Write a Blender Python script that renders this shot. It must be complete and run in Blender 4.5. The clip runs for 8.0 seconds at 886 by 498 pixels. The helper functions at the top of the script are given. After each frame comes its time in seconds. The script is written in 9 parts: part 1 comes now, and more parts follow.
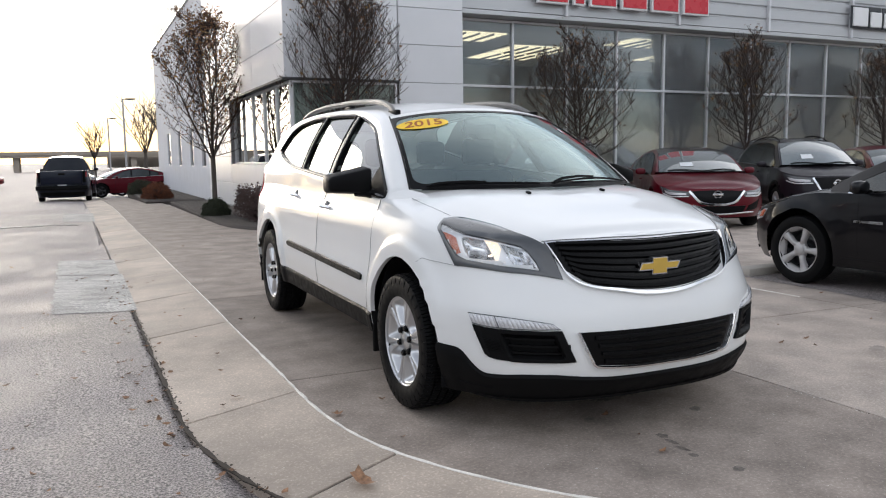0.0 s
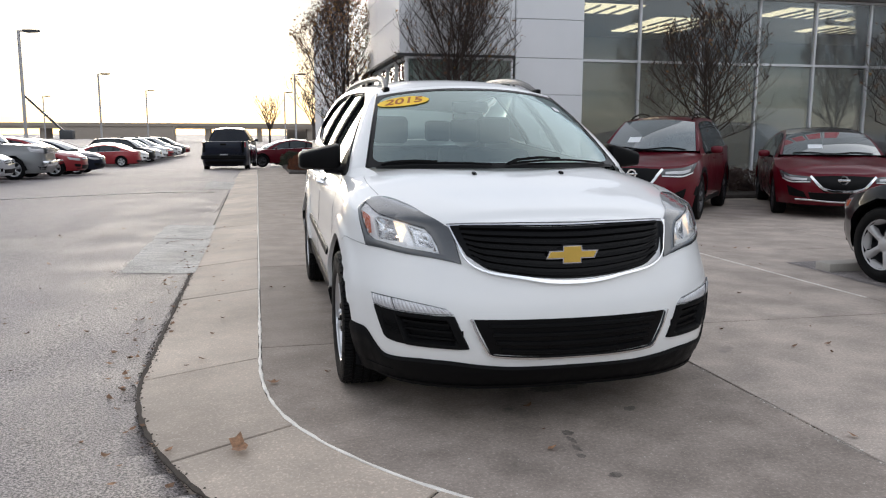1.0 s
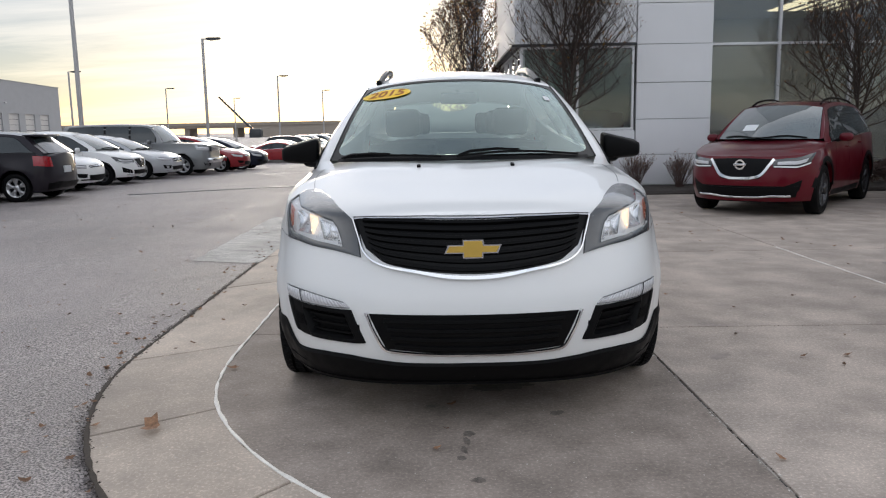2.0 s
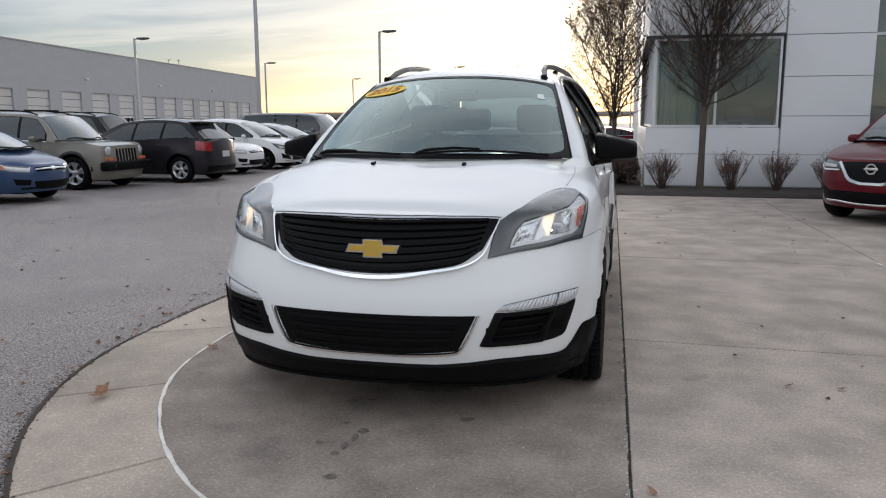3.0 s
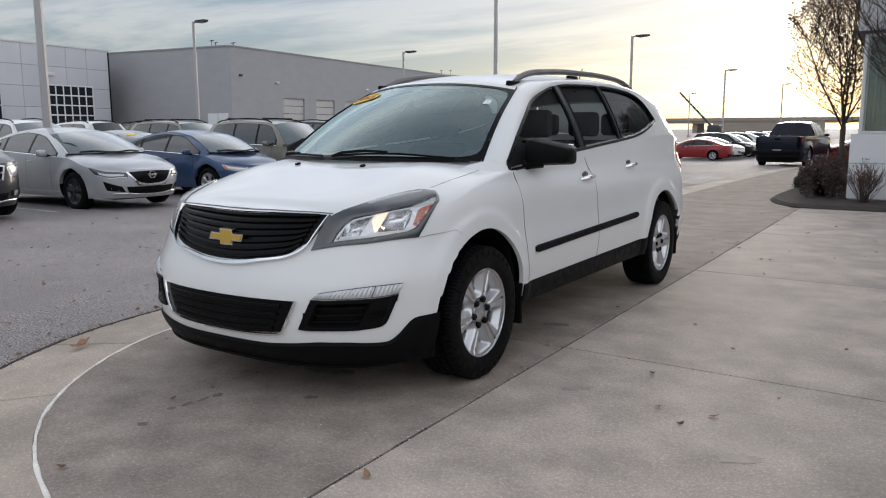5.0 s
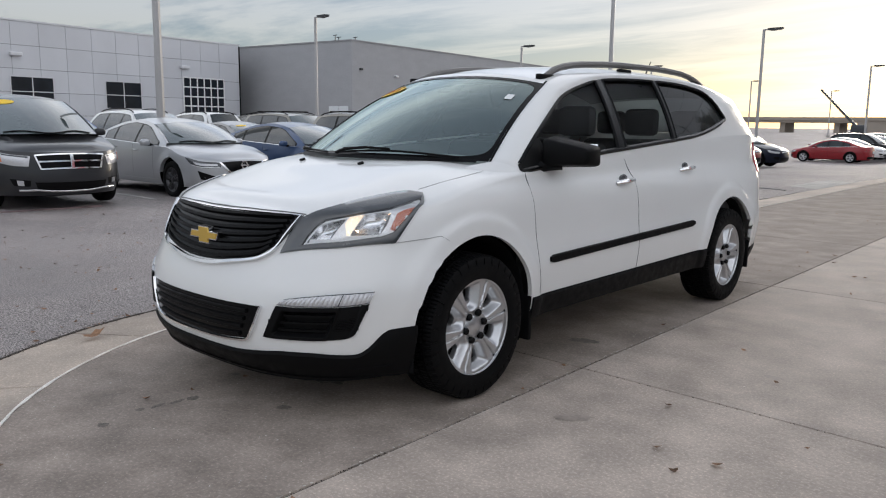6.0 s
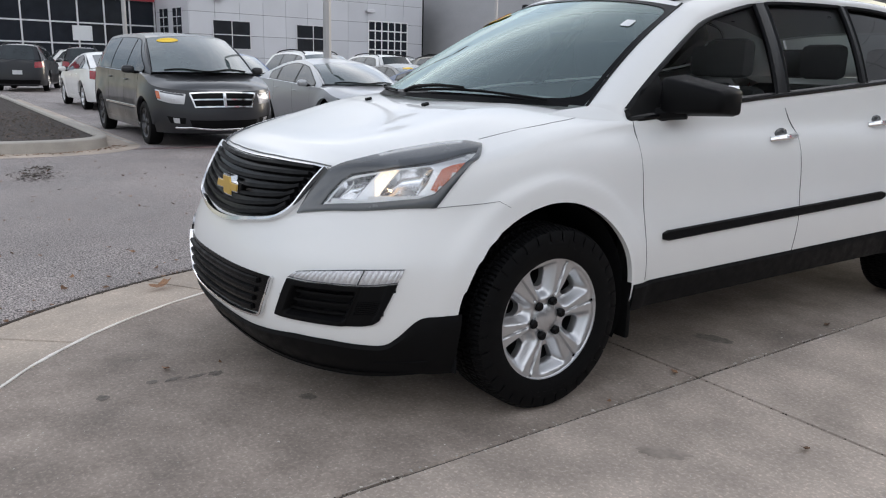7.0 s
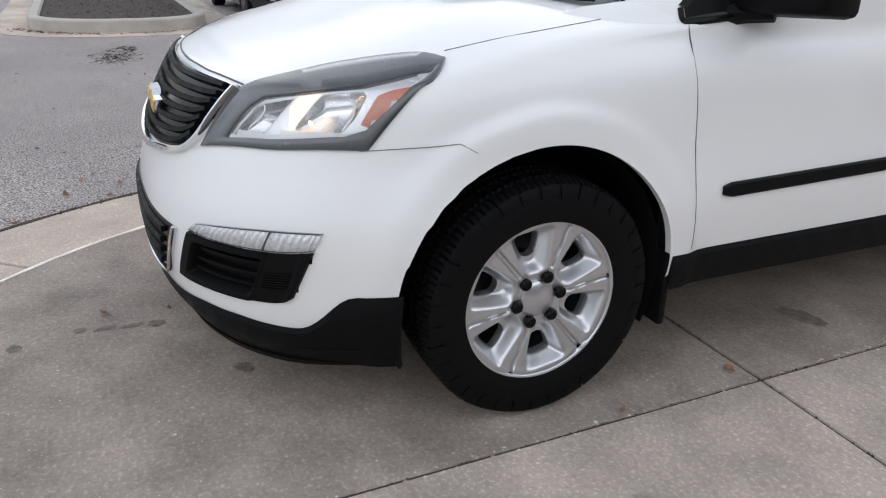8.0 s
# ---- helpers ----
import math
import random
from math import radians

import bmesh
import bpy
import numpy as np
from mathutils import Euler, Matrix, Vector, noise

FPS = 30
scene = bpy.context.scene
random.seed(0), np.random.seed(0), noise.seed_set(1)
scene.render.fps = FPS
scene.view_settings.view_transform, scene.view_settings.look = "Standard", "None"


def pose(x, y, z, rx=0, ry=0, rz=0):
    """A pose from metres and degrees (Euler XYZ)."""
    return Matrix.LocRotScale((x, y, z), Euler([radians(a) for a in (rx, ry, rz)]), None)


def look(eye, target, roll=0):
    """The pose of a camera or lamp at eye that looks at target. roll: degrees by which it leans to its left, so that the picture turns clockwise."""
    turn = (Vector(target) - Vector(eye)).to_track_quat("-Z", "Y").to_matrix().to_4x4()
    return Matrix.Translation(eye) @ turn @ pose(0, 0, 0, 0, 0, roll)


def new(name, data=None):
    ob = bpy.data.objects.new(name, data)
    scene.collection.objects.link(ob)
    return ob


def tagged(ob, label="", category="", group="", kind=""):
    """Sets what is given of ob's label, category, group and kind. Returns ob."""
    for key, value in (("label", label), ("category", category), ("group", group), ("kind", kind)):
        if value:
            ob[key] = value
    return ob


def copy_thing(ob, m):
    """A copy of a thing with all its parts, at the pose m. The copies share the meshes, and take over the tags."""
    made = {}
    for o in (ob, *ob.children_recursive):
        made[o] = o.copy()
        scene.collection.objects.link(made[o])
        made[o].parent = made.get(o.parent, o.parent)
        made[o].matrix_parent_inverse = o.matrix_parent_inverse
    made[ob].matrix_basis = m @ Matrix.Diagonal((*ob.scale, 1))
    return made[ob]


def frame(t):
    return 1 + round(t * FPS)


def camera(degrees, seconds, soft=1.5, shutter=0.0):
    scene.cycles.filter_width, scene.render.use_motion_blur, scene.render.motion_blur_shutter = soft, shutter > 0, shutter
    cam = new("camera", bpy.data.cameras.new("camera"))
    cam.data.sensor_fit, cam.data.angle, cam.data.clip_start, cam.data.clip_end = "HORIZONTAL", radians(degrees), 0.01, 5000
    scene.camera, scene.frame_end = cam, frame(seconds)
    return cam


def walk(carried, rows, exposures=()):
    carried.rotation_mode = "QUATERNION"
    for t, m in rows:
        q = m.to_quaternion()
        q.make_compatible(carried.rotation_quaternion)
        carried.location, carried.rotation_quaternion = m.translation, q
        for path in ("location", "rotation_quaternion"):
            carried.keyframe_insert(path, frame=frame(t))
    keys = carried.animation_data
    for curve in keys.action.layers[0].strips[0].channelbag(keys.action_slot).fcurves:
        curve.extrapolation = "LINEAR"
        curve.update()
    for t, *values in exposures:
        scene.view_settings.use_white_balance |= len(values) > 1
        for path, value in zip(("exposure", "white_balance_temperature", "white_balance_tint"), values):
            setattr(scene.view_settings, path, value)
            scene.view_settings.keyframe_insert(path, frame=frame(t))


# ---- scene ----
cam = camera(59.5, 8.0, soft=1.15)
PATH = [
    (0, (-2.454, -3.734, 1.321), (-1.612, -1.936, 1.086), -0.8),
    (0.5, (-1.878, -3.9, 1.324), (-1.237, -2.025, 1.052), -0.2),
    (1, (-1.323, -4.092, 1.332), (-0.881, -2.164, 1.038), 0.1),
    (1.5, (-0.718, -4.151, 1.333), (-0.498, -2.187, 1.028), -0.5),
    (1.7, (-0.485, -4.184, 1.315), (-0.35, -2.212, 1.01), -0.9),
    (2.8, (0.801, -4.083, 1.318), (0.447, -2.142, 0.994), -0.2),
    (3, (1.041, -4.039, 1.342), (0.595, -2.116, 1.017), -0.1),
    (3.5, (1.586, -3.926, 1.332), (0.95, -2.059, 1.0), 0.3),
    (4, (2.113, -3.811, 1.329), (1.29, -2.02, 0.992), -0.3),
    (4.5, (2.579, -3.656, 1.326), (1.611, -1.937, 1.002), -0.5),
    (5.8, (3.281, -3.030, 1.330), (2.020, -1.512, 1.020), 0.6),
    (6, (3.277, -2.843, 1.337), (1.957, -1.375, 1.016), 0.7),
    (6.5, (3.222, -2.391, 1.328), (1.738, -1.097, 0.98), 1.1),
    (7, (3.018, -1.94, 1.285), (1.42, -0.828, 0.825), 1.4),
    (7.5, (2.807, -1.453, 1.275), (1.146, -0.524, 0.659), 0.4),
    (8, (2.614, -1.064, 1.309), (0.93, -0.296, 0.553), 1.3),
]
walk(cam, [(t, look(eye, target, roll)) for t, eye, target, roll in PATH],
     exposures=[(0.0, 0.28), (1.5, 0.15), (3.0, 0.04), (5.0, 0.03), (6.5, 0.14), (7.2, 0.36), (8.0, 0.53)])


# ---- world, sun and exposure ----
SUN_AZ, SUN_EL = radians(6), radians(9)          # low sun behind thin cloud, ahead and a little to the left
world = bpy.data.worlds.new("sky")
scene.world = world
world.use_nodes = True
wn, wl = world.node_tree.nodes, world.node_tree.links
wn.clear()


def wnode(kind, **values):
    n = wn.new(kind)
    for k, v in values.items():
        n.inputs[k].default_value = v
    return n


sky = wn.new("ShaderNodeTexSky")
sky.sky_type, sky.sun_disc = "NISHITA", False
sky.sun_elevation, sky.sun_rotation = SUN_EL, -SUN_AZ
sky.air_density, sky.dust_density, sky.ozone_density = 0.8, 0.55, 1.6
coord = wn.new("ShaderNodeTexCoord")
# streaky cloud deck: the direction laid onto a flat layer overhead
sep = wn.new("ShaderNodeSeparateXYZ")
wl.new(coord.outputs["Generated"], sep.inputs[0])
lift = wn.new("ShaderNodeMath"); lift.operation = "MAXIMUM"; lift.inputs[1].default_value = 0.0
wl.new(sep.outputs["Z"], lift.inputs[0])
lift2 = wn.new("ShaderNodeMath"); lift2.operation = "ADD"; lift2.inputs[1].default_value = 0.09
wl.new(lift.outputs[0], lift2.inputs[0])
flat = []
for axis in "XY":
    d = wn.new("ShaderNodeMath"); d.operation = "DIVIDE"
    wl.new(sep.outputs[axis], d.inputs[0]); wl.new(lift2.outputs[0], d.inputs[1])
    flat.append(d)
comb = wn.new("ShaderNodeCombineXYZ")
wl.new(flat[0].outputs[0], comb.inputs[0]); wl.new(flat[1].outputs[0], comb.inputs[1])
stretch = wn.new("ShaderNodeMapping")
stretch.inputs["Scale"].default_value = (0.40, 0.95, 1.0)
stretch.inputs["Location"].default_value = (3.1, 1.7, 0.0)
wl.new(comb.outputs[0], stretch.inputs[0])
cloud = wnode("ShaderNodeTexNoise", Scale=0.95, Detail=8.0, Roughness=0.60, Distortion=0.4)
wl.new(stretch.outputs[0], cloud.inputs["Vector"])
cramp = wn.new("ShaderNodeValToRGB")
cramp.color_ramp.elements[0].position, cramp.color_ramp.elements[0].color = 0.43, (0.36, 0.43, 0.54, 1)
cramp.color_ramp.elements[1].position, cramp.color_ramp.elements[1].color = 0.57, (1.0, 1.0, 1.0, 1)
wl.new(cloud.outputs["Fac"], cramp.inputs[0])
# height colours of the overcast: warm at the horizon, grey-blue above
hramp = wn.new("ShaderNodeValToRGB")
hr = hramp.color_ramp
hr.elements[0].position, hr.elements[0].color = 0.0, (0.57, 0.50, 0.445, 1)
hr.elements[1].position, hr.elements[1].color = 1.0, (1.03, 1.05, 1.10, 1)
# the bright ring above the view is added to light upright sides
for pos, col in ((0.08, (0.62, 0.565, 0.52, 1)), (0.16, (0.72, 0.695, 0.69, 1)), (0.28, (1.48, 1.47, 1.48, 1)), (0.42, (2.30, 2.30, 2.34, 1)), (0.58, (2.06, 2.07, 2.12, 1)), (0.80, (1.36, 1.37, 1.42, 1))):
    e = hr.elements.new(pos); e.color = col
wl.new(sep.outputs["Z"], hramp.inputs[0])
mul = wn.new("ShaderNodeMix"); mul.data_type, mul.blend_type = "RGBA", "MULTIPLY"
cfade = wn.new("ShaderNodeMapRange")
for k, v in (("From Min", 0.06), ("From Max", 0.30), ("To Min", 0.95), ("To Max", 0.62)):
    cfade.inputs[k].default_value = v
wl.new(sep.outputs["Z"], cfade.inputs["Value"])
wl.new(cfade.outputs[0], mul.inputs["Factor"])
wl.new(hramp.outputs[0], mul.inputs["A"]); wl.new(cramp.outputs[0], mul.inputs["B"])
# the bright patch of cloud round the hidden sun
aim = wn.new("ShaderNodeVectorMath"); aim.operation = "DOT_PRODUCT"
aim.inputs[1].default_value = (-math.sin(SUN_AZ) * math.cos(SUN_EL), math.cos(SUN_AZ) * math.cos(SUN_EL), math.sin(SUN_EL))
wl.new(coord.outputs["Generated"], aim.inputs[0])
glow = wn.new("ShaderNodeMapRange"); glow.interpolation_type = "SMOOTHSTEP"
for k, v in (("From Min", 0.72), ("From Max", 1.0), ("To Min", 0.0), ("To Max", 1.0)):
    glow.inputs[k].default_value = v
wl.new(aim.outputs["Value"], glow.inputs["Value"])
warm = wn.new("ShaderNodeMix"); warm.data_type = "RGBA"
warm.inputs["A"].default_value, warm.inputs["B"].default_value = (1.0, 1.0, 1.0, 1), (1.06, 1.03, 1.02, 1)
wl.new(glow.outputs[0], warm.inputs["Factor"])
bright = wn.new("ShaderNodeVectorMath"); bright.operation = "MULTIPLY"
wl.new(mul.outputs["Result"], bright.inputs[0]); wl.new(warm.outputs["Result"], bright.inputs[1])
bg1 = wnode("ShaderNodeBackground", Strength=0.05)
wl.new(sky.outputs[0], bg1.inputs[0])
bg2 = wnode("ShaderNodeBackground", Strength=0.59)
wl.new(bright.outputs[0], bg2.inputs[0])
both = wn.new("ShaderNodeAddShader")
wl.new(bg1.outputs[0], both.inputs[0]); wl.new(bg2.outputs[0], both.inputs[1])
wout = wn.new("ShaderNodeOutputWorld")
wl.new(both.outputs[0], wout.inputs[0])

lamp = bpy.data.lights.new("sun", "SUN")
lamp.energy, lamp.angle, lamp.color = 1.0, radians(22), (1.0, 0.90, 0.78)
sun = new("sun", lamp)
sun.matrix_world = look((0, 0, 30), (30 * math.sin(SUN_AZ), -30 * math.cos(SUN_AZ), 30 - 30 * math.tan(SUN_EL)))


# ---- materials ----
def material(name, colour, rough=0.5, metal=0.0, scale=8.0, vary=0.12, fine=60.0, bump=0.0, coat=0.0, rough_vary=0.1,
             random_piece=0.0, stretch=(1, 1, 1), speck=0.0, speck_scale=70.0, spec=None, coat_ior=1.5, island=0.0, grime=0.0, stain_scale=0.35, detail=4.0):
    """A surface with broad stains, fine grain, uneven gloss and relief, in metres."""
    m = bpy.data.materials.new(name)
    m.use_nodes = True
    nt = m.node_tree
    bsdf = nt.nodes["Principled BSDF"]
    bsdf.inputs["Metallic"].default_value = metal
    bsdf.inputs["Coat Weight"].default_value = coat
    bsdf.inputs["Coat Roughness"].default_value = 0.03
    bsdf.inputs["Coat IOR"].default_value = coat_ior
    if spec is not None:
        bsdf.inputs["Specular IOR Level"].default_value = spec
    tc = nt.nodes.new("ShaderNodeTexCoord")
    mp = nt.nodes.new("ShaderNodeMapping")
    mp.inputs["Scale"].default_value = stretch
    nt.links.new(tc.outputs["Object"], mp.inputs[0])
    big = nt.nodes.new("ShaderNodeTexNoise"); big.inputs["Scale"].default_value = scale; big.inputs["Detail"].default_value = detail
    small = nt.nodes.new("ShaderNodeTexNoise"); small.inputs["Scale"].default_value = fine; small.inputs["Detail"].default_value = 3
    for n in (big, small):
        nt.links.new(mp.outputs[0], n.inputs["Vector"])
    add = nt.nodes.new("ShaderNodeMath"); add.operation = "ADD"
    half = nt.nodes.new("ShaderNodeMath"); half.operation = "MULTIPLY"; half.inputs[1].default_value = 0.5
    nt.links.new(small.outputs["Fac"], half.inputs[0])
    nt.links.new(big.outputs["Fac"], add.inputs[0]); nt.links.new(half.outputs[0], add.inputs[1])
    rng = nt.nodes.new("ShaderNodeMapRange")
    for k, v in (("From Min", 0.45), ("From Max", 1.05), ("To Min", 1 - vary), ("To Max", 1 + vary)):
        rng.inputs[k].default_value = v
    nt.links.new(add.outputs[0], rng.inputs["Value"])
    value = rng.outputs[0]

    def times(a, b):
        n = nt.nodes.new("ShaderNodeMath"); n.operation = "MULTIPLY"
        nt.links.new(a, n.inputs[0]); nt.links.new(b, n.inputs[1])
        return n.outputs[0]

    if random_piece or island:
        src = nt.nodes.new("ShaderNodeObjectInfo" if random_piece else "ShaderNodeNewGeometry")
        r2 = nt.nodes.new("ShaderNodeMapRange")
        amount = random_piece or island
        r2.inputs["To Min"].default_value, r2.inputs["To Max"].default_value = 1 - amount, 1 + amount
        nt.links.new(src.outputs["Random" if random_piece else "Random Per Island"], r2.inputs["Value"])
        value = times(value, r2.outputs[0])
    if speck:
        sp = nt.nodes.new("ShaderNodeTexNoise"); sp.inputs["Scale"].default_value = speck_scale; sp.inputs["Detail"].default_value = 2
        nt.links.new(tc.outputs["Object"], sp.inputs["Vector"])
        r4 = nt.nodes.new("ShaderNodeMapRange")
        for k, v in (("From Min", 0.53 if speck < 0.5 else 0.36), ("From Max", 0.74 if speck < 0.5 else 0.70), ("To Min", 1.0 if speck < 0.5 else 1 - speck), ("To Max", 1 + speck)):
            r4.inputs[k].default_value = v
        nt.links.new(sp.outputs["Fac"], r4.inputs["Value"])
        value = times(value, r4.outputs[0])
    if grime:
        g = nt.nodes.new("ShaderNodeTexNoise"); g.inputs["Scale"].default_value = stain_scale; g.inputs["Detail"].default_value = 6
        g.inputs["Roughness"].default_value = 0.62
        nt.links.new(tc.outputs["Object"], g.inputs["Vector"])
        r3 = nt.nodes.new("ShaderNodeMapRange")
        for k, v in (("From Min", 0.36), ("From Max", 0.60), ("To Min", 1 - grime), ("To Max", 1.0)):
            r3.inputs[k].default_value = v
        nt.links.new(g.outputs["Fac"], r3.inputs["Value"])
        value = times(value, r3.outputs[0])
    mix = nt.nodes.new("ShaderNodeVectorMath"); mix.operation = "SCALE"
    mix.inputs[0].default_value = colour[:3]
    nt.links.new(value, mix.inputs["Scale"])
    nt.links.new(mix.outputs[0], bsdf.inputs["Base Color"])
    rr = nt.nodes.new("ShaderNodeMapRange")
    for k, v in (("From Min", 0.3), ("From Max", 0.7), ("To Min", max(0.01, rough - rough_vary)), ("To Max", min(1.0, rough + rough_vary))):
        rr.inputs[k].default_value = v
    nt.links.new(big.outputs["Fac"], rr.inputs["Value"])
    nt.links.new(rr.outputs[0], bsdf.inputs["Roughness"])
    if bump:
        bp = nt.nodes.new("ShaderNodeBump")
        bp.inputs["Strength"].default_value, bp.inputs["Distance"].default_value = 0.6, bump
        nt.links.new(small.outputs["Fac"], bp.inputs["Height"])
        nt.links.new(bp.outputs[0], bsdf.inputs["Normal"])
    return m


def paint(name, colour, flake=0.0, vary=0.02):
    deep = max(colour) < 0.15
    return material(name, colour, rough=0.34, metal=flake, scale=3, vary=vary, fine=400, coat=0.8, rough_vary=0.05, coat_ior=1.32 if deep else 1.45, spec=0.14 if deep else 0.4)


def glass(name, tint, gloss=(1.0, 1.0, 1.0), boost=1.7, haze=0.0, base=0.0):
    """A thin pane: a tinted straight view mixed with a mirror by the angle."""
    m = bpy.data.materials.new(name)
    m.use_nodes = True
    nt = m.node_tree
    nt.nodes.clear()
    out = nt.nodes.new("ShaderNodeOutputMaterial")
    tr = nt.nodes.new("ShaderNodeBsdfTransparent"); tr.inputs[0].default_value = (*tint, 1)
    gl = nt.nodes.new("ShaderNodeBsdfGlossy"); gl.inputs["Roughness"].default_value = 0.01
    gl.inputs[0].default_value = (*gloss, 1)
    fr = nt.nodes.new("ShaderNodeFresnel"); fr.inputs[0].default_value = 1.52
    up = nt.nodes.new("ShaderNodeMath"); up.operation = "MULTIPLY_ADD"; up.use_clamp = True
    up.inputs[1].default_value, up.inputs[2].default_value = boost, base
    mx = nt.nodes.new("ShaderNodeMixShader")
    nt.links.new(fr.outputs[0], up.inputs[0]); nt.links.new(up.outputs[0], mx.inputs[0])
    nt.links.new(tr.outputs[0], mx.inputs[1]); nt.links.new(gl.outputs[0], mx.inputs[2])
    if haze:
        # pale diffuse share: haze and reflected brightness put into the pane's colour
        haze_bsdf = nt.nodes.new("ShaderNodeBsdfDiffuse"); haze_bsdf.inputs[0].default_value = (0.55, 0.56, 0.59, 1)
        m2 = nt.nodes.new("ShaderNodeMixShader"); m2.inputs[0].default_value = haze
        nt.links.new(mx.outputs[0], m2.inputs[1]); nt.links.new(haze_bsdf.outputs[0], m2.inputs[2])
        mx = m2
    nt.links.new(mx.outputs[0], out.inputs[0])
    return m


def emitter(name, colour, strength):
    m = bpy.data.materials.new(name)
    m.use_nodes = True
    b = m.node_tree.nodes["Principled BSDF"]
    b.inputs["Base Color"].default_value = (*colour, 1)
    b.inputs["Emission Color"].default_value = (*colour, 1)
    b.inputs["Emission Strength"].default_value = strength
    return m


M_ASPHALT = material("asphalt", (0.350, 0.309, 0.298), rough=0.62, scale=1.3, vary=0.25, fine=160, bump=0.02, rough_vary=0.12, grime=0.30, stain_scale=0.22, speck=0.75, speck_scale=95)
M_CONCRETE = material("concrete", (0.312, 0.262, 0.226), rough=0.80, spec=0.22, scale=3.4, vary=0.36, fine=48, bump=0.0016, random_piece=0.06, grime=0.24, stain_scale=2.2, speck=0.48, speck_scale=85, detail=9)
# paler tone for the slabs past the pad's long joint
M_CONCRETE_PALER = material("paler_concrete", (0.432, 0.367, 0.317), rough=0.72, spec=0.30, scale=2.7, vary=0.32, fine=48, bump=0.0016, random_piece=0.05, grime=0.22, stain_scale=1.7, speck=0.48, speck_scale=85, detail=9)
M_GUTTER = material("gutter_concrete", (0.485, 0.405, 0.335), rough=0.76, scale=2.8, vary=0.22, fine=60, bump=0.0012, random_piece=0.07, grime=0.36, stain_scale=0.8, speck=0.45, speck_scale=80, detail=9)
M_PALE = material("pale_concrete", (0.50, 0.48, 0.45), rough=0.75, scale=3, vary=0.40, fine=50, bump=0.002, stretch=(0.5, 4, 1), grime=0.35, stain_scale=2.0, speck=0.6)
M_JOINT = material("joint_filler", (0.05, 0.047, 0.044), rough=0.9, scale=12, vary=0.4, bump=0.002)
M_CAULK = material("white_caulk", (0.80, 0.76, 0.70), rough=0.7, scale=7, vary=0.28, fine=90, bump=0.002)
M_DIRT = material("dirt", (0.055, 0.042, 0.033), rough=0.95, scale=30, vary=0.5, island=0.5)
M_CHIP = material("pale_chip", (0.47, 0.44, 0.40), rough=0.8, scale=30, vary=0.3, island=0.35)
M_GRIT = material("stone_grit", (0.34, 0.325, 0.32), rough=0.8, scale=30, vary=0.3, island=0.75)
M_TAR = material("tar_seam", (0.03, 0.03, 0.032), rough=0.5, scale=5, vary=0.3)
M_OIL = material("oil_stain", (0.165, 0.142, 0.124), rough=0.7, scale=34, vary=0.5, fine=150, spec=0.25)
M_FAINT = material("faint_stain", (0.345, 0.292, 0.252), rough=0.6, scale=14, vary=0.3, grime=0.2, stain_scale=9.0)
M_SPALL = material("spalled_edge", (0.35, 0.315, 0.28), rough=0.8, scale=18, vary=0.35, fine=120, bump=0.002)
M_MULCH = material("mulch", (0.050, 0.040, 0.034), rough=0.95, scale=14, vary=0.5, fine=80, bump=0.03)
M_BARKCHIP = material("bark_chip", (0.085, 0.066, 0.055), rough=0.95, scale=30, vary=0.4, island=0.6)
M_KERB = material("kerb_concrete", (0.40, 0.37, 0.33), rough=0.8, scale=4, vary=0.18, fine=90, bump=0.002)
M_PANEL = material("white_metal_panel", (0.74, 0.74, 0.76), rough=0.38, metal=0.15, scale=1.0, vary=0.05, fine=250, random_piece=0.03)
M_BRICKW = material("painted_block", (0.62, 0.63, 0.67), rough=0.75, scale=3, vary=0.07, fine=60, bump=0.003)
M_SILVER = material("silver_metal", (0.54, 0.545, 0.56), rough=0.40, metal=0.35, scale=1.5, vary=0.1, fine=120, stretch=(0.2, 1, 3))
M_ALU = material("aluminium", (0.70, 0.70, 0.72), rough=0.38, metal=0.25, scale=4, vary=0.06)
M_FADERED = material("faded_red_line", (0.24, 0.165, 0.165), rough=0.8, scale=5, vary=0.5, grime=0.4, stain_scale=3.0)
M_DARKTRIM = material("dark_trim", (0.035, 0.037, 0.042), rough=0.35, scale=6, vary=0.2)
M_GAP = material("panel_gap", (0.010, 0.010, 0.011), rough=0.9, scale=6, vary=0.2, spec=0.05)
# white jamb: the shade of the shut lines is put into this grey
M_JAMB = material("shaded_jamb", (0.13, 0.13, 0.13), rough=0.7, scale=6, vary=0.2, spec=0.2)
M_GREYBLOCK = material("grey_block_wall", (0.39, 0.39, 0.402), rough=0.85, scale=0.7, vary=0.08, fine=5, bump=0.01, stretch=(1, 1, 2))
M_COPING = material("grey_coping", (0.30, 0.30, 0.31), rough=0.6, scale=3, vary=0.12)
M_DOORWHITE = material("white_sectional_door", (0.56, 0.54, 0.52), rough=0.55, scale=2, vary=0.06)
M_TPANEL = material("grey_facade_panel", (0.64, 0.645, 0.675), rough=0.45, metal=0.2, scale=0.6, vary=0.05, random_piece=0.04)
M_RED = material("red_band", (0.34, 0.035, 0.05), rough=0.4, scale=4, vary=0.08)
M_SIGNRED = material("red_sign", (0.62, 0.015, 0.03), rough=0.3, scale=4, vary=0.06, coat=0.4)
M_SIGNWHITE = material("white_sign", (0.82, 0.82, 0.82), rough=0.35, scale=4, vary=0.04)
M_ROOMWALL = material("showroom_wall", (0.52, 0.52, 0.52), rough=0.8, scale=1, vary=0.15)
M_ROOMFLOOR = material("showroom_floor", (0.34, 0.33, 0.31), rough=0.25, scale=1, vary=0.15)
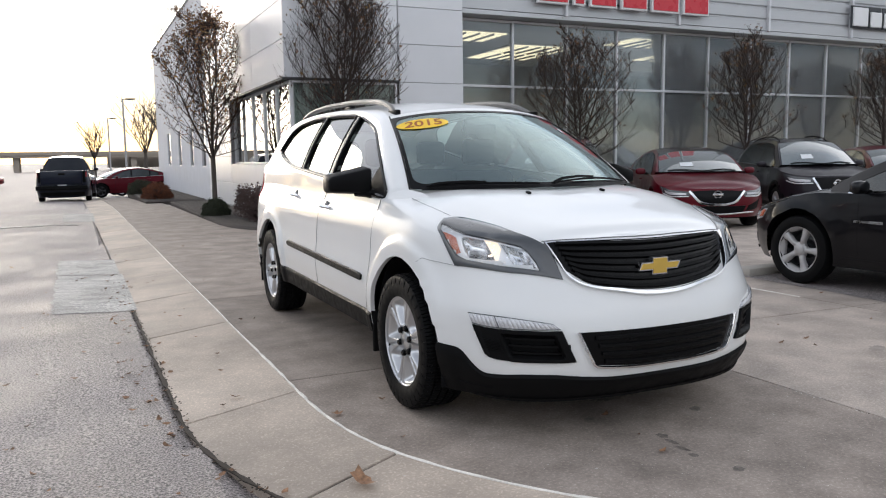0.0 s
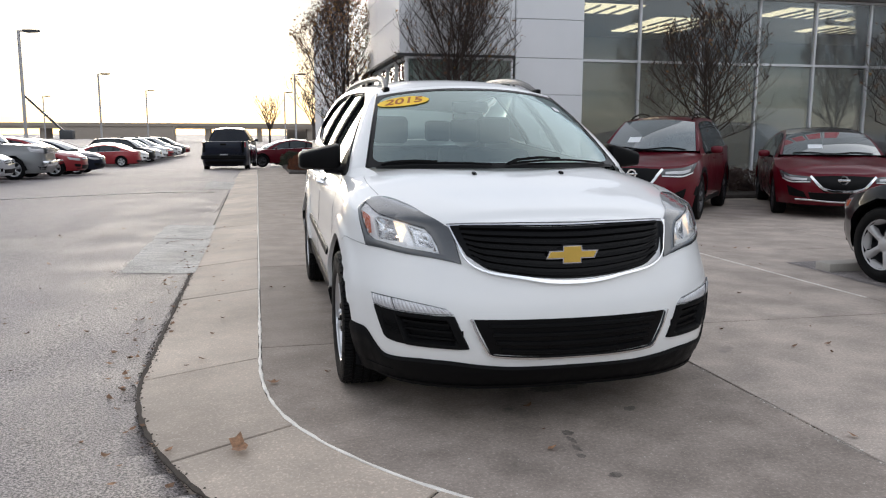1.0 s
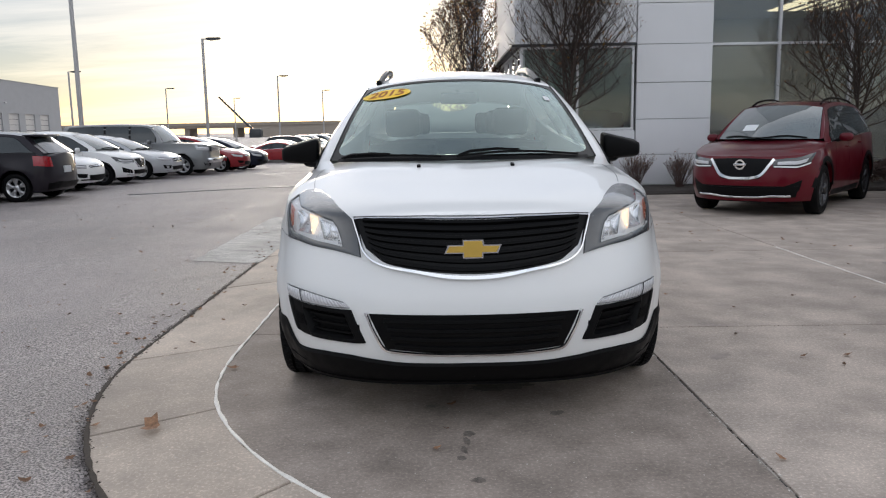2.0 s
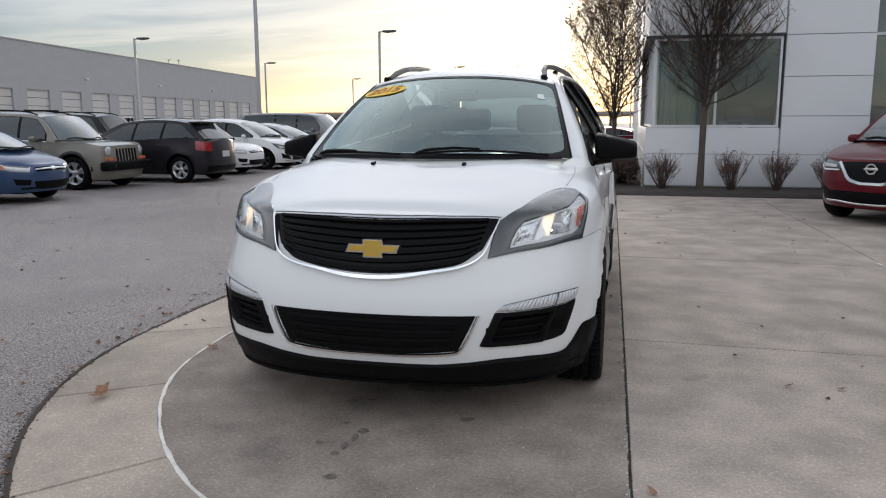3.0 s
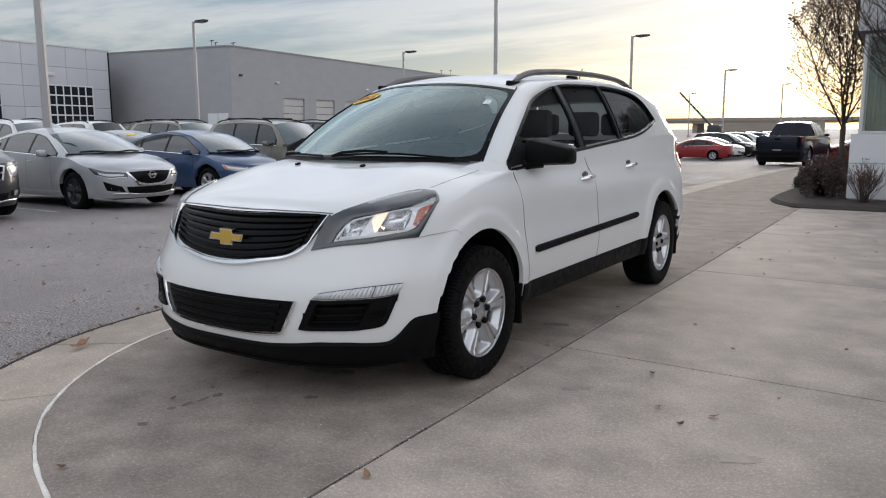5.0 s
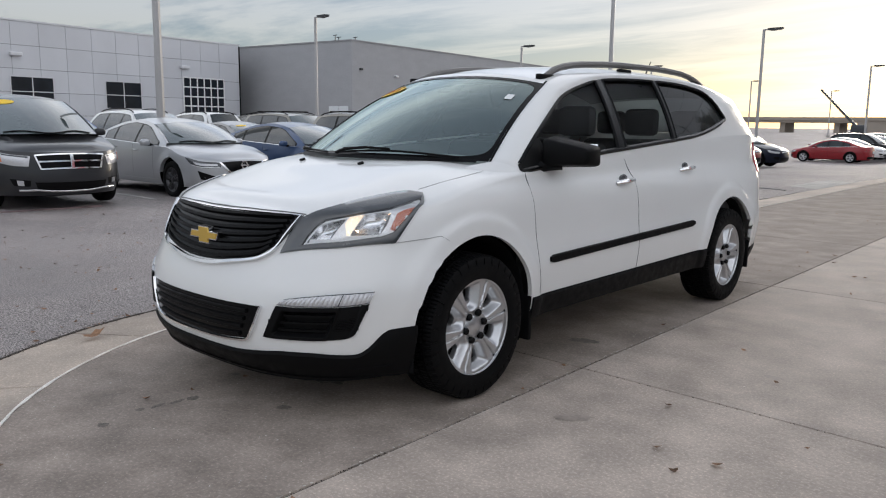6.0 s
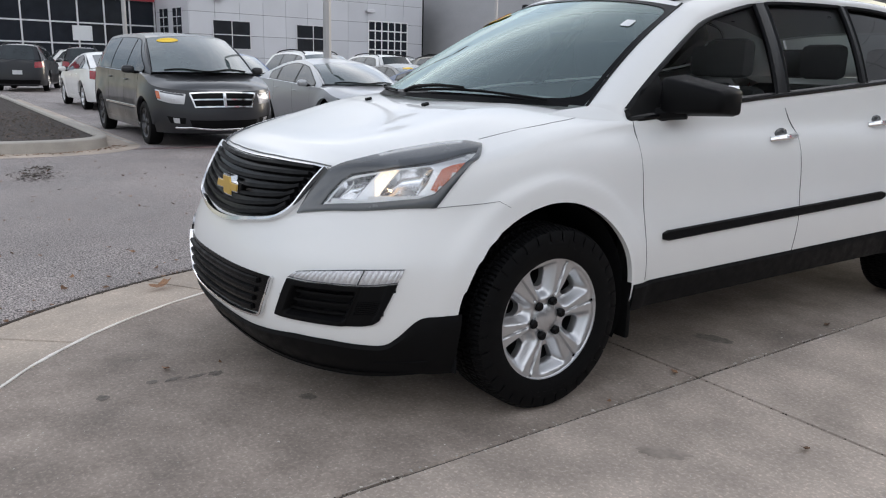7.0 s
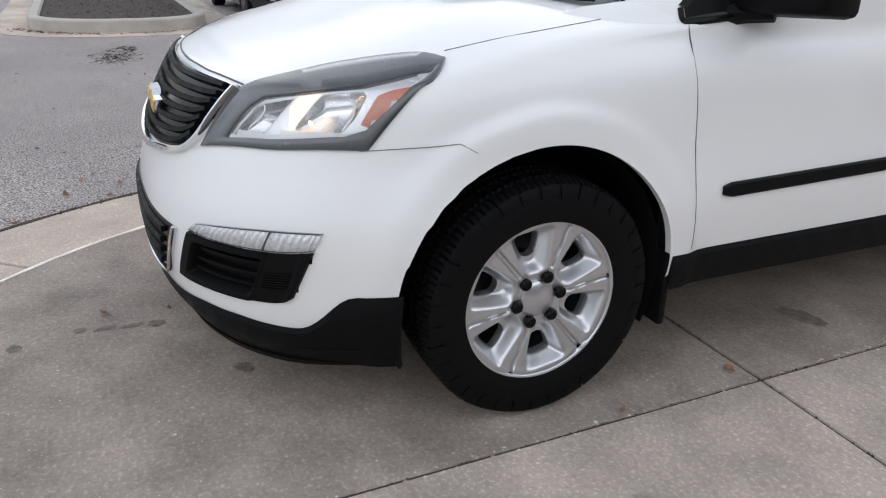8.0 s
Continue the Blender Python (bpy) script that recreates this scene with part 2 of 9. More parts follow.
M_CEIL = material("showroom_ceiling", (0.68, 0.68, 0.66), rough=0.9, scale=1, vary=0.1)
M_CEILLAMP = emitter("ceiling_lamp_glow", (1.0, 0.86, 0.56), 1.6)
M_WGLASS = glass("window_glass", (0.50, 0.55, 0.53))
M_SHOWGLASS = glass("showroom_glass", (0.76, 0.79, 0.81), boost=2.0, haze=0.06)
M_OFFICEGLASS = glass("office_glass", (0.70, 0.76, 0.73), boost=1.5, haze=0.05)
M_CURTAIN = material("sheer_curtain", (0.50, 0.60, 0.57), rough=0.9, scale=8, vary=0.08)
M_DARKPANE = material("dark_pane", (0.020, 0.023, 0.030), rough=0.08, scale=1, vary=0.3, rough_vary=0.02, spec=0.15)
M_POLE = material("galvanised_pole", (0.44, 0.43, 0.43), rough=0.5, metal=0.4, scale=3, vary=0.1, stretch=(1, 1, 0.2))
M_BARK = material("bark", (0.080, 0.066, 0.055), rough=0.95, scale=18, vary=0.35, fine=90, bump=0.004, stretch=(1, 1, 0.25))
M_TWIG = material("twig", (0.050, 0.036, 0.030), rough=0.9, scale=20, vary=0.3)
M_SHRUBTWIG = material("shrub_twig", (0.082, 0.052, 0.046), rough=0.9, scale=20, vary=0.35)
M_LEAF = material("brown_leaf", (0.19, 0.092, 0.045), rough=0.7, scale=20, vary=0.3, island=0.65)
M_LEAFGOLD = material("golden_leaf", (0.26, 0.14, 0.03), rough=0.7, scale=20, vary=0.3, island=0.5)
M_FALLEN = material("fallen_leaf", (0.21, 0.115, 0.065), rough=0.8, scale=60, vary=0.35, island=0.5)
M_GREEN = material("evergreen_leaf", (0.030, 0.036, 0.018), rough=0.8, scale=20, vary=0.3, island=0.5)
M_RUST = material("russet_leaf", (0.17, 0.060, 0.028), rough=0.85, scale=20, vary=0.3, island=0.5)
M_BRIDGE = material("beige_concrete", (0.36, 0.31, 0.26), rough=0.85, scale=0.2, vary=0.08, fine=4)
M_FAR = material("far_haze_wall", (0.40, 0.36, 0.32), rough=0.9, scale=0.05, vary=0.15)

M_WHITE = paint("white_paint", (0.78, 0.78, 0.775))
M_TYRE = material("tyre_rubber", (0.0035, 0.0036, 0.0041), rough=0.55, scale=30, vary=0.25, fine=200, bump=0.0006, spec=0.11)
M_PLASTIC = material("black_plastic", (0.005, 0.005, 0.0055), rough=0.50, scale=20, vary=0.15, fine=500, bump=0.0003, spec=0.09)
M_GLOSSBLACK = material("gloss_black", (0.004, 0.004, 0.0045), rough=0.22, scale=8, vary=0.2, rough_vary=0.05, spec=0.12)
M_CHROME = material("chrome", (0.78, 0.78, 0.79), rough=0.10, metal=1.0, scale=6, vary=0.04, rough_vary=0.04)
M_RIM = material("silver_rim", (0.56, 0.565, 0.58), rough=0.30, metal=0.82, scale=3, vary=0.02, coat=0.3, rough_vary=0.03)
M_DARKRIM = material("dark_rim", (0.06, 0.06, 0.065), rough=0.35, metal=0.6, scale=9, vary=0.1)
M_GOLD = material("gold_badge", (0.70, 0.46, 0.10), rough=0.30, metal=0.5, scale=4, vary=0.05)
M_LAMPGREY = material("lamp_housing", (0.050, 0.053, 0.058), rough=0.18, scale=10, vary=0.12, coat=0.9)
M_REFLECTOR = material("lamp_reflector", (0.82, 0.82, 0.83), rough=0.20, metal=1.0, scale=25, vary=0.08)
M_RAIL = material("satin_rail", (0.15, 0.145, 0.14), rough=0.42, metal=0.55, scale=10, vary=0.15)
M_CLEAR = material("clear_lens", (0.58, 0.58, 0.60), rough=0.15, metal=0.35, scale=120, vary=0.22, fine=260, bump=0.003, coat=0.8)
M_BULB = emitter("warm_bulb", (1.0, 0.62, 0.32), 24.0)
M_LAMPTRAY = material("lamp_tray", (0.88, 0.88, 0.89), rough=0.20, metal=0.25, scale=20, vary=0.05, coat=0.7)
# lamp divider: the bulb's warm light is put in as tint and emission
M_LIT_DIVIDER = material("light_guide", (0.90, 0.78, 0.64), rough=0.22, metal=0.45, scale=40, vary=0.12, coat=0.8)
M_LIT_DIVIDER.node_tree.nodes["Principled BSDF"].inputs["Emission Color"].default_value = (1.0, 0.72, 0.48, 1.0)
M_LIT_DIVIDER.node_tree.nodes["Principled BSDF"].inputs["Emission Strength"].default_value = 0.60
M_LENS = glass("lamp_lens", (0.93, 0.94, 0.95), boost=1.2)
M_AMBER = material("amber_reflector", (0.55, 0.13, 0.05), rough=0.25, scale=90, vary=0.25, fine=200, bump=0.002, coat=1.0)
M_TAIL = material("red_lens", (0.30, 0.012, 0.018), rough=0.15, scale=30, vary=0.2, coat=1.0)
M_YELLOW = material("yellow_sticker", (0.92, 0.60, 0.03), rough=0.5, scale=12, vary=0.06)
M_STICKTEXT = material("sticker_figures", (0.36, 0.10, 0.02), rough=0.6, scale=12, vary=0.06)
M_PAPER = material("white_paper", (0.75, 0.77, 0.78), rough=0.6, scale=12, vary=0.05)
M_PLATE = material("number_plate", (0.55, 0.56, 0.58), rough=0.4, scale=12, vary=0.1)
M_WINDSHIELD = glass("windscreen_glass", (0.74, 0.90, 0.87), boost=1.0, base=0.145, gloss=(0.82, 0.97, 0.96))
M_CLEARSIDE = glass("side_glass", (0.46, 0.50, 0.49), boost=1.5, base=0.0)
M_OPENSIDE = glass("clean_side_glass", (0.56, 0.58, 0.575), boost=0.30, base=-0.020)
M_TINT = glass("tinted_glass", (0.09, 0.10, 0.105), boost=1.0, base=-0.025)
M_REARGLASS = glass("rear_glass", (0.62, 0.70, 0.64), boost=1.0)
M_CARGLASS = material("car_glass", (0.022, 0.028, 0.030), rough=0.04, scale=1.5, vary=0.4, rough_vary=0.02, spec=0.6, coat=0.25)
M_LINING = material("headlining", (0.30, 0.30, 0.29), rough=0.9, scale=20, vary=0.08)
# opaque: pale base colour stands in for mirrored sky and the cabin behind
M_CARSCREEN = material("car_windscreen", (0.085, 0.108, 0.110), rough=0.04, scale=1.2, vary=0.45, rough_vary=0.02, spec=1.0, coat=1.0, coat_ior=1.7)
M_SEAT = material("grey_seat_cloth", (0.045, 0.046, 0.048), rough=0.9, scale=20, vary=0.12, fine=300)
M_DASH = material("dashboard", (0.055, 0.055, 0.057), rough=0.7, scale=20, vary=0.1)


# ---- building helpers ----
def smooth(t):
    t = min(1.0, max(0.0, t))
    return t * t * (3 - 2 * t)


def curve(points):
    """A soft curve through (t, value) pairs."""
    ts, vs = [p[0] for p in points], [p[1] for p in points]
    n = len(ts)
    ms = []
    for i in range(n):
        a, b = max(0, i - 1), min(n - 1, i + 1)
        ms.append((vs[b] - vs[a]) / (ts[b] - ts[a]) if b > a else 0.0)
        if 0 < i < n - 1 and (vs[i] - vs[i - 1]) * (vs[i + 1] - vs[i]) <= 0:
            ms[i] = 0.0

    def f(t):
        if t <= ts[0]:
            return vs[0]
        if t >= ts[-1]:
            return vs[-1]
        i = 0
        while t > ts[i + 1]:
            i += 1
        h = ts[i + 1] - ts[i]
        s = (t - ts[i]) / h
        return ((2 * s**3 - 3 * s**2 + 1) * vs[i] + (s**3 - 2 * s**2 + s) * h * ms[i]
                + (3 * s**2 - 2 * s**3) * vs[i + 1] + (s**3 - s**2) * h * ms[i + 1])
    return f


def shade_smooth(me, angle=40):
    me.shade_smooth()
    me.set_sharp_from_angle(angle=radians(angle))


def part(name, bm, mat, parent=None, label="", smooth_at=35):
    """One mesh object of bm under a thing or a part."""
    me = bpy.data.meshes.new(name)
    bm.normal_update()
    bm.to_mesh(me)
    bm.free()
    for one in (mat if isinstance(mat, (list, tuple)) else [mat]):
        me.materials.append(one)
    if smooth_at:
        shade_smooth(me, smooth_at)
    ob = new(name, me)
    if parent is not None:
        ob.parent = parent
    if label:
        tagged(ob, label)
    return ob


def share(ob, m, parent=None):
    """Another object on ob's mesh, for alike parts."""
    o = ob.copy()
    scene.collection.objects.link(o)
    o.parent = parent if parent is not None else ob.parent
    o.matrix_parent_inverse = Matrix()
    o.matrix_basis = m
    return o


def thing(name, label, category, group="", kind="", m=None):
    ob = new(name)
    ob.empty_display_size = 0.1
    if m is not None:
        ob.matrix_world = m
    return tagged(ob, label, category, group, kind)


def box(bm, x0, x1, y0, y1, z0, z1, bevel=0.0):
    res = bmesh.ops.create_cube(bm, size=1.0, matrix=Matrix.Translation(((x0 + x1) / 2, (y0 + y1) / 2, (z0 + z1) / 2))
                                @ Matrix.Diagonal((abs(x1 - x0), abs(y1 - y0), abs(z1 - z0), 1)))
    if bevel:
        edges = list({e for v in res["verts"] for e in v.link_edges})
        bmesh.ops.bevel(bm, geom=edges, offset=bevel, segments=2, profile=0.5, affect="EDGES")
    return bm


def boxed(*args, bevel=0.0):
    return box(bmesh.new(), *args, bevel=bevel)


def grid(bm, rows, close=False):
    """Faces between rows of points (each row of one length); merges doubled ends later."""
    vs = [[bm.verts.new(p) for p in row] for row in rows]
    for a, b in zip(vs, vs[1:]):
        n = len(a)
        for i in range(n if close else n - 1):
            j = (i + 1) % n
            try:
                bm.faces.new((a[i], a[j], b[j], b[i]))
            except ValueError:
                pass
    return vs


def tidy(bm, dist=0.0005):
    bmesh.ops.remove_doubles(bm, verts=bm.verts, dist=dist)
    return bm


def lathe(profile, axis_steps=32):
    """A body of revolution about x from (x, r) pairs."""
    bm = bmesh.new()
    rows = [[(x, r * math.cos(a), r * math.sin(a)) for a in (2 * math.pi * k / axis_steps for k in range(axis_steps))] for x, r in profile]
    grid(bm, rows, close=True)
    bmesh.ops.recalc_face_normals(bm, faces=bm.faces)
    return bm


def tube(bm, points, radii, sides=6, caps=True):
    """A tapered tube through points."""
    pts = [Vector(p) for p in points]
    if not isinstance(radii, (list, tuple)):
        radii = [radii] * len(pts)
    rows = []
    side = None
    for i, p in enumerate(pts):
        way = (pts[min(i + 1, len(pts) - 1)] - pts[max(i - 1, 0)]).normalized()
        if side is None:
            side = way.orthogonal().normalized()
        side = (side - way * side.dot(way)).normalized()
        up = way.cross(side)
        rows.append([p + radii[i] * (math.cos(a) * side + math.sin(a) * up) for a in (2 * math.pi * k / sides for k in range(sides))])
    vs = grid(bm, rows, close=True)
    if caps:
        for ring in (vs[0][::-1], vs[-1]):
            bm.faces.new(ring)
    return bm


def strip(bm, points, normals, width, height, sink=0.004):
    """A raised band along points on a surface: flat top, sides down into the surface."""
    pts, nrm = [Vector(p) for p in points], [Vector(n).normalized() for n in normals]
    rows = []
    for i, p in enumerate(pts):
        way = (pts[min(i + 1, len(pts) - 1)] - pts[max(i - 1, 0)]).normalized()
        w = width[i] if isinstance(width, (list, tuple)) else width
        across = way.cross(nrm[i]).normalized() * (w / 2)
        n = nrm[i]
        rows.append([p - across - n * sink, p - across + n * height * 0.7, p - across * 0.75 + n * height,
                     p + across * 0.75 + n * height, p + across + n * height * 0.7, p + across - n * sink])
    vs = grid(bm, rows)
    for ring in (vs[0][::-1], vs[-1]):
        bm.faces.new(ring)
    return bm


def fall(y):
    """The ground falls gently away down the length of the lot."""
    return -0.75 * smooth((y - 18.0) / 38.0)


def ground_z(x, y):
    """The lot falls a little away from the pad and rises again towards the far buildings."""
    low = smooth((-x - 3.0) / 6.0) * (1 - smooth((-x - 22.0) / 8.0)) * smooth((y - 1.0) / 8.0)
    return -0.13 * low + fall(y) * (1 - smooth((-x - 24.0) / 12.0))


def skew(x):
    """The pad's joints run a little askew to the car, its west edge less so."""
    return 0.0085 + 0.007 * min(1.0, max(0.0, (x + 1.3) / 2.3))


ARC_X, ARC_Y, R_LINE, R_EDGE = 1.395, 0.50, 2.775, 3.425     # plan of the pad's rounded corner


def swing(t):
    """The caulked line swings a little wide of the arc, t metres from its start."""
    return 0.072 * smooth(t / 1.2) * smooth((3.6 - t) / 1.5)


def off_line(x, y):
    """How far a place lies outside the caulked line of the pad."""
    if x < ARC_X and y < ARC_Y:
        return math.hypot(x - ARC_X, y - ARC_Y) - R_LINE - swing(math.atan2(ARC_Y - y, ARC_X - x) * R_LINE)
    return max(ARC_X - R_LINE - x, ARC_Y - R_LINE - y)


def surface(x, y):
    """Height of pad, gutter and asphalt: the gutter band dips into a shallow valley."""
    d = off_line(x + skew(x) * (y - 0.3), y)
    if d <= 0:
        return fall(y)
    if d <= R_EDGE - R_LINE:
        return 0.002 - 0.045 * (d / (R_EDGE - R_LINE)) ** 1.3 + fall(y)
    return ground_z(x, y) - 0.012 - 0.034 * smooth(1 - (d - R_EDGE + R_LINE) / 0.8)

# ---- ground ----
bm = bmesh.new()
xs = [-3.3 + 0.11 * k for k in range(44)] + [-900, -300, -120, -60, -40, -25, -18, -14, -11, -9.5, -8.5, -7.5, -6.5, -5.5, -4.5, -3.5, -2.5, -1, 2, 6, 14, 30, 60, 200, 900]
ys = [-3.9 + 0.11 * k for k in range(44)] + [-300, -60, -20, -8, -4, 0, 4, 7, 8.5, 10, 11.5, 13, 15, 18, 21, 25, 28, 31, 34, 37, 40, 44, 48, 52, 57, 70, 120, 250, 900]
xs, ys = sorted(set(xs)), sorted(set(ys))
grid(bm, [[(x, y, min(-0.012, surface(x, y)) - (0.05 if off_line(x + skew(x) * (y - 0.3), y) < R_EDGE - R_LINE - 0.03 else 0)) for x in xs] for y in ys])
bmesh.ops.recalc_face_normals(bm, faces=bm.faces)
if bm.faces[0].normal.z < 0:
    bmesh.ops.reverse_faces(bm, faces=bm.faces)
tagged(part("ground", bm, M_ASPHALT, smooth_at=0), "worn grey asphalt of the dealer's lot, damp and strewn with leaves", "ground", kind="structure")

# ---- pavement: concrete pad with a rounded corner and a gutter band ----
X_JOINTS = [1.086 + 2.43 * k for k in range(-1, 13)]
Y_JOINTS = [0.77 + 3.07 * k for k in range(-1, 4)]
GAP = 0.012


def lay(x, y):
    """The pad's joints run a little askew to the car."""
    return x - skew(x) * (y - 0.3), y - 0.025 * max(0.0, x - 1.1)


def inside_line(x, y):
    """Whether a point lies on the pad, inside the caulked line."""
    if x < ARC_X and y < ARC_Y:
        return off_line(x, y) <= 1e-6
    return x >= ARC_X - R_LINE and y >= ARC_Y - R_LINE


def slab(pts, name, parent, mat, top=0.0, dip=False):
    """A concrete slab with softened upper edges from a plan outline."""
    bm = bmesh.new()
    pts = [lay(*p) for p in pts]
    c = Vector((sum(p[0] for p in pts) / len(pts), sum(p[1] for p in pts) / len(pts), 0))
    v = [Vector((p[0], p[1], 0)) for p in pts]
    tops = [surface(p.x, p.y) if dip else top + fall(p.y) for p in v]
    low = [bm.verts.new((p.x, p.y, top - 0.16 + fall(p.y))) for p in v]
    mid = [bm.verts.new((p.x, p.y, z - 0.005)) for p, z in zip(v, tops)]
    up = [bm.verts.new((*(p + (c - p).normalized() * 0.0035).xy, z)) for p, z in zip(v, tops)]
    n = len(v)
    for a, b in ((low, mid), (mid, up)):
        for i in range(n):
            bm.faces.new((a[i], a[(i + 1) % n], b[(i + 1) % n], b[i]))
    if dip:
        for i in range(n // 2 - 1):
            bm.faces.new((up[i], up[i + 1], up[n - 2 - i], up[n - 1 - i]))
    else:
        bm.faces.new(up)
    bmesh.ops.recalc_face_normals(bm, faces=bm.faces)
    return part(name, bm, mat, parent, smooth_at=0)


pavement = thing("pavement", "grey-brown concrete display pad with cut joints beside the showroom", "pavement", kind="structure")


def clip_cell(x0, x1, y0, y1):
    """The cell's outline, cut by the rounded corner of the pad."""
    out = []
    steps = 24
    edge = []
    for a, b in (((x0, y0), (x1, y0)), ((x1, y0), (x1, y1)), ((x1, y1), (x0, y1)), ((x0, y1), (x0, y0))):
        for k in range(steps):
            t = k / steps
            edge.append((a[0] + (b[0] - a[0]) * t, a[1] + (b[1] - a[1]) * t))
    if all(inside_line(*p) for p in edge):
        return [(x0, y0), (x1, y0), (x1, y1), (x0, y1)]
    for p in edge:
        if inside_line(*p):
            out.append(p)
        else:
            dx, dy = p[0] - ARC_X, p[1] - ARC_Y
            if p[0] < ARC_X and p[1] < ARC_Y:
                s = (R_LINE + swing(math.atan2(-dy, -dx) * R_LINE)) / math.hypot(dx, dy)
                q = (ARC_X + dx * s, ARC_Y + dy * s)
            else:
                q = (max(p[0], ARC_X - R_LINE), max(p[1], ARC_Y - R_LINE))
            if x0 - 1e-6 <= q[0] <= x1 + 1e-6 and y0 - 1e-6 <= q[1] <= y1 + 1e-6:
                out.append(q)
    clean = []
    for p in out:
        if not clean or math.dist(p, clean[-1]) > 0.02:
            clean.append(p)
    if len(clean) > 2 and math.dist(clean[0], clean[-1]) < 0.02:
        clean.pop()
    return clean if len(clean) > 3 else None


WEST, SOUTH = ARC_X - R_LINE, ARC_Y - R_LINE
for i, x0 in enumerate([WEST] + X_JOINTS[1:]):
    x1 = ([WEST] + X_JOINTS[1:] + [X_JOINTS[-1] + 2.43])[i + 1]
    lines = [SOUTH] + Y_JOINTS[1:] + [10.57]
    for y0, y1 in zip(lines, lines[1:]):
        cell = clip_cell(x0 + GAP / 2, x1 - GAP / 2, y0 + GAP / 2, y1 - GAP / 2)
        if cell:
            slab(cell, "slab", pavement, M_CONCRETE_PALER if x0 > 0.8 else M_CONCRETE)
# the walk that runs on beside the building's flank
for k in range(8):
    y0 = 10.57 + 3.07 * k
    slab([(WEST + GAP / 2, y0 + GAP / 2), (0.30 if k else 0.95, y0 + GAP / 2), (0.30 if k else 0.50, y0 + 1.0), (0.30, y0 + 2.0), (0.30, y0 + 3.07 - GAP / 2), (WEST + GAP / 2, y0 + 3.07 - GAP / 2)], "slab", pavement, M_CONCRETE)
# the gutter band round the corner, cut square to the curve
gutter = thing("gutter_band", "buff concrete gutter band curving round the pad", "gutter", kind="structure")


def band(t, r):
    """Along the band: t metres from the corner's start, towards +y if negative, round the arc and on along +x."""
    if t <= 0:
        return (ARC_X - r, ARC_Y - t)
    quarter = R_LINE * math.pi / 2
    a = min(t, quarter) / R_LINE
    r += swing(t) * min(1.0, max(0.0, (R_EDGE - r) / (R_EDGE - R_LINE)))
    x, y = ARC_X - r * math.cos(a), ARC_Y - r * math.sin(a)
    return (x + max(0.0, t - quarter), y)


cuts = [-3.74 - 1.68 * k for k in range(16, -1, -1)] + [-2.06, 0.10, 1.10, 2.02] + [3.55 + 1.55 * k for k in range(18)]
for a, b in zip(cuts, cuts[1:]):
    n = 8 if b > -2 and a < 4.5 else 1
    ts = [a + (b - a) * k / n for k in range(n + 1)]
    ts[0] += 0.0065; ts[-1] -= 0.0065
    inner = [band(t - 0.14 * (1 if t < 1 else 0), R_LINE + 0.012) for t in ts]
    outer = [band(t, R_EDGE) for t in ts]
    slab(inner + outer[::-1], "slab", gutter, M_GUTTER, top=0.002, dip=True)
bm = bmesh.new()
grid(bm, [[(*lay(*band(t, R_LINE + 0.02 + (R_EDGE - R_LINE - 0.03) * j / 4)), surface(*lay(*band(t, R_LINE + 0.02 + (R_EDGE - R_LINE - 0.03) * j / 4))) - 0.012) for j in range(5)] for t in [-30 + 0.8 * k for k in range(36)] + [-1.2 + 0.15 * k for k in range(60)]])
bmesh.ops.recalc_face_normals(bm, faces=bm.faces)
tagged(part("joint_filler", bm, M_JOINT, smooth_at=0), "dark dirt filling the cuts of the gutter band", "joint filler", kind="structure")
# dark filler in the joints, white caulk along the curved line and one straight joint
bm = bmesh.new()
ring = [band(t, R_LINE + 0.04) for t in [-10.0, -2.0] + [0.3 * k for k in range(16)] + [32.0]] + [(30.0, 10.5)]
bm.faces.new([bm.verts.new((*lay(*q), -0.0075)) for q in ring])
bmesh.ops.recalc_face_normals(bm, faces=bm.faces)
for f in bm.faces:
    if f.normal.z < 0:
        f.normal_flip()
tagged(part("joint_filler", bm, M_JOINT, smooth_at=0), "dark dirt filling the cut joints of the concrete pad", "joint filler", kind="structure")
bm = bmesh.new()
rnd = random.Random(4)
pts = [band(t, R_LINE + 0.003) for t in [-22 + 0.8 * k for k in range(26)] + [-1.2 + 0.065 * k for k in range(104)]]
strip(bm, [(lay(x, y)[0] + rnd.uniform(-0.003, 0.003), lay(x, y)[1], fall(y)) for x, y in pts], [(0, 0, 1)] * len(pts),
      [(0.0165 + 0.004 * math.sin(1.7 * k) + 0.003 * math.sin(0.43 * k) + rnd.uniform(-.002, .002)) * (1.0 if y < 4 else 0.7) for k, (x, y) in enumerate(pts)], 0.005)
tagged(part("caulk_line", bm, M_CAULK), "weathered white caulk line along the curved joint", "caulk line", kind="structure")
bm = bmesh.new()
pts = [(3.50 + rnd.uniform(-0.006, 0.006), 1.3 + 0.25 * k) for k in range(12)]
strip(bm, [(*lay(x, y), 0.0) for x, y in pts], [(0, 0, 1)] * len(pts), [rnd.uniform(0.010, 0.022) for _ in pts], 0.005)
tagged(part("caulk_line", bm, M_CAULK), "broken white caulk in a straight joint of the pad", "caulk line", kind="structure")


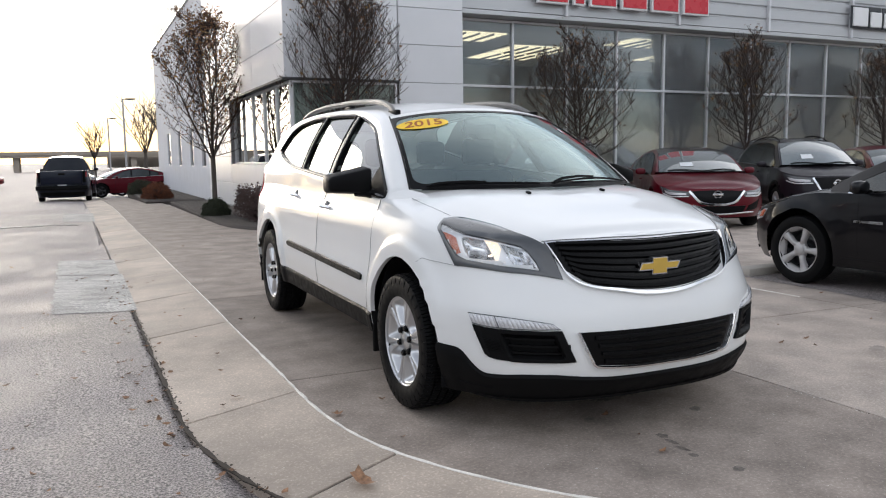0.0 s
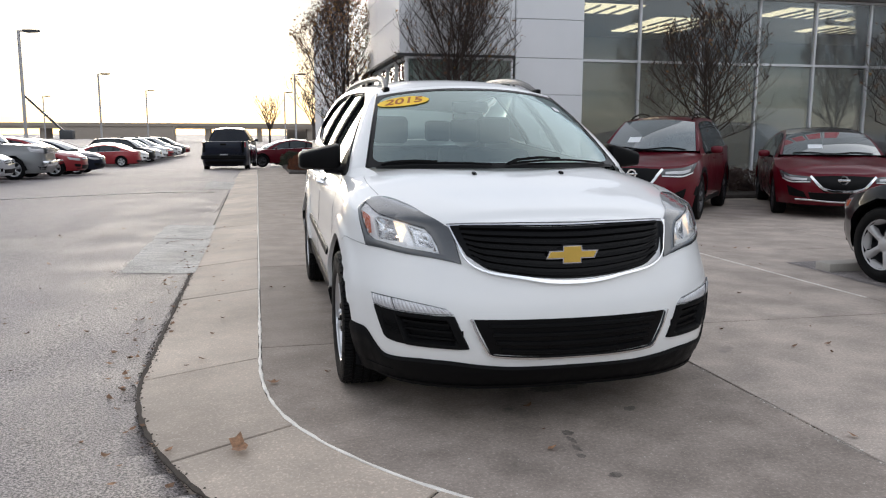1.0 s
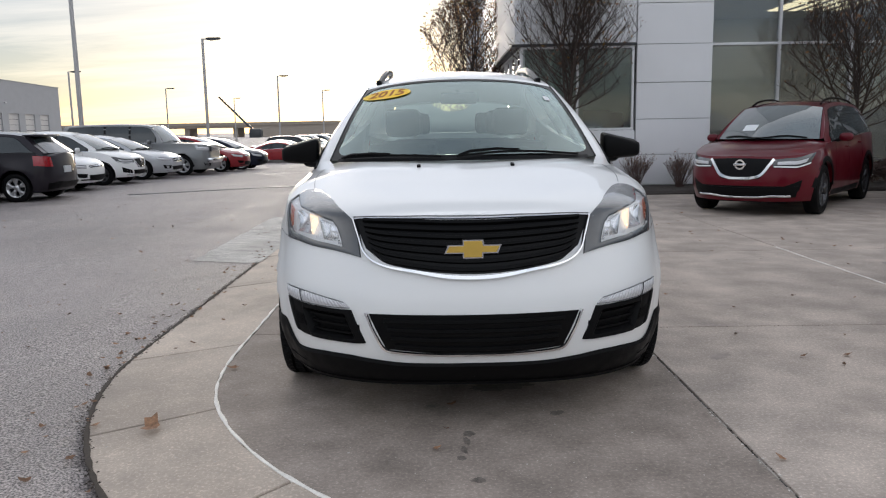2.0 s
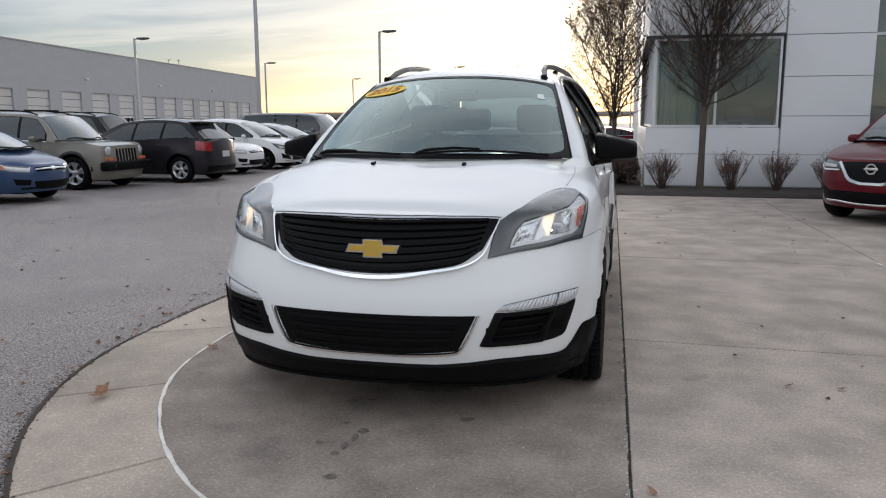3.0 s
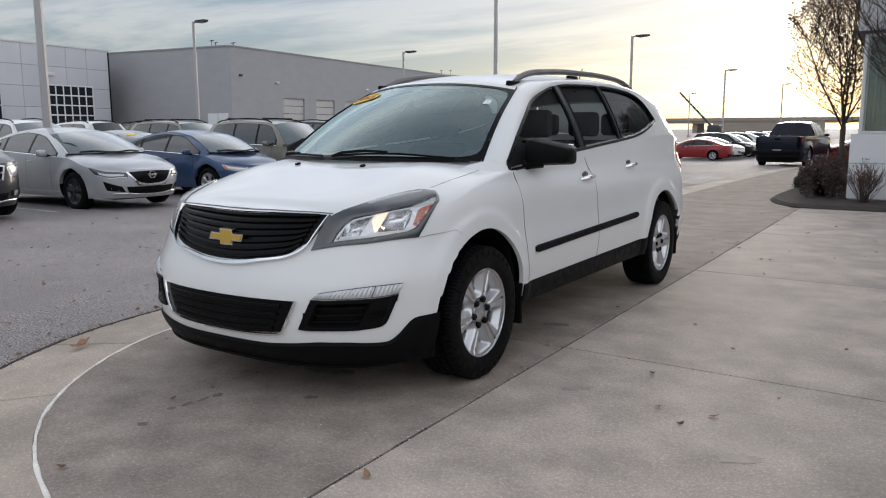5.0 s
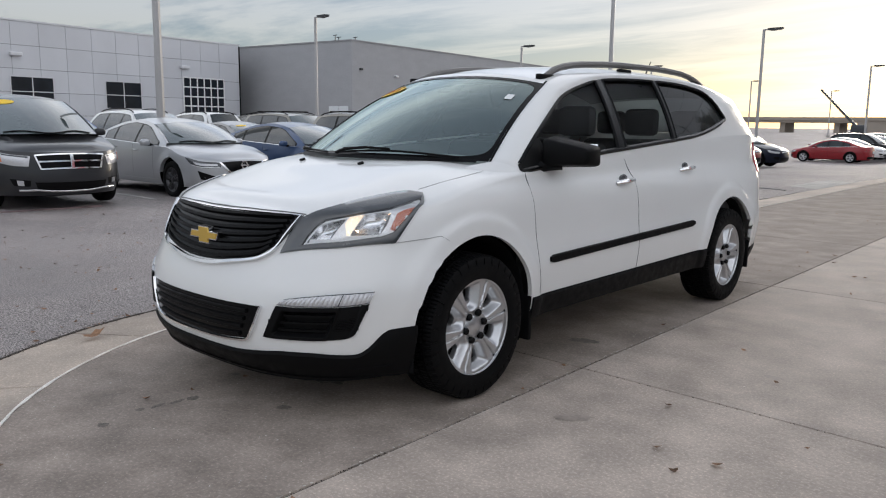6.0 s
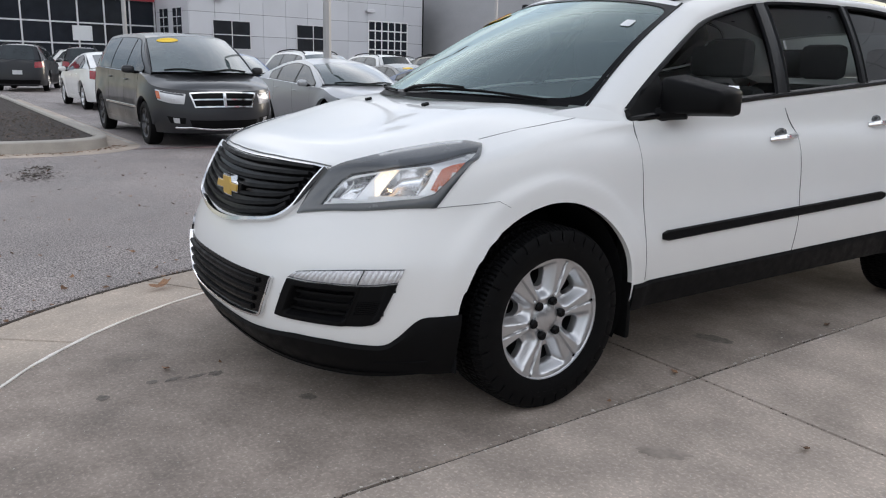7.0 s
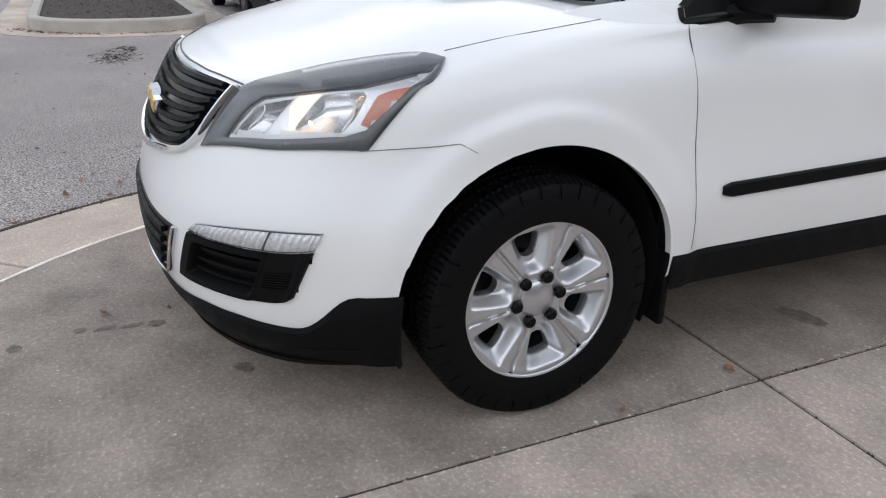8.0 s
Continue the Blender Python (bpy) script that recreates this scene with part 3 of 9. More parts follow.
def blot(name, cx, cy, rx, ry, turn, mat, z=0.0015, seed=1, n=30, rough=0.22):
    """A flat stain of uneven outline."""
    r = random.Random(seed)
    bm = bmesh.new()
    ring = []
    for k in range(n):
        a = 2 * math.pi * k / n
        s = 1 + r.uniform(-rough, rough)
        x, y = rx * s * math.cos(a), ry * s * math.sin(a)
        ring.append(bm.verts.new((cx + x * math.cos(turn) - y * math.sin(turn), cy + x * math.sin(turn) + y * math.cos(turn), z)))
    bm.faces.new(ring)
    return part(name, bm, mat, smooth_at=0)


for k, (cx, cy, rx, ry, turn) in enumerate([(-0.030, -0.97, 0.024, 0.030, 0.15), (-0.042, -1.05, 0.014, 0.042, 0.15), (-0.056, -1.14, 0.013, 0.040, 0.12), (-0.070, -1.22, 0.018, 0.024, 0.15), (-0.01, -1.42, 0.030, 0.022, 0), (0.386, -0.743, 0.036, 0.026, 0.4),
                                            (1.45, 0.10, 0.09, 0.04, 0.7), (0.62, 0.35, 0.05, 0.04, 0), (2.35, -0.35, 0.10, 0.05, 0.5),
                                            (-0.2, -0.62, 0.025, 0.02, 0), (1.92, 1.35, 0.05, 0.03, 0), (0.8, 1.25, 0.09, 0.05, 0.3), (0.15, -0.35, 0.16, 0.07, 0.2)]):
    tagged(blot("oil_stain", cx, cy, rx, ry, turn, M_FAINT if cx > 1.07 else M_OIL, seed=k), "faint brown stain on the concrete pad" if cx > 1.07 else "dark oil drip stain on the concrete pad", "stain", group="oil stains", kind="structure")
# the rough pale lip along the pad's long joint
rl = random.Random(12)
bm = bmesh.new()
y = SOUTH + 0.1
while y < 9.0:
    step = rl.uniform(0.03, 0.11)
    x1 = lay(1.086, y)[0] - GAP / 2 + 0.002
    w = rl.uniform(0.003, 0.010)
    ring = [bm.verts.new((x1 - w * rl.uniform(0.5, 1.0), y, 0.0005)), bm.verts.new((x1, y, 0.0020)), bm.verts.new((x1, y + step * 0.97, 0.0020)), bm.verts.new((x1 - w, y + step * 0.97, 0.0005))]
    if rl.random() < 0.5:
        bm.faces.new(ring)
    y += step
bmesh.ops.delete(bm, geom=[v for v in bm.verts if not v.link_faces], context="VERTS")
tagged(part("joint_lip", bm, M_SPALL, smooth_at=0), "rough pale lip along the pad's long joint", "pavement joint", kind="structure")
# pale patches and a tar seam in the asphalt
for x0, x1, y0, y1 in ((-2.74, -2.03, 3.85, 6.40), (-2.76, -2.06, 6.46, 8.0), (-2.82, -2.14, 15.9, 19.0)):
    bm = bmesh.new()
    n = 12
    r = random.Random(int(y0 * 10))
    rows = []
    for k in range(n + 1):
        y = y0 + (y1 - y0) * k / n
        ends = (x0 + r.uniform(-.03, .03), x1)
        rows.append([(ends[0] + (ends[1] - ends[0]) * j / 8, y, surface(ends[0] + (ends[1] - ends[0]) * j / 8, y) + 0.004) for j in range(9)])
    grid(bm, rows)
    bmesh.ops.recalc_face_normals(bm, faces=bm.faces)
    if bm.faces[:][0].normal.z < 0:
        bmesh.ops.reverse_faces(bm, faces=bm.faces)
    tagged(part("drain_apron", bm, M_PALE, smooth_at=0), "pale streaked concrete patch set in the asphalt", "pavement patch", kind="structure")
bm = bmesh.new()
r = random.Random(8)
pts = [(-7.6 + 0.3 * k, 14.45 + 0.020 * k + r.uniform(-.02, .02)) for k in range(18)]
strip(bm, [(x, y, surface(x, y) + 0.006) for x, y in pts], [(0, 0, 1)] * len(pts), [r.uniform(.10, .20) for _ in pts], 0.006, sink=0.05)
tagged(part("tar_seam", bm, M_TAR), "dark tar seam across the asphalt", "tar seam", kind="structure")

# asphalt bay east of the pad with a low kerb at its end
bm = bmesh.new()
rnd = random.Random(9)
west = [(3.98 - 0.030 * (2.94 - y) + rnd.uniform(-.012, .012), y) for y in [2.94 - 0.28 * k for k in range(19)]]
ring = [bm.verts.new((x, y, 0.0045)) for x, y in west + [(15.0, -2.10), (15.0, 2.72)]]
bmesh.ops.triangulate(bm, faces=[bm.faces.new(ring)])
bmesh.ops.recalc_face_normals(bm, faces=bm.faces)
if sum(f.normal.z for f in bm.faces) < 0:
    bmesh.ops.reverse_faces(bm, faces=bm.faces)
tagged(part("asphalt_bay", bm, M_ASPHALT, smooth_at=0), "dark asphalt bay beside the concrete pad", "asphalt", kind="structure")
bm = boxed(4.02, 8.2, 2.33, 2.54, -0.02, 0.085, bevel=0.018)
tagged(part("kerb", bm, M_KERB), "low pale concrete kerb at the head of the bay", "kerb", kind="structure")
# dirt and crumbs: along the asphalt's edge, in the joints, and pale chips over the pad
rnd = random.Random(15)


def bit(bm, x, y, z, s, flat=0.35):
    """A crumb of uneven shape."""
    a = rnd.uniform(0, 6.3)
    ring = [bm.verts.new((x + s * rnd.uniform(0.5, 1.0) * math.cos(a + k * 1.57), y + s * rnd.uniform(0.5, 1.0) * math.sin(a + k * 1.57), z)) for k in range(4)]
    top = bm.verts.new((x, y, z + s * flat))
    for k in range(4):
        bm.faces.new((ring[k], ring[(k + 1) % 4], top))


bm = bmesh.new()
pts = []
t = -14.0
while t < 6.0:
    x, y = lay(*band(t, R_EDGE + 0.006))
    pts.append((x, y, surface(x, y) + 0.002))
    t += 0.06 if t > -4 else 0.2
strip(bm, pts, [(0, 0, 1)] * len(pts), [rnd.uniform(0.008, 0.034) for _ in pts], 0.003)
for _ in range(1500):
    t = rnd.uniform(-5.0, 5.5)
    x, y = lay(*band(t, R_EDGE + rnd.gauss(0.012, 0.018)))
    bit(bm, x, y, surface(x, y) - 0.001, rnd.uniform(0.004, 0.014), 0.5)
for _ in range(900):
    if rnd.random() < 0.6:
        x, y = lay(1.086 + 2.43 * rnd.choice((0, 0, 1)) + rnd.gauss(0, 0.006), rnd.uniform(-2.2, 7.0))
    else:
        x, y = lay(rnd.uniform(-1.3, 6.0), 0.77 + 3.07 * rnd.choice((0, 0, 1)) + rnd.gauss(0, 0.006))
    if off_line(x, y) < -0.05:
        bit(bm, x, y, -0.004, rnd.uniform(0.003, 0.008), 0.6)
tagged(part("dirt_line", bm, M_DIRT, smooth_at=0), "dark dirt and crumbs along the asphalt's edge and the joints", "dirt", kind="stuff")
bm = bmesh.new()
for _ in range(4200):
    x, y = rnd.uniform(-1.9, 4.6), rnd.uniform(-2.4, 4.5) ** 1
    if abs(x) < 0.8 and -0.6 < y < 3.6 or off_line(x, y) > 0.5:
        continue
    bit(bm, x, y, surface(x, y), rnd.uniform(0.0015, 0.0055) * (1.6 if rnd.random() < 0.08 else 1.0), 0.12)
for k in range(200):
    y = rnd.uniform(-2.2, 3.6)
    x, y = lay(1.086 + (0.012 if k % 2 else -0.012) + rnd.gauss(0, 0.004), y)
    bit(bm, x, y, 0.0, rnd.uniform(0.004, 0.010), 0.25)
tagged(part("pale_chips", bm, M_CHIP, smooth_at=0), "pale chips and worn specks over the concrete", "chips", kind="stuff")

# loose grit on the asphalt beside the pad
bm = bmesh.new()
for _ in range(9000):
    x, y = -1.6 - 4.2 * rnd.random() ** 1.4, rnd.uniform(-2.8, 3.0) + 3.5 * rnd.random() ** 3
    if off_line(x + skew(x) * (y - 0.3), y) > R_EDGE - R_LINE + 0.02:
        bit(bm, x, y, surface(x, y) - 0.001, rnd.uniform(0.0025, 0.0065), 0.4)
tagged(part("grit", bm, M_GRIT, smooth_at=0), "light and dark stone grit worn out of the asphalt", "grit", kind="stuff")

# ---- planting beds ----
def bed(outline, label):
    bm = bmesh.new()
    r = random.Random(3)
    c = (sum(p[0] for p in outline) / len(outline), sum(p[1] for p in outline) / len(outline))
    low = [bm.verts.new((x, y, -0.30)) for x, y in outline]
    mid = [bm.verts.new((x, y, 0.012)) for x, y in outline]
    up = [bm.verts.new((x + (c[0] - x) * 0.04, y + (c[1] - y) * 0.04, 0.055)) for x, y in outline]
    n = len(outline)
    for a, b in ((low, mid), (mid, up)):
        for i in range(n):
            bm.faces.new((a[i], a[(i + 1) % n], b[(i + 1) % n], b[i]))
    bm.faces.new(up)
    bmesh.ops.recalc_face_normals(bm, faces=bm.faces)
    return tagged(part("planting_bed", bm, M_MULCH, smooth_at=0), label, "planting bed", kind="structure")


bed([(0.88, 10.66), (1.12, 10.59), (5.5, 10.58), (5.5, 12.1), (1.40, 12.1), (1.40, 22.4), (0.17, 22.4), (0.16, 12.5), (0.20, 11.95), (0.32, 11.45), (0.50, 11.05), (0.68, 10.80)], "dark mulch bed along the foot of the white wall")
bed([(5.52, 10.58), (24, 10.58), (24, 12.58), (5.52, 12.58)], "dark mulch bed below the showroom glass")
bed([(-0.5, 23), (1.40, 23), (1.40, 33), (-0.5, 33)], "dark mulch bed with clipped shrubs beside the flank")

# ---- showroom building ----
def piece_wall(name, label, cells, depth_axis, at, out, mat, thick=0.03, gap=0.012):
    """A clad wall: a backing and one panel for each cell (a0, a1, z0, z1) in the wall's plane."""
    wall = thing(name, label, "wall", kind="structure")
    for a0, a1, z0, z1 in cells:
        g = gap / 2
        if depth_axis == "y":
            bm = boxed(a0 + g, a1 - g, at, at + out * thick, z0 + g, z1 - g, bevel=0.004)
        else:
            bm = boxed(at, at + out * thick, a0 + g, a1 - g, z0 + g, z1 - g, bevel=0.004)
        part("panel", bm, mat, wall, smooth_at=0)
    return wall


FY, FX, GY = 12.05, 1.45, 12.65      # front face, flank face, showroom glass
levels = [0.07, 0.70, 1.43, 2.17, 2.94, 3.75, 4.53, 5.31, 6.09, 6.87, 7.65]
cells = []
for z0, z1 in zip(levels, levels[1:]):
    if z1 <= 1.44 or z0 >= 2.9:
        top = 1.22 if 0.6 < z0 < 0.8 else z1
        cells += [(FX, 3.93, z0, top)]
    cells += [(3.95, 5.50, z0, z1)]
piece_wall("wall_front", "white metal panel wall of the showroom's corner box", cells, "y", FY + 0.03, -1, M_PANEL)
cells = []
for z0, z1 in zip(levels, levels[1:]):
    for a0, a1 in ((12.05, 15.2), (15.2, 18.4)):
        if z1 <= 1.44 or z0 >= 2.9:
            top = 1.22 if 0.6 < z0 < 0.8 else z1
            cells.append((a0, a1, z0, top))
    cells.append((18.4, 22.4, z0, z1))
piece_wall("wall_flank", "white metal panel flank of the corner box", cells, "x", FX + 0.03, -1, M_PANEL)
bm = bmesh.new()                      # core behind the panels, open at the corner windows
box(bm, FX + 0.03, 5.5, FY + 0.03, FY + 0.25, 2.98, 7.62)
box(bm, FX + 0.03, 5.5, FY + 0.03, FY + 0.25, 0.0, 1.18)
box(bm, 3.95, 5.5, FY + 0.03, FY + 0.6, 1.18, 2.98)
box(bm, FX + 0.03, FX + 0.25, FY + 0.25, 22.4, 2.98, 7.62)
box(bm, FX + 0.03, FX + 0.25, FY + 0.25, 22.4, 0.0, 1.18)
box(bm, FX + 0.03, FX + 0.25, 18.45, 22.4, 1.18, 2.98)
box(bm, 5.3, 5.5, FY + 0.6, 22.4, 0.0, 7.62)
tagged(part("wall_core", bm, M_GREYBLOCK, smooth_at=0), "grey core of the corner box showing in the panel joints", "wall", kind="structure")
bm = boxed(FX, 5.5, FY, 22.4, 7.62, 7.72)
tagged(part("roof", bm, M_ALU, smooth_at=0), "metal coping over the corner box", "roof", kind="structure")


def framed_window(name, label, a0, a1, z0, z1, axis, at, out, panes, frame_mat, pane_mat, rows=1, bar=0.045, depth=0.10):
    """A glazed opening with frame bars and separate panes; axis is the one across the wall's depth."""
    w = thing(name, label, "window", kind="structure")

    def b(p0, p1, q0, q1, d0, d1, bev=0.004):
        return boxed(p0, p1, at + out * d0, at + out * d1, q0, q1, bevel=bev) if axis == "y" else boxed(at + out * d0, at + out * d1, p0, p1, q0, q1, bevel=bev)

    for p0, p1, q0, q1 in ((a0, a1, z0, z0 + bar), (a0, a1, z1 - bar, z1), (a0, a0 + bar, z0 + bar, z1 - bar), (a1 - bar, a1, z0 + bar, z1 - bar)):
        part("frame", b(p0, p1, q0, q1, -depth / 2, depth / 2), frame_mat, w, smooth_at=0)
    cols = [a0 + (a1 - a0) * k / panes for k in range(panes + 1)] if isinstance(panes, int) else [a0, *panes, a1]
    hs = [z0 + (z1 - z0) * k / rows for k in range(rows + 1)] if isinstance(rows, int) else [z0, *rows, z1]
    for c in cols[1:-1]:
        part("mullion", b(c - bar / 2, c + bar / 2, z0 + bar, z1 - bar, -depth / 2 + 0.004, depth / 2 - 0.004), frame_mat, w, smooth_at=0)
    for h in hs[1:-1]:
        part("transom", b(a0 + bar, a1 - bar, h - bar / 2, h + bar / 2, -depth / 2 + 0.008, depth / 2 - 0.008), frame_mat, w, smooth_at=0)
    for c0, c1 in zip(cols, cols[1:]):
        for h0, h1 in zip(hs, hs[1:]):
            o = part("pane", b(c0 + 0.01, c1 - 0.01, h0 + 0.01, h1 - 0.01, -0.004, 0.004, 0), pane_mat, w, smooth_at=0)
            o.visible_shadow = False
    return w


framed_window("window_1", "corner office window with dark glass and pale metal frame", 1.58, 3.90, 1.22, 2.92, "y", FY + 0.05, -1, [2.74], M_ALU, M_OFFICEGLASS)
framed_window("window_2", "flank window band of the corner office", 12.10, 18.40, 1.22, 2.92, "x", FX + 0.16, -1, 5, M_ALU, M_WGLASS)
bm = bmesh.new()
box(bm, FX - 0.06, 3.93, FY - 0.06, FY + 0.03, 2.925, 2.975, bevel=0.005)
box(bm, FX - 0.06, FX + 0.03, FY + 0.03, 18.45, 2.925, 2.975, bevel=0.005)
tagged(part("window_brow", bm, M_DARKTRIM, smooth_at=0), "dark metal brow over the corner windows", "trim", kind="structure")
# office behind the corner window: a sheer curtain, a desk with a screen, a chair and a cabinet
bm = bmesh.new()
grid(bm, [[(x, FY + 0.42 + 0.030 * math.sin(38 * x) + 0.012 * math.sin(91 * x + z), z) for z in (0.9, 1.6, 2.3, 2.9)] for x in [1.72 + 0.012 * k for k in range(62)]])
bmesh.ops.recalc_face_normals(bm, faces=bm.faces)
tagged(part("curtain", bm, M_CURTAIN), "pale green sheer curtain in the corner office window", "curtain")
desk = thing("reception_counter", "dark high counter behind the corner window", "counter")
part("top", boxed(2.85, 4.3, FY + 0.75, FY + 1.45, 1.14, 1.18, bevel=0.006), M_DARKTRIM, desk, smooth_at=0)
for x in (2.87, 4.22):
    part("panel_leg", boxed(x, x + 0.05, FY + 0.78, FY + 1.42, 0.06, 1.14), M_DARKTRIM, desk, smooth_at=0)
mon = thing("monitor", "flat computer screen on the dark counter", "monitor")
part("screen", boxed(3.05, 3.62, FY + 1.0, FY + 1.03, 1.30, 1.66, bevel=0.008), M_DARKTRIM, mon, smooth_at=0)
part("stand", boxed(3.30, 3.37, FY + 1.0, FY + 1.05, 1.18, 1.32), M_DARKTRIM, mon, smooth_at=0)
part("foot", boxed(3.20, 3.47, FY + 0.93, FY + 1.12, 1.18, 1.195), M_DARKTRIM, mon, smooth_at=0)
paper = boxed(2.92, 3.06, FY + 0.80, FY + 0.82, 1.18, 1.34)
tagged(part("notice_card", paper, M_PAPER, smooth_at=0), "small white card standing on the dark counter", "card")
chair = thing("counter_stool", "black high stool with a padded back at the counter", "stool")
part("backrest", boxed(3.62, 4.12, FY + 1.75, FY + 1.85, 1.05, 1.62, bevel=0.05), M_PLASTIC, chair)
part("seat", boxed(3.60, 4.14, FY + 1.30, FY + 1.80, 0.92, 1.04, bevel=0.04), M_PLASTIC, chair)
part("pedestal", boxed(3.83, 3.91, FY + 1.50, FY + 1.58, 0.05, 0.92), M_PLASTIC, chair, smooth_at=0)
bm = bmesh.new()
box(bm, 1.72, 5.28, 12.32, 22.3, -0.01, 0.03)
tagged(part("floor", bm, M_ROOMFLOOR, smooth_at=0), "polished floor of the office", "floor", kind="structure")
bm = bmesh.new()
box(bm, 1.72, 5.28, 16.5, 16.62, 0.03, 2.9); box(bm, 5.16, 5.28, 12.66, 16.5, 0.03, 2.9)
tagged(part("wall_office", bm, M_ROOMWALL, smooth_at=0), "plain inner walls of the corner office", "wall", kind="structure")
bm = boxed(1.72, 5.28, 12.32, 22.3, 2.98, 3.06)
tagged(part("ceiling", bm, M_CEIL, smooth_at=0), "plain office ceiling", "ceiling", kind="structure")
for x0, x1 in ((1.80, 2.02), (2.45, 2.66)):
    bm = bmesh.new()
    rows = []
    for k in range(30):
        x = x0 + (x1 - x0) * k / 29
        rows.append([(x, 12.36 + 0.025 * math.sin(k * 1.7), 1.0), (x, 12.36 + 0.03 * math.sin(k * 1.7 + 0.3), 2.9)])
    grid(bm, rows)
    tagged(part("curtain", bm, M_PAPER), "pale pleated blind hanging behind the office window", "curtain")


# flank wing of painted block with narrow windows
bm = bmesh.new()
box(bm, 1.50, 1.75, 22.4, 40, 0, 1.1); box(bm, 1.50, 1.75, 22.4, 40, 2.6, 7.0)
slots = [(23.4, 24.3), (26.4, 27.3), (30.0, 31.0), (34.0, 35.2)]
edges = [22.4] + [v for s in slots for v in s] + [40]
for a, b in zip(edges[::2], edges[1::2]):
    box(bm, 1.50, 1.75, a, b, 1.1, 2.6)
tagged(part("wall_wing", bm, M_BRICKW, smooth_at=0), "painted block flank wall of the service wing", "wall", kind="structure")
bm = bmesh.new()
box(bm, 1.44, 1.80, 22.42, 40, 7.0, 7.10); box(bm, 1.75, 24, 22.4, 40, 6.6, 6.7); box(bm, 1.75, 24, 39.8, 40, 0, 6.6)
tagged(part("roof", bm, M_ALU, smooth_at=0), "coping and flat roof over the service wing", "roof", kind="structure")
for k, (a, b) in enumerate(slots):
    framed_window(f"window_{k + 3}", "narrow dark window in the block wall", a, b, 1.1, 2.6, "x", 1.56, -1, 1, M_ALU, M_DARKPANE, bar=0.04)

# showroom front: curtain wall, sign band, room behind
cols = [5.58 + 1.527 * k for k in range(13)]
framed_window("window_7", "tall showroom curtain wall in aluminium frames", cols[0], cols[-1], 0.12, 4.50, "y", GY, -1, cols[1:-1], M_ALU, M_SHOWGLASS, rows=[2.97], bar=0.055, depth=0.12)
band_wall = thing("wall_sign_band", "ribbed silver metal sign band above the showroom glass", "wall", kind="structure")
z = 4.62
while z < 8.0:
    bm = bmesh.new()
    rows = [[(x, GY - 0.42 - 0.05 * b, z + h) for x in (5.52, 24.0)] for h, b in ((0.0, 0), (0.02, 1), (0.27, 1), (0.30, 0.1), (0.33, 0))]
    grid(bm, rows)
    bmesh.ops.recalc_face_normals(bm, faces=bm.faces)
    part("rib", bm, M_SILVER, band_wall)
    z += 0.33
part("soffit", boxed(5.52, 24, GY - 0.47, GY + 0.2, 4.52, 4.62, bevel=0.01), M_SILVER, band_wall, smooth_at=0)
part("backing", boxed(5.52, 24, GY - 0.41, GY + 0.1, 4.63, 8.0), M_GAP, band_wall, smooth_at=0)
for x in (8.3, 11.75, 14.9, 18.2, 21.4):
    part("post", boxed(x - 0.035, x + 0.035, GY - 0.55, GY - 0.43, 4.60, 7.9, bevel=0.01), M_ALU, band_wall, smooth_at=0)
bm = boxed(5.5, 24.2, GY - 0.5, 40, 8.0, 8.1)
tagged(part("roof", bm, M_ALU, smooth_at=0), "flat roof of the showroom", "roof", kind="structure")
bm = bmesh.new()
box(bm, 5.5, 24.2, 12.3, 24.0, -0.02, 0.02)
tagged(part("floor", bm, M_ROOMFLOOR, smooth_at=0), "polished showroom floor", "floor", kind="structure")
bm = bmesh.new()
box(bm, 5.5, 24.2, 24.0, 24.2, 0, 5.3); box(bm, 24.0, 24.2, 12.3, 24.0, 0, 8.0); box(bm, 5.52, 5.6, 12.75, 24.0, 0.02, 5.3)
tagged(part("wall_showroom", bm, M_ROOMWALL, smooth_at=0), "inner walls of the showroom", "wall", kind="structure")
bm = boxed(5.5, 24.2, 12.8, 24.0, 4.95, 5.05)
tagged(part("ceiling", bm, M_CEIL, smooth_at=0), "showroom ceiling", "ceiling", kind="structure")


def ceiling_light(m):
    c = thing("ceiling_light", "yellow-lit slatted ceiling light panel in the showroom", "ceiling light", group="showroom ceiling lights", m=m)
    for k in range(5):
        part("tube", boxed(-1.15, 1.15, k * 0.34 - 0.10, k * 0.34 + 0.10, -0.05, -0.02, bevel=0.008), M_CEILLAMP, c, smooth_at=0)
    for k in range(4):
        part("louvre", boxed(-0.70 + 0.46 * k, -0.67 + 0.46 * k, -0.12, 1.48, -0.10, -0.045), M_DARKTRIM, c, smooth_at=0)
    part("frame", boxed(-1.22, 1.22, -0.16, 1.52, -0.02, 0.01), M_ALU, c, smooth_at=0)
    return c


first = ceiling_light(pose(8.1, 16.7, 4.93))
for x, y in ((11.8, 18.6), (11.8, 20.4), (14.6, 16.1), (18.1, 19.0), (17.6, 16.4), (20.6, 18.6), (22.4, 19.4), (22.6, 17.2)):
    copy_thing(first, pose(x, y, 4.93))
for k, (x0, x1, zz) in enumerate(((11.2, 12.6, 2.0), (14.3, 15.4, 1.75))):
    bm = boxed(x0, x1, 14.0, 14.04, 0.6, zz, bevel=0.01)
    tagged(part("display_board", bm, M_PAPER, smooth_at=0), "pale display board standing in the showroom", "display board", group="display boards")
# sign shapes: red block figures with pale edges, and white bars on dark blocks
sign = thing("red_sign", "row of red sign blocks with pale edges on metal", "sign")
x = 7.42
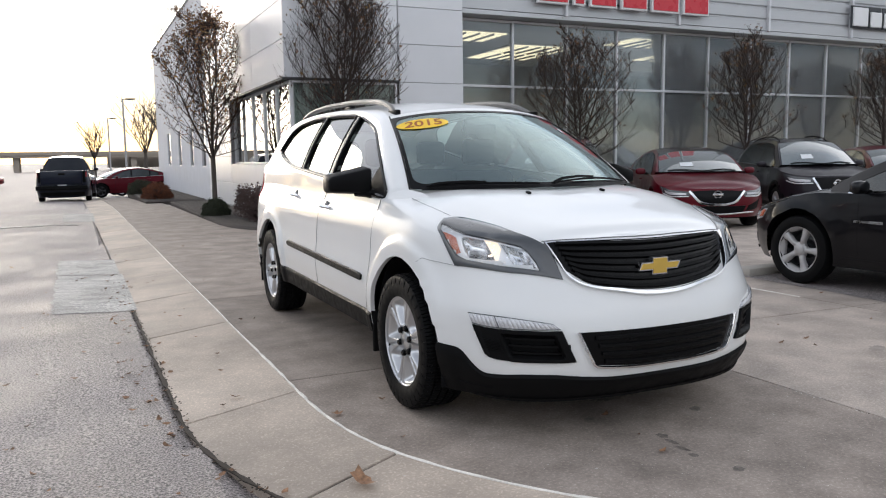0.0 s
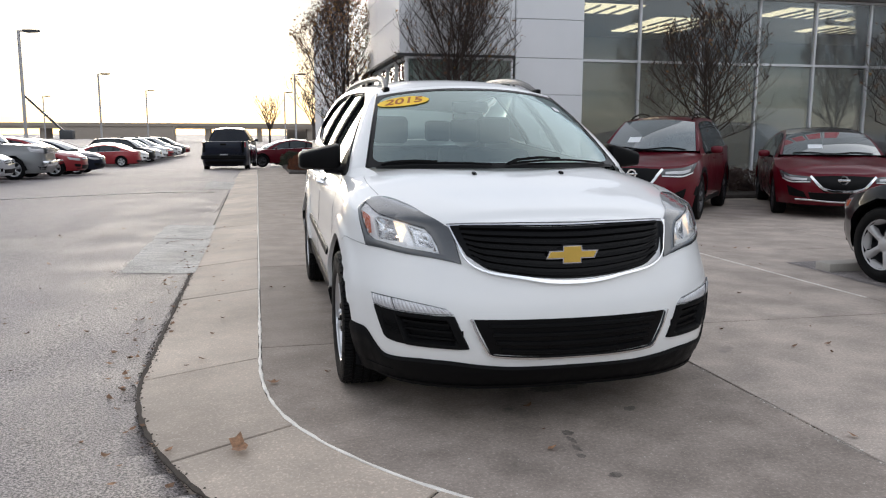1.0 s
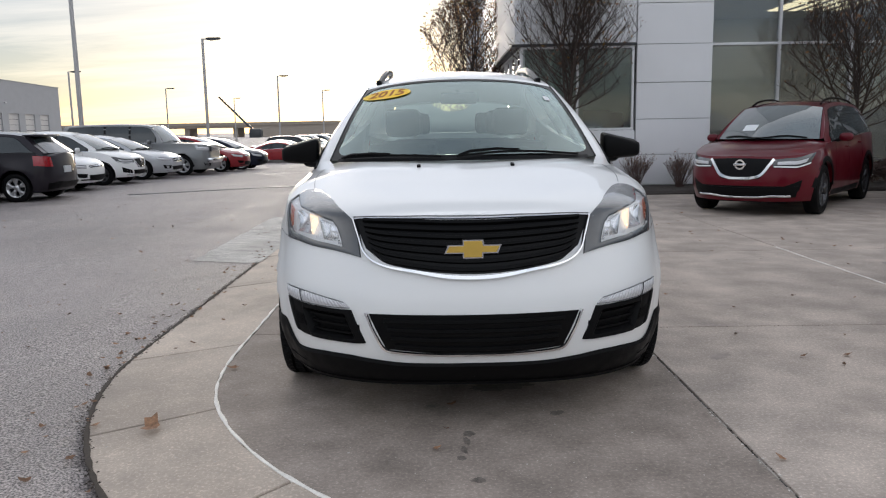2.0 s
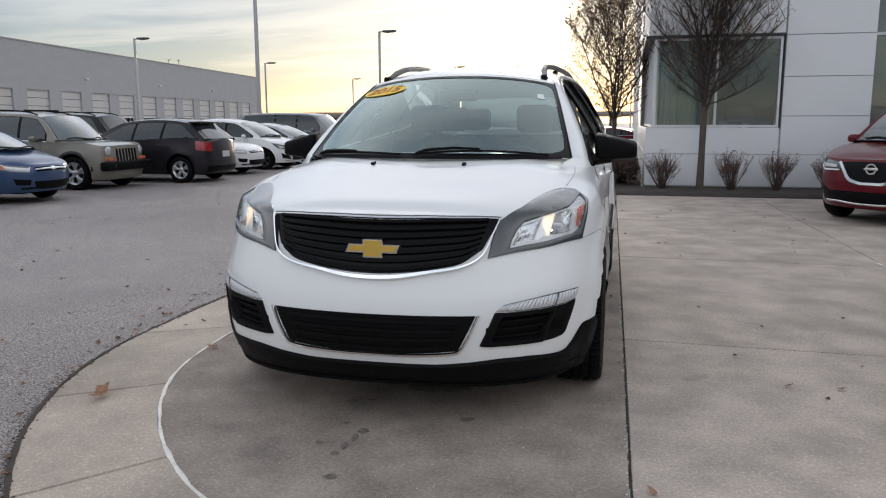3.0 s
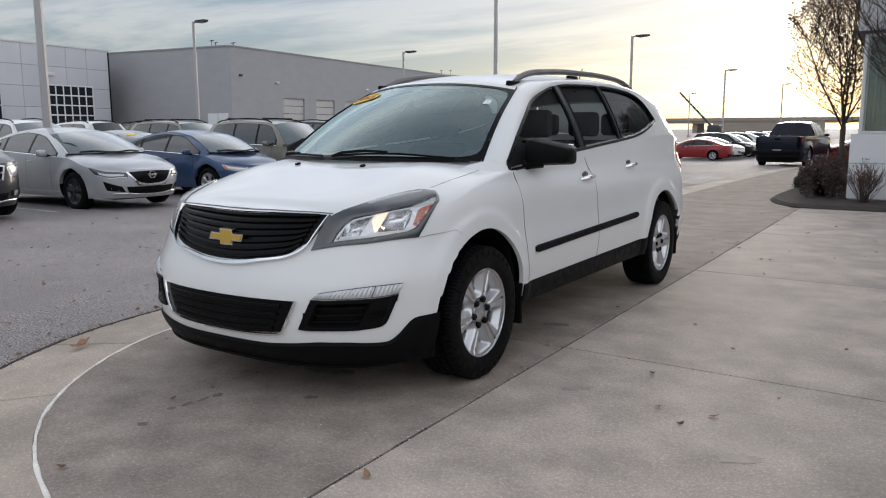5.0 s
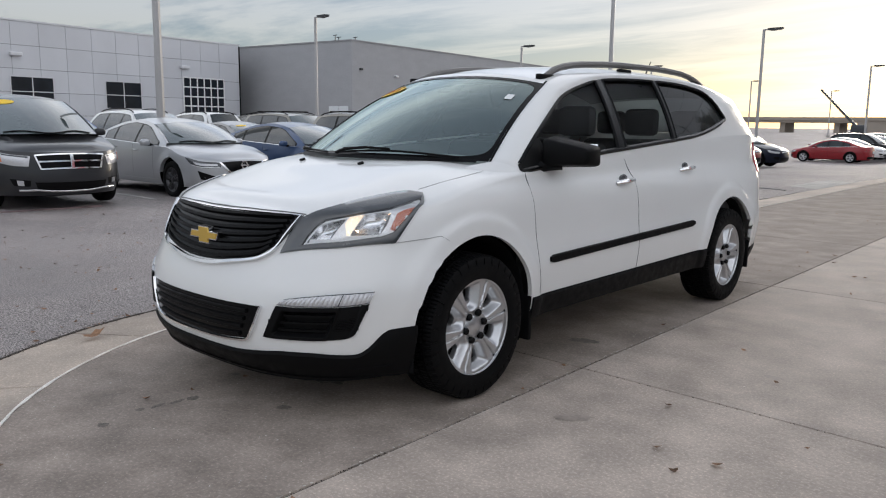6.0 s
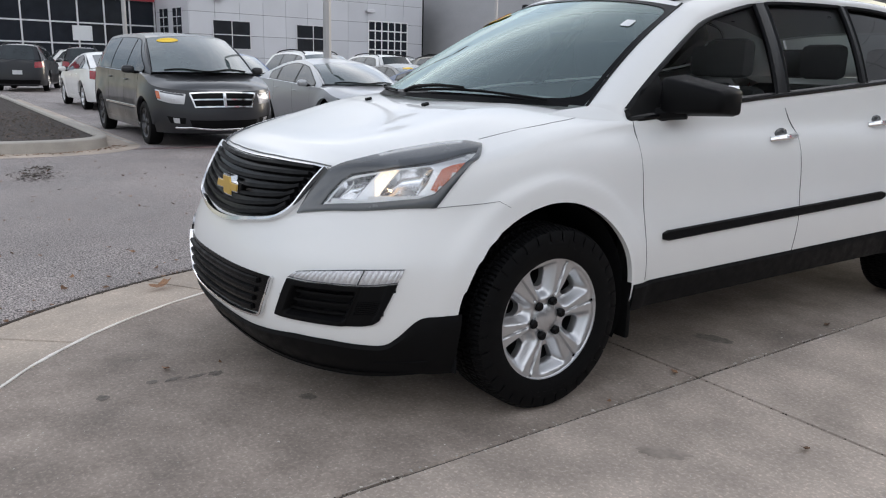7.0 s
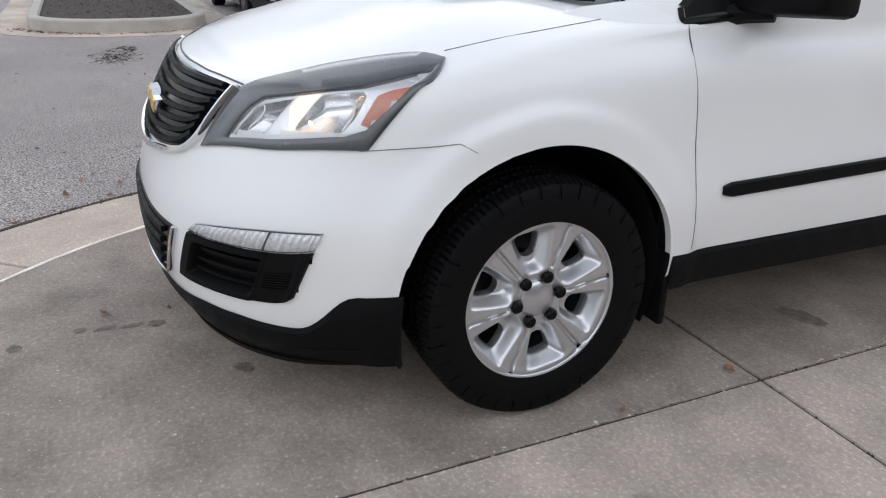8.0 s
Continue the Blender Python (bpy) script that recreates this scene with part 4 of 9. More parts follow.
for w in (0.86, 0.34, 0.80, 0.80, 0.88, 0.86):
    z0 = 4.84
    blk = part("block", boxed(x, x + w, GY - 0.66, GY - 0.56, z0, z0 + 1.08, bevel=0.02), M_SIGNWHITE, sign, smooth_at=0)
    part("face", boxed(x + 0.05, x + w - 0.05, GY - 0.675, GY - 0.662, z0 + 0.05, z0 + 1.03, bevel=0.004), M_SIGNRED, sign, smooth_at=0)
    x += w + 0.13
sign = thing("white_sign", "row of white bars with dark backs on the metal band", "sign")
x = 18.1
for w in (0.62, 0.48, 0.5, 0.5, 0.5):
    part("back", boxed(x - 0.04, x + w + 0.04, GY - 0.60, GY - 0.56, 4.88, 5.52, bevel=0.02), M_DARKTRIM, sign, smooth_at=0)
    part("bar", boxed(x, x + w, GY - 0.66, GY - 0.605, 4.93, 5.46 if w > 0.6 else 5.36, bevel=0.02), M_SIGNWHITE, sign, smooth_at=0)
    x += w + 0.12

# ---- grey service building and the panelled dealership beyond the lot ----
TURN = 6.5
gm = pose(-45.0, 39.6, 0, 0, 0, TURN)
grey = thing("service_building", "long grey block service building with white sectional doors", "building", m=gm)
DOORS = [6.5 + 4.75 * k for k in range(12)]     # along the east face, from the corner
bm = bmesh.new()
box(bm, -13.6, 0, 0, 0.3, 0, 7.75)
box(bm, -0.3, 0, 0.3, 66, 4.0, 7.75)
edges = [0.3] + [v for d in DOORS for v in (d, d + 3.0)] + [66]
for a, b in zip(edges[::2], edges[1::2]):
    box(bm, -0.3, 0, a, b, 0, 4.0)
box(bm, -14, -0.3, 65.7, 66, 0, 7.75)
part("wall", bm, M_GREYBLOCK, grey, smooth_at=0)
bm = bmesh.new()
box(bm, -13.6, 0.06, -0.06, 66.06, 7.75, 7.86)
part("roof", bm, M_COPING, grey, smooth_at=0)
for d in DOORS:
    dr = part("door", boxed(-0.22, -0.16, d, d + 3.0, 0, 4.0), M_DOORWHITE, grey, smooth_at=0)
    for k in range(1, 6):
        part("groove", boxed(-0.162, -0.155, d, d + 3.0, 4.0 * k / 6 - 0.02, 4.0 * k / 6 + 0.02), M_GAP, dr, smooth_at=0)
    sash = part("window_row", boxed(-0.16, -0.145, d + 0.1, d + 2.9, 0.95, 1.82), M_SIGNWHITE, dr, "white framed window row", smooth_at=0)
    for k in range(4):
        for z in (1.00, 1.41):
            part("window_light", boxed(-0.145, -0.135, d + 0.16 + 0.68 * k, d + 0.76 + 0.68 * k, z, z + 0.35), M_DARKPANE, sash, smooth_at=0)
for d in DOORS[::3]:
    part("wall_lamp", boxed(0, 0.25, d - 1.1, d - 0.75, 5.15, 5.32, bevel=0.04), M_ALU, grey, smooth_at=0)
part("wall_lamp", boxed(0, 0.2, 0.9, 1.2, 5.5, 5.68, bevel=0.04), M_DARKTRIM, grey, smooth_at=0)
for a in (-2.5, -1.4):
    part("service_door", boxed(a, a + 1.0, -0.08, 0, 0, 2.6, bevel=0.01), M_PAPER, grey, smooth_at=0)
for x, y, h in ((-2.9, 1.2, 0.62), (-2.6, 1.3, 0.45), (-0.5, 1.0, 0.30), (-0.6, 38.0, 0.5), (-0.8, 41.0, 0.7)):
    bm = bmesh.new()
    tube(bm, [(x, y, 7.84), (x, y, 7.86 + h)], 0.035, sides=6)
    tube(bm, [(x - 0.22, y, 7.80 + h), (x + 0.22, y, 7.83 + h)], 0.03, sides=6)
    part("aerial", bm, M_DARKTRIM, grey, "small dark roof aerial")

tm = pose(-52.4, 15.0, 0, 0, 0, 8.0)
toy = thing("panelled_dealership", "grey panelled dealership with a red band and wide windows", "building", m=tm)
WINS = [(1.7, 4.6, 2.1, 4.05), (8.5, 11.45, 2.1, 4.05), (15.3, 19.4, 0.2, 4.7)]
nrow, H = 5, 7.6
ys = [0, 1.9, 3.8, 5.7, 7.6, 9.5, 11.4, 13.3, 15.2, 17.1, 19.0, 21.1]
for y0, y1 in zip(ys, ys[1:]):
    for k in range(nrow):
        z0, z1 = H * k / nrow, H * (k + 1) / nrow
        part("panel", boxed(-0.06, 0.0, y0 + 0.012, y1 - 0.012, z0 + 0.012, z1 - 0.012), M_TPANEL, toy, smooth_at=0)
part("core", boxed(-12, -0.061, 0.0, 21.3, 0, 7.55), M_GAP, toy, smooth_at=0)
part("coping", boxed(-12, 0.05, -0.05, 21.3, 7.6, 7.72), M_ALU, toy, smooth_at=0)
for y0, y1, z0, z1 in WINS:
    w = part("window", boxed(-0.02, 0.03, y0, y1, z0, z1), M_DARKPANE, toy, smooth_at=0)
    nv, nh = (2, 2) if z0 > 1 else (6, 6)
    for k in range(nv + 1):
        yy = y0 + (y1 - y0) * k / nv
        part("bar", boxed(0.03, 0.06, yy - (0.03 if nv < 3 else 0.05), yy + (0.03 if nv < 3 else 0.05), z0, z1), M_ALU if nv < 3 else M_SIGNWHITE, w, smooth_at=0)
    for k in range(nh + 1):
        zz = z0 + (z1 - z0) * k / nh
        part("bar", boxed(0.03, 0.055, y0, y1, zz - (0.03 if nv < 3 else 0.05), zz + (0.03 if nv < 3 else 0.05)), M_ALU if nv < 3 else M_SIGNWHITE, w, smooth_at=0)
for y in (1.7, 15.0):
    part("wall_lamp", boxed(0, 0.3, y, y + 0.8, 5.35, 5.6, bevel=0.05), M_ALU, toy, smooth_at=0)
# the entrance side: red band, slit windows, glazed porch
for x0, x1 in ((-2.7, 0), (-5.4, -2.7)):
    for k in range(nrow):
        part("panel", boxed(x0 + 0.012, x1 - 0.012, -0.06, 0.0, H * k / nrow + 0.012, H * (k + 1) / nrow - 0.012), M_TPANEL, toy, smooth_at=0)
part("red_band", boxed(-5.4, 0.01, -0.09, -0.061, 6.35, 6.75), M_RED, toy, "dark red painted band", smooth_at=0)
for x0 in (-4.6, -2.4):
    w = part("window", boxed(x0, x0 + 1.3, -0.10, -0.061, 2.3, 4.8), M_DARKPANE, toy, smooth_at=0)
    for k in range(5):
        part("bar", boxed(x0, x0 + 1.3, -0.13, -0.10, 2.3 + 0.62 * k, 2.36 + 0.62 * k), M_ALU, w, smooth_at=0)
    part("bar", boxed(x0 + 0.62, x0 + 0.68, -0.125, -0.10, 2.3, 4.8), M_ALU, w, smooth_at=0)
part("porch_wall", boxed(-5.9, -5.4, -16, 0, 5.3, 7.4), M_TPANEL, toy, smooth_at=0)
part("red_band", boxed(-5.42, -5.36, -16, -0.1, 5.3, 5.75), M_RED, toy, "dark red painted band", smooth_at=0)
part("porch_pier", boxed(-5.9, -5.2, -12.2, -10.9, 0, 7.4), M_TPANEL, toy, smooth_at=0)
w = part("window", boxed(-5.7, -5.6, -10.9, -0.1, 0.1, 5.3), M_DARKPANE, toy, smooth_at=0)
for k in range(7):
    yy = -10.9 + 10.8 * k / 6
    part("bar", boxed(-5.6, -5.53, yy - 0.05, yy + 0.05, 0.1, 5.3), M_ALU, w, smooth_at=0)
for zz in (2.2, 3.6):
    part("bar", boxed(-5.6, -5.54, -10.9, -0.1, zz - 0.05, zz + 0.05), M_ALU, w, smooth_at=0)
part("poster", boxed(-5.59, -5.52, -5.9, -4.6, 2.4, 3.4), M_PAPER, toy, "pale sheet behind the porch glass", smooth_at=0)

# ---- lot lamps ----
def lot_lamp(m, h, arm):
    l = thing("lot_lamp", "tall pale steel lot lamp with a flat head", "street lamp", group="lot lamps", m=m)
    bm = bmesh.new()
    tube(bm, [(0, 0, 0), (0, 0, h)], [0.11, 0.085], sides=8)
    part("pole", bm, M_POLE, l)
    bm = bmesh.new()
    box(bm, -0.05, arm, -0.04, 0.04, h - 0.06, h + 0.02, bevel=0.01)
    part("arm", bm, M_POLE, l)
    bm = bmesh.new()
    rows = [[(arm + x, -w, h + 0.06), (arm + x, w, h + 0.06), (arm + x, w, h - t), (arm + x, -w, h - t)] for x, w, t in ((-0.1, 0.12, 0.06), (0.15, 0.19, 0.10), (0.65, 0.19, 0.06), (0.8, 0.14, 0.02))]
    vs = grid(bm, rows, close=True)
    bm.faces.new(vs[0][::-1]); bm.faces.new(vs[-1])
    bmesh.ops.recalc_face_normals(bm, faces=bm.faces)
    part("head", bm, M_DARKTRIM, l, smooth_at=20)
    bm = bmesh.new()
    tube(bm, [(0, 0, 0), (0, 0, 0.55)], 0.28, sides=14)
    part("footing", bm, M_KERB, l)
    return l


base = lot_lamp(pose(-14.9, 6.9, ground_z(-16, 8)), 7.7, 0.35)
for x, y in ((-14.8, 28.2), (-15.1, 46.9), (-17.4, 81.5), (-17.2, 113), (-36, 7.0), (-35.2, 28.1), (-33.6, 47), (-35, 71), (-36.4, 101.5), (1.9, 77), (1.8, 113), (-36, 135)):
    copy_thing(base, pose(x, y, -0.1 - 0.35 * (1 if y > 40 else 0)))

# ---- the far side: bridge, long shed, crane boom, bare trees ----
br = thing("bridge", "long beige road bridge on columns at the horizon", "bridge", m=pose(0, 205, 0))
part("deck", boxed(-150, 60, 0, 9, 2.5, 3.4), M_BRIDGE, br, smooth_at=0)
part("parapet", boxed(-150, 60, -0.3, 0, 3.1, 3.9), M_BRIDGE, br, smooth_at=0)
for x in range(-146, 60, 13):
    part("column", boxed(x, x + 1.3, 1, 8, -1.2, 2.5), M_BRIDGE, br, smooth_at=0)
sh = thing("long_shed", "long beige shed wall below the bridge", "shed", m=pose(-35, 196, 0))
part("wall", boxed(-12.3, 12.3, 0, 6, -1.2, 3.0), M_BRIDGE, sh, smooth_at=0)
part("roof", boxed(-12.5, 12.5, -0.3, 6.3, 3.0, 3.2), M_BRIDGE, sh, smooth_at=0)
sh = thing("long_shed", "low beige industrial shed with roof vents at the horizon", "shed", m=pose(-128, 165, 0, 0, 0, 15))
part("wall", boxed(-28, 28, 0, 8, -0.2, 6.2), M_FAR, sh, smooth_at=0)
part("roof", boxed(-28.3, 28.3, -0.3, 8.3, 6.2, 6.6), M_BRIDGE, sh, smooth_at=0)
for k in range(14):
    part("roof_vent", boxed(-26 + 4 * k, -25 + 4 * k, 3, 4, 6.6, 7.8, bevel=0.2), M_DARKTRIM, sh, smooth_at=0)
cr = thing("crane", "far dark crane with its boom raised", "crane", m=pose(-44, 184, 0))
bm = bmesh.new()
tube(bm, [(0, 0, 1.3), (-8.2, 0, 9.7)], [0.32, 0.22], sides=5)
part("boom", bm, M_DARKTRIM, cr)
part("cab", boxed(-1.2, 1.6, -1.2, 1.2, -1.0, 2.0, bevel=0.2), M_DARKTRIM, cr)
ds = thing("long_shed", "distant pale roadside buildings", "shed", m=pose(35, 215, 0))
part("wall", boxed(-30, 70, 0, 8, -0.2, 2.6), M_FAR, ds, smooth_at=0)
# parked-lot island with kerb
isl = thing("kerb_island", "raised mulch island with a pale concrete kerb at the lot's corner", "traffic island", kind="structure")


def inside_island(x, y):
    """Whether a place on the lot lies on the island's mulch."""
    px, py = x, y
    ring = island_ring(0.25)
    odd = False
    for (ax, ay), (bx, by) in zip(ring, ring[1:] + ring[:1]):
        if (ay > py) != (by > py) and px < ax + (bx - ax) * (py - ay) / (by - ay):
            odd = not odd
    return odd


def island_ring(inset):
    """The island's outline: a rounded nose towards the aisle and long straight sides."""
    out = [(-23.5 + inset, -1.77 + inset)]
    for k in range(25):
        a = math.radians(-90 + 7.5 * k)
        c, s = math.cos(a), math.sin(a)
        out.append((-9.80 + (1.0 - inset) * max(0.0, c) ** 0.85, -0.585 + (1.185 - inset) * math.copysign(abs(s) ** 0.85, s)))
    return out + [(-23.5 + inset, 0.60 - inset)]


bm = bmesh.new()
rings = [[(x, y, z) for x, y in island_ring(i)] for i, z in ((0.0, -0.05), (0.01, 0.13), (0.03, 0.15), (0.14, 0.155), (0.16, 0.12))]
grid(bm, rings)
bmesh.ops.recalc_face_normals(bm, faces=bm.faces)
part("kerb", bm, M_KERB, isl, smooth_at=20)
bm = bmesh.new()
ring = [bm.verts.new((x, y, 0.11)) for x, y in island_ring(0.15)]
bm.faces.new(ring)
bmesh.ops.recalc_face_normals(bm, faces=bm.faces)
part("mulch", bm, M_MULCH, isl, smooth_at=0)
bm = bmesh.new()
rings = [[(x, y, z) for x, y in island_ring(i)] for i, z in ((-0.45, -0.009), (0.0, -0.005))]
grid(bm, rings)
bmesh.ops.recalc_face_normals(bm, faces=bm.faces)
part("gutter", bm, M_GUTTER, isl, smooth_at=0)
# chips of bark over the island's mulch
rnd = random.Random(31)
bm = bmesh.new()
for _ in range(2600):
    x, y = rnd.uniform(-16, -8), rnd.uniform(-3.5, 1.0)
    if inside_island(x, y):
        bit(bm, x, y, 0.108, rnd.uniform(0.02, 0.05), 0.5)
tagged(part("bark_chips", bm, M_BARKCHIP, smooth_at=0), "dark bark chips over the island's mulch", "bark mulch", kind="stuff")
# red and white stall lines
bm = bmesh.new()
for k in range(11):
    y = 0.95 + 2.93 * k
    box(bm, -15.4, -9.6, y - 0.05, y + 0.05, ground_z(-12, y) - 0.04, ground_z(-12, y) - 0.008)
tagged(part("stall_lines", bm, M_PALE, smooth_at=0), "worn white stall lines between the parked cars", "road marking", kind="structure")
bm = boxed(-8.98, -8.86, 0.75, 2.6, -0.06, ground_z(-8.9, 1.5) - 0.008)
tagged(part("kerb_line", bm, M_FADERED, smooth_at=0), "faded red line along the ends of the stalls", "road marking", kind="structure")

from mathutils.bvhtree import BVHTree
# ---- vehicles ----
class Shell:
    """The outer form of a car: nose at -y, front axle at y = 0, ground at z = 0, left side at +x."""

    def __init__(s, P):
        s.P = P
        s.W, s.F, s.R = curve(P["wide"]), curve(P["nose"]), curve(P["tail"])
        s.T, s.C = curve(P["belt"]), curve(P["spine"])
        s.ycf, s.ycr, s.nr = P["ycf"], P["ycr"], P["nr"]
        s.nf = curve(P["nf"]) if isinstance(P["nf"], list) else lambda z: P["nf"]
        s.axles, s.RA, s.ZA, s.flare = (0.0, P["wb"]), P["arch"], P["arch_z"], P.get("flare", 0.015)
        s.zb = P.get("sill", 0.22)

    def us(s, nq, ns):
        """Positions round the half outline: nose quarter, flank, tail quarter."""
        a = [("f", math.pi / 2 * k / nq) for k in range(nq)]
        b = [("s", k / ns) for k in range(ns)]
        c = [("r", math.pi / 2 * (1 - k / nq)) for k in range(nq + 1)]
        return a + b + c

    def plan(s, u, z):
        w = s.W(z)
        if u[0] == "f":
            k = 2 / s.nf(z)
            return w * math.sin(u[1]) ** k, s.ycf - (s.ycf - s.F(z)) * math.cos(u[1]) ** k
        if u[0] == "s":
            return w, s.ycf + (s.ycr - s.ycf) * u[1]
        k = 2 / s.nr
        return w * max(0.0, math.sin(u[1])) ** k, s.ycr + (s.R(z) - s.ycr) * max(0.0, math.cos(u[1])) ** k

    def swell(s, y, z):
        """The flare round the wheel openings."""
        d = 0.0
        for ya in s.axles:
            r = math.hypot(y - ya, z - s.ZA)
            d = max(d, s.flare * (0.6 * smooth(1 - (r - s.RA - 0.070) / 0.045) + 0.4 * smooth(1 - (r - s.RA) / 0.20)))
        return d

    def wall(s, u, z, off=0.0):
        x, y = s.plan(u, z)
        if off:
            x2, y2 = s.plan(u, z)
            k = math.hypot(x2, 0.0)
        x += s.swell(y, z) * smooth((x / s.W(z) - 0.8) / 0.2)
        if off:
            n = s.normal(u, z)
            x, y = x + n[0] * off, y + n[1] * off
        return Vector((x, y, z))

    def normal(s, u, z):
        e = 0.01
        if u[0] == "s":
            return Vector((1, 0, 0))
        a, b = s.plan((u[0], max(0.0, u[1] - e)), z), s.plan((u[0], min(math.pi / 2, u[1] + e)), z)
        t = Vector((b[0] - a[0], b[1] - a[1], 0))
        n = Vector((-t.y, t.x, 0)) if u[0] == "r" else Vector((t.y, -t.x, 0))
        return n.normalized() if n.length else Vector((0, -1 if u[0] == "f" else 1, 0))

    def side_x(s, y, z):
        return s.W(z) + s.swell(y, z)

    def body(s, nq=14, ns=56, nz=16, nx=14):
        bm = bmesh.new()
        us = s.us(nq, ns)
        tops = []
        for side in (1, -1):
            rows = []
            for u in us:
                y0 = s.plan(u, 0.6)[1]
                zt = s.T(y0)
                zb = s.zb + s.P.get("chin", 0.0) * (1 if u[0] == "f" else 0)
                rows.append([Vector((side * p.x, p.y, p.z)) for p in (s.wall(u, zb + (zt - zb) * (k / nz)) for k in range(nz + 1))])
            tops.append([r[-1] for r in rows])
            vs = grid(bm, rows if side > 0 else rows[::-1])
        # open the wheel arches
        def rad(v):
            return min((math.hypot(v.co.y - ya, v.co.z - s.ZA), ya) for ya in s.axles)
        if s.P.get("round_arch"):
            gone = [f for f in bm.faces if min(math.hypot(f.calc_center_median().y - ya, f.calc_center_median().z - s.ZA) for ya in s.axles) < s.RA and abs(f.calc_center_median().x) > 0.4 * s.W(0.6)]
            bmesh.ops.delete(bm, geom=gone, context="FACES")
            for v in {v for e in bm.edges if e.is_boundary for v in e.verts}:
                r, ya = rad(v)
                if abs(r - s.RA) < 0.035 and abs(v.co.x) > 0.4 * s.W(0.6) and v.co.z > s.zb + 0.004:
                    k = s.RA / max(r, 0.05)
                    v.co.y, v.co.z = ya + (v.co.y - ya) * k, max(s.zb, s.ZA + (v.co.z - s.ZA) * k)
                    v.co.x = math.copysign(s.W(v.co.z) + s.swell(v.co.y, v.co.z), v.co.x) if v.co.y > s.ycf else v.co.x
        else:
            gone = [f for f in bm.faces if all(rad(v)[0] < s.RA for v in f.verts) and all(abs(v.co.x) > 0.4 * s.W(0.6) for v in f.verts)]
            bmesh.ops.delete(bm, geom=gone, context="FACES")
            for v in bm.verts:
                r, ya = rad(v)
                if r < s.RA and abs(v.co.x) > 0.4 * s.W(0.6):
                    k = s.RA / max(r, 0.05)
                    v.co.y, v.co.z = ya + (v.co.y - ya) * k, max(s.zb, s.ZA + (v.co.z - s.ZA) * k)
        # a folded lip round the openings
        rim = [e for e in bm.edges if e.is_boundary and all(abs(rad(v)[0] - s.RA) < 0.012 and v.co.z > s.ZA + 0.06 for v in e.verts)]
        if rim:
            ext = bmesh.ops.extrude_edge_only(bm, edges=rim)
            for v in ext["geom"]:
                if isinstance(v, bmesh.types.BMVert):
                    v.co.x *= 0.975 if s.P.get("round_arch") else 0.93
        # bonnet, cowl and tail deck across the top
        y_cowl, y_deck, p = s.P["cowl"], s.P["deck"], s.P.get("roll", 3.0)
        for test in (lambda y: y <= y_cowl, lambda y: y >= y_deck):
            rows = []
            for a, b in zip(*tops):
                if test(a.y):
                    row = []
                    for k in range(nx + 1):
                        q = 1 - 2 * k / nx
                        q = math.copysign(abs(q) ** 0.8, q)
                        c = s.C(a.y)
                        row.append((a.x * q, a.y - s.P.get("prow", 0.0) * (1 - q * q) * smooth((0.2 - a.y) / 0.6) * 0, a.z + (c - a.z) * (1 - abs(q) ** p) + s.P.get("crease", 0.0) * (smooth((abs(q) - 0.50) / 0.10) - smooth((abs(q) - 0.60) / 0.30)) * smooth((a.y + 0.72) / 0.35)))
                    rows.append(row)
            if len(rows) > 1:
                grid(bm, rows)
        tidy(bm, 0.0008)
        bmesh.ops.recalc_face_normals(bm, faces=bm.faces)
        return bm

    # the cabin: side glass plane, roof, windscreen
    def cabin(s):
        P = s.P
        s.xb, s.lean, s.lean2 = curve(P["cab_x"]), P["lean"], P["lean2"]
        s.top = curve(P["roof"])
        return s

    def gx(s, y, z):
        d = z - s.T(y)
        return s.xb(y) - s.lean * d - s.lean2 * d * abs(d)

    def roof_bm(s, ns=28, nx=14, thick=0.0):
        bm = bmesh.new()
        P = s.P
        y0, y1 = P["roof"][0][0], P["roof"][-1][0]
        rows = []
        for i in range(ns + 1):
            t = i / ns
            row = []
            for k in range(nx + 1):
                q = -1 + 2 * k / nx
                y = (y0 - P["bow"] * (1 - q * q)) * (1 - t) + (y1 + 0.06 * (1 - q * q)) * t
                xe = s.gx(max(y0, min(y1, y)), s.top(y))
                row.append((xe * q, y, s.top(y) + P["crown"] * (1 - abs(q) ** 2.4)))
            rows.append(row)
        grid(bm, rows)
        bmesh.ops.recalc_face_normals(bm, faces=bm.faces)
        return bm

    def screen_pt(s, q, t, off=0.0):
        """On the windscreen: q across (-1..1), t up."""
        P = s.P
        yb, zb, xb = P["screen_foot"]
        y0 = P["roof"][0][0]
        zt = s.top(y0)
        xt = s.gx(y0, zt)
        lo = Vector((xb * q, yb + P["foot_bow"] * q * q, zb - 0.012 * q * q))
        hi = Vector((xt * q, y0 - P["bow"] * (1 - q * q), zt + P["crown"] * (1 - abs(q) ** 2.4)))
        p = lo.lerp(hi, t)
        n = Vector((0, -(hi.z - lo.z), hi.y - lo.y)).normalized()
        return p + n * (0.028 * math.sin(math.pi * t) + off)

    def screen_bm(s, nq=18, nt=12, q0=-1.0, q1=1.0, t0=0.0, t1=1.0, off=0.0):
        bm = bmesh.new()
        grid(bm, [[s.screen_pt(q0 + (q1 - q0) * k / nq, t0 + (t1 - t0) * i / nt, off) for k in range(nq + 1)] for i in range(nt + 1)])
        bmesh.ops.recalc_face_normals(bm, faces=bm.faces)
        return bm

    def rear_bm(s, nq=12, nt=8, off=0.0, q1=1.0, hole=None):
        bm = bmesh.new()
        P = s.P
        y1 = P["roof"][-1][0]
        yb, zb = P["rear_foot"]
        rows = []
        for i in range(nt + 1):
            t = i / nt
            row = []
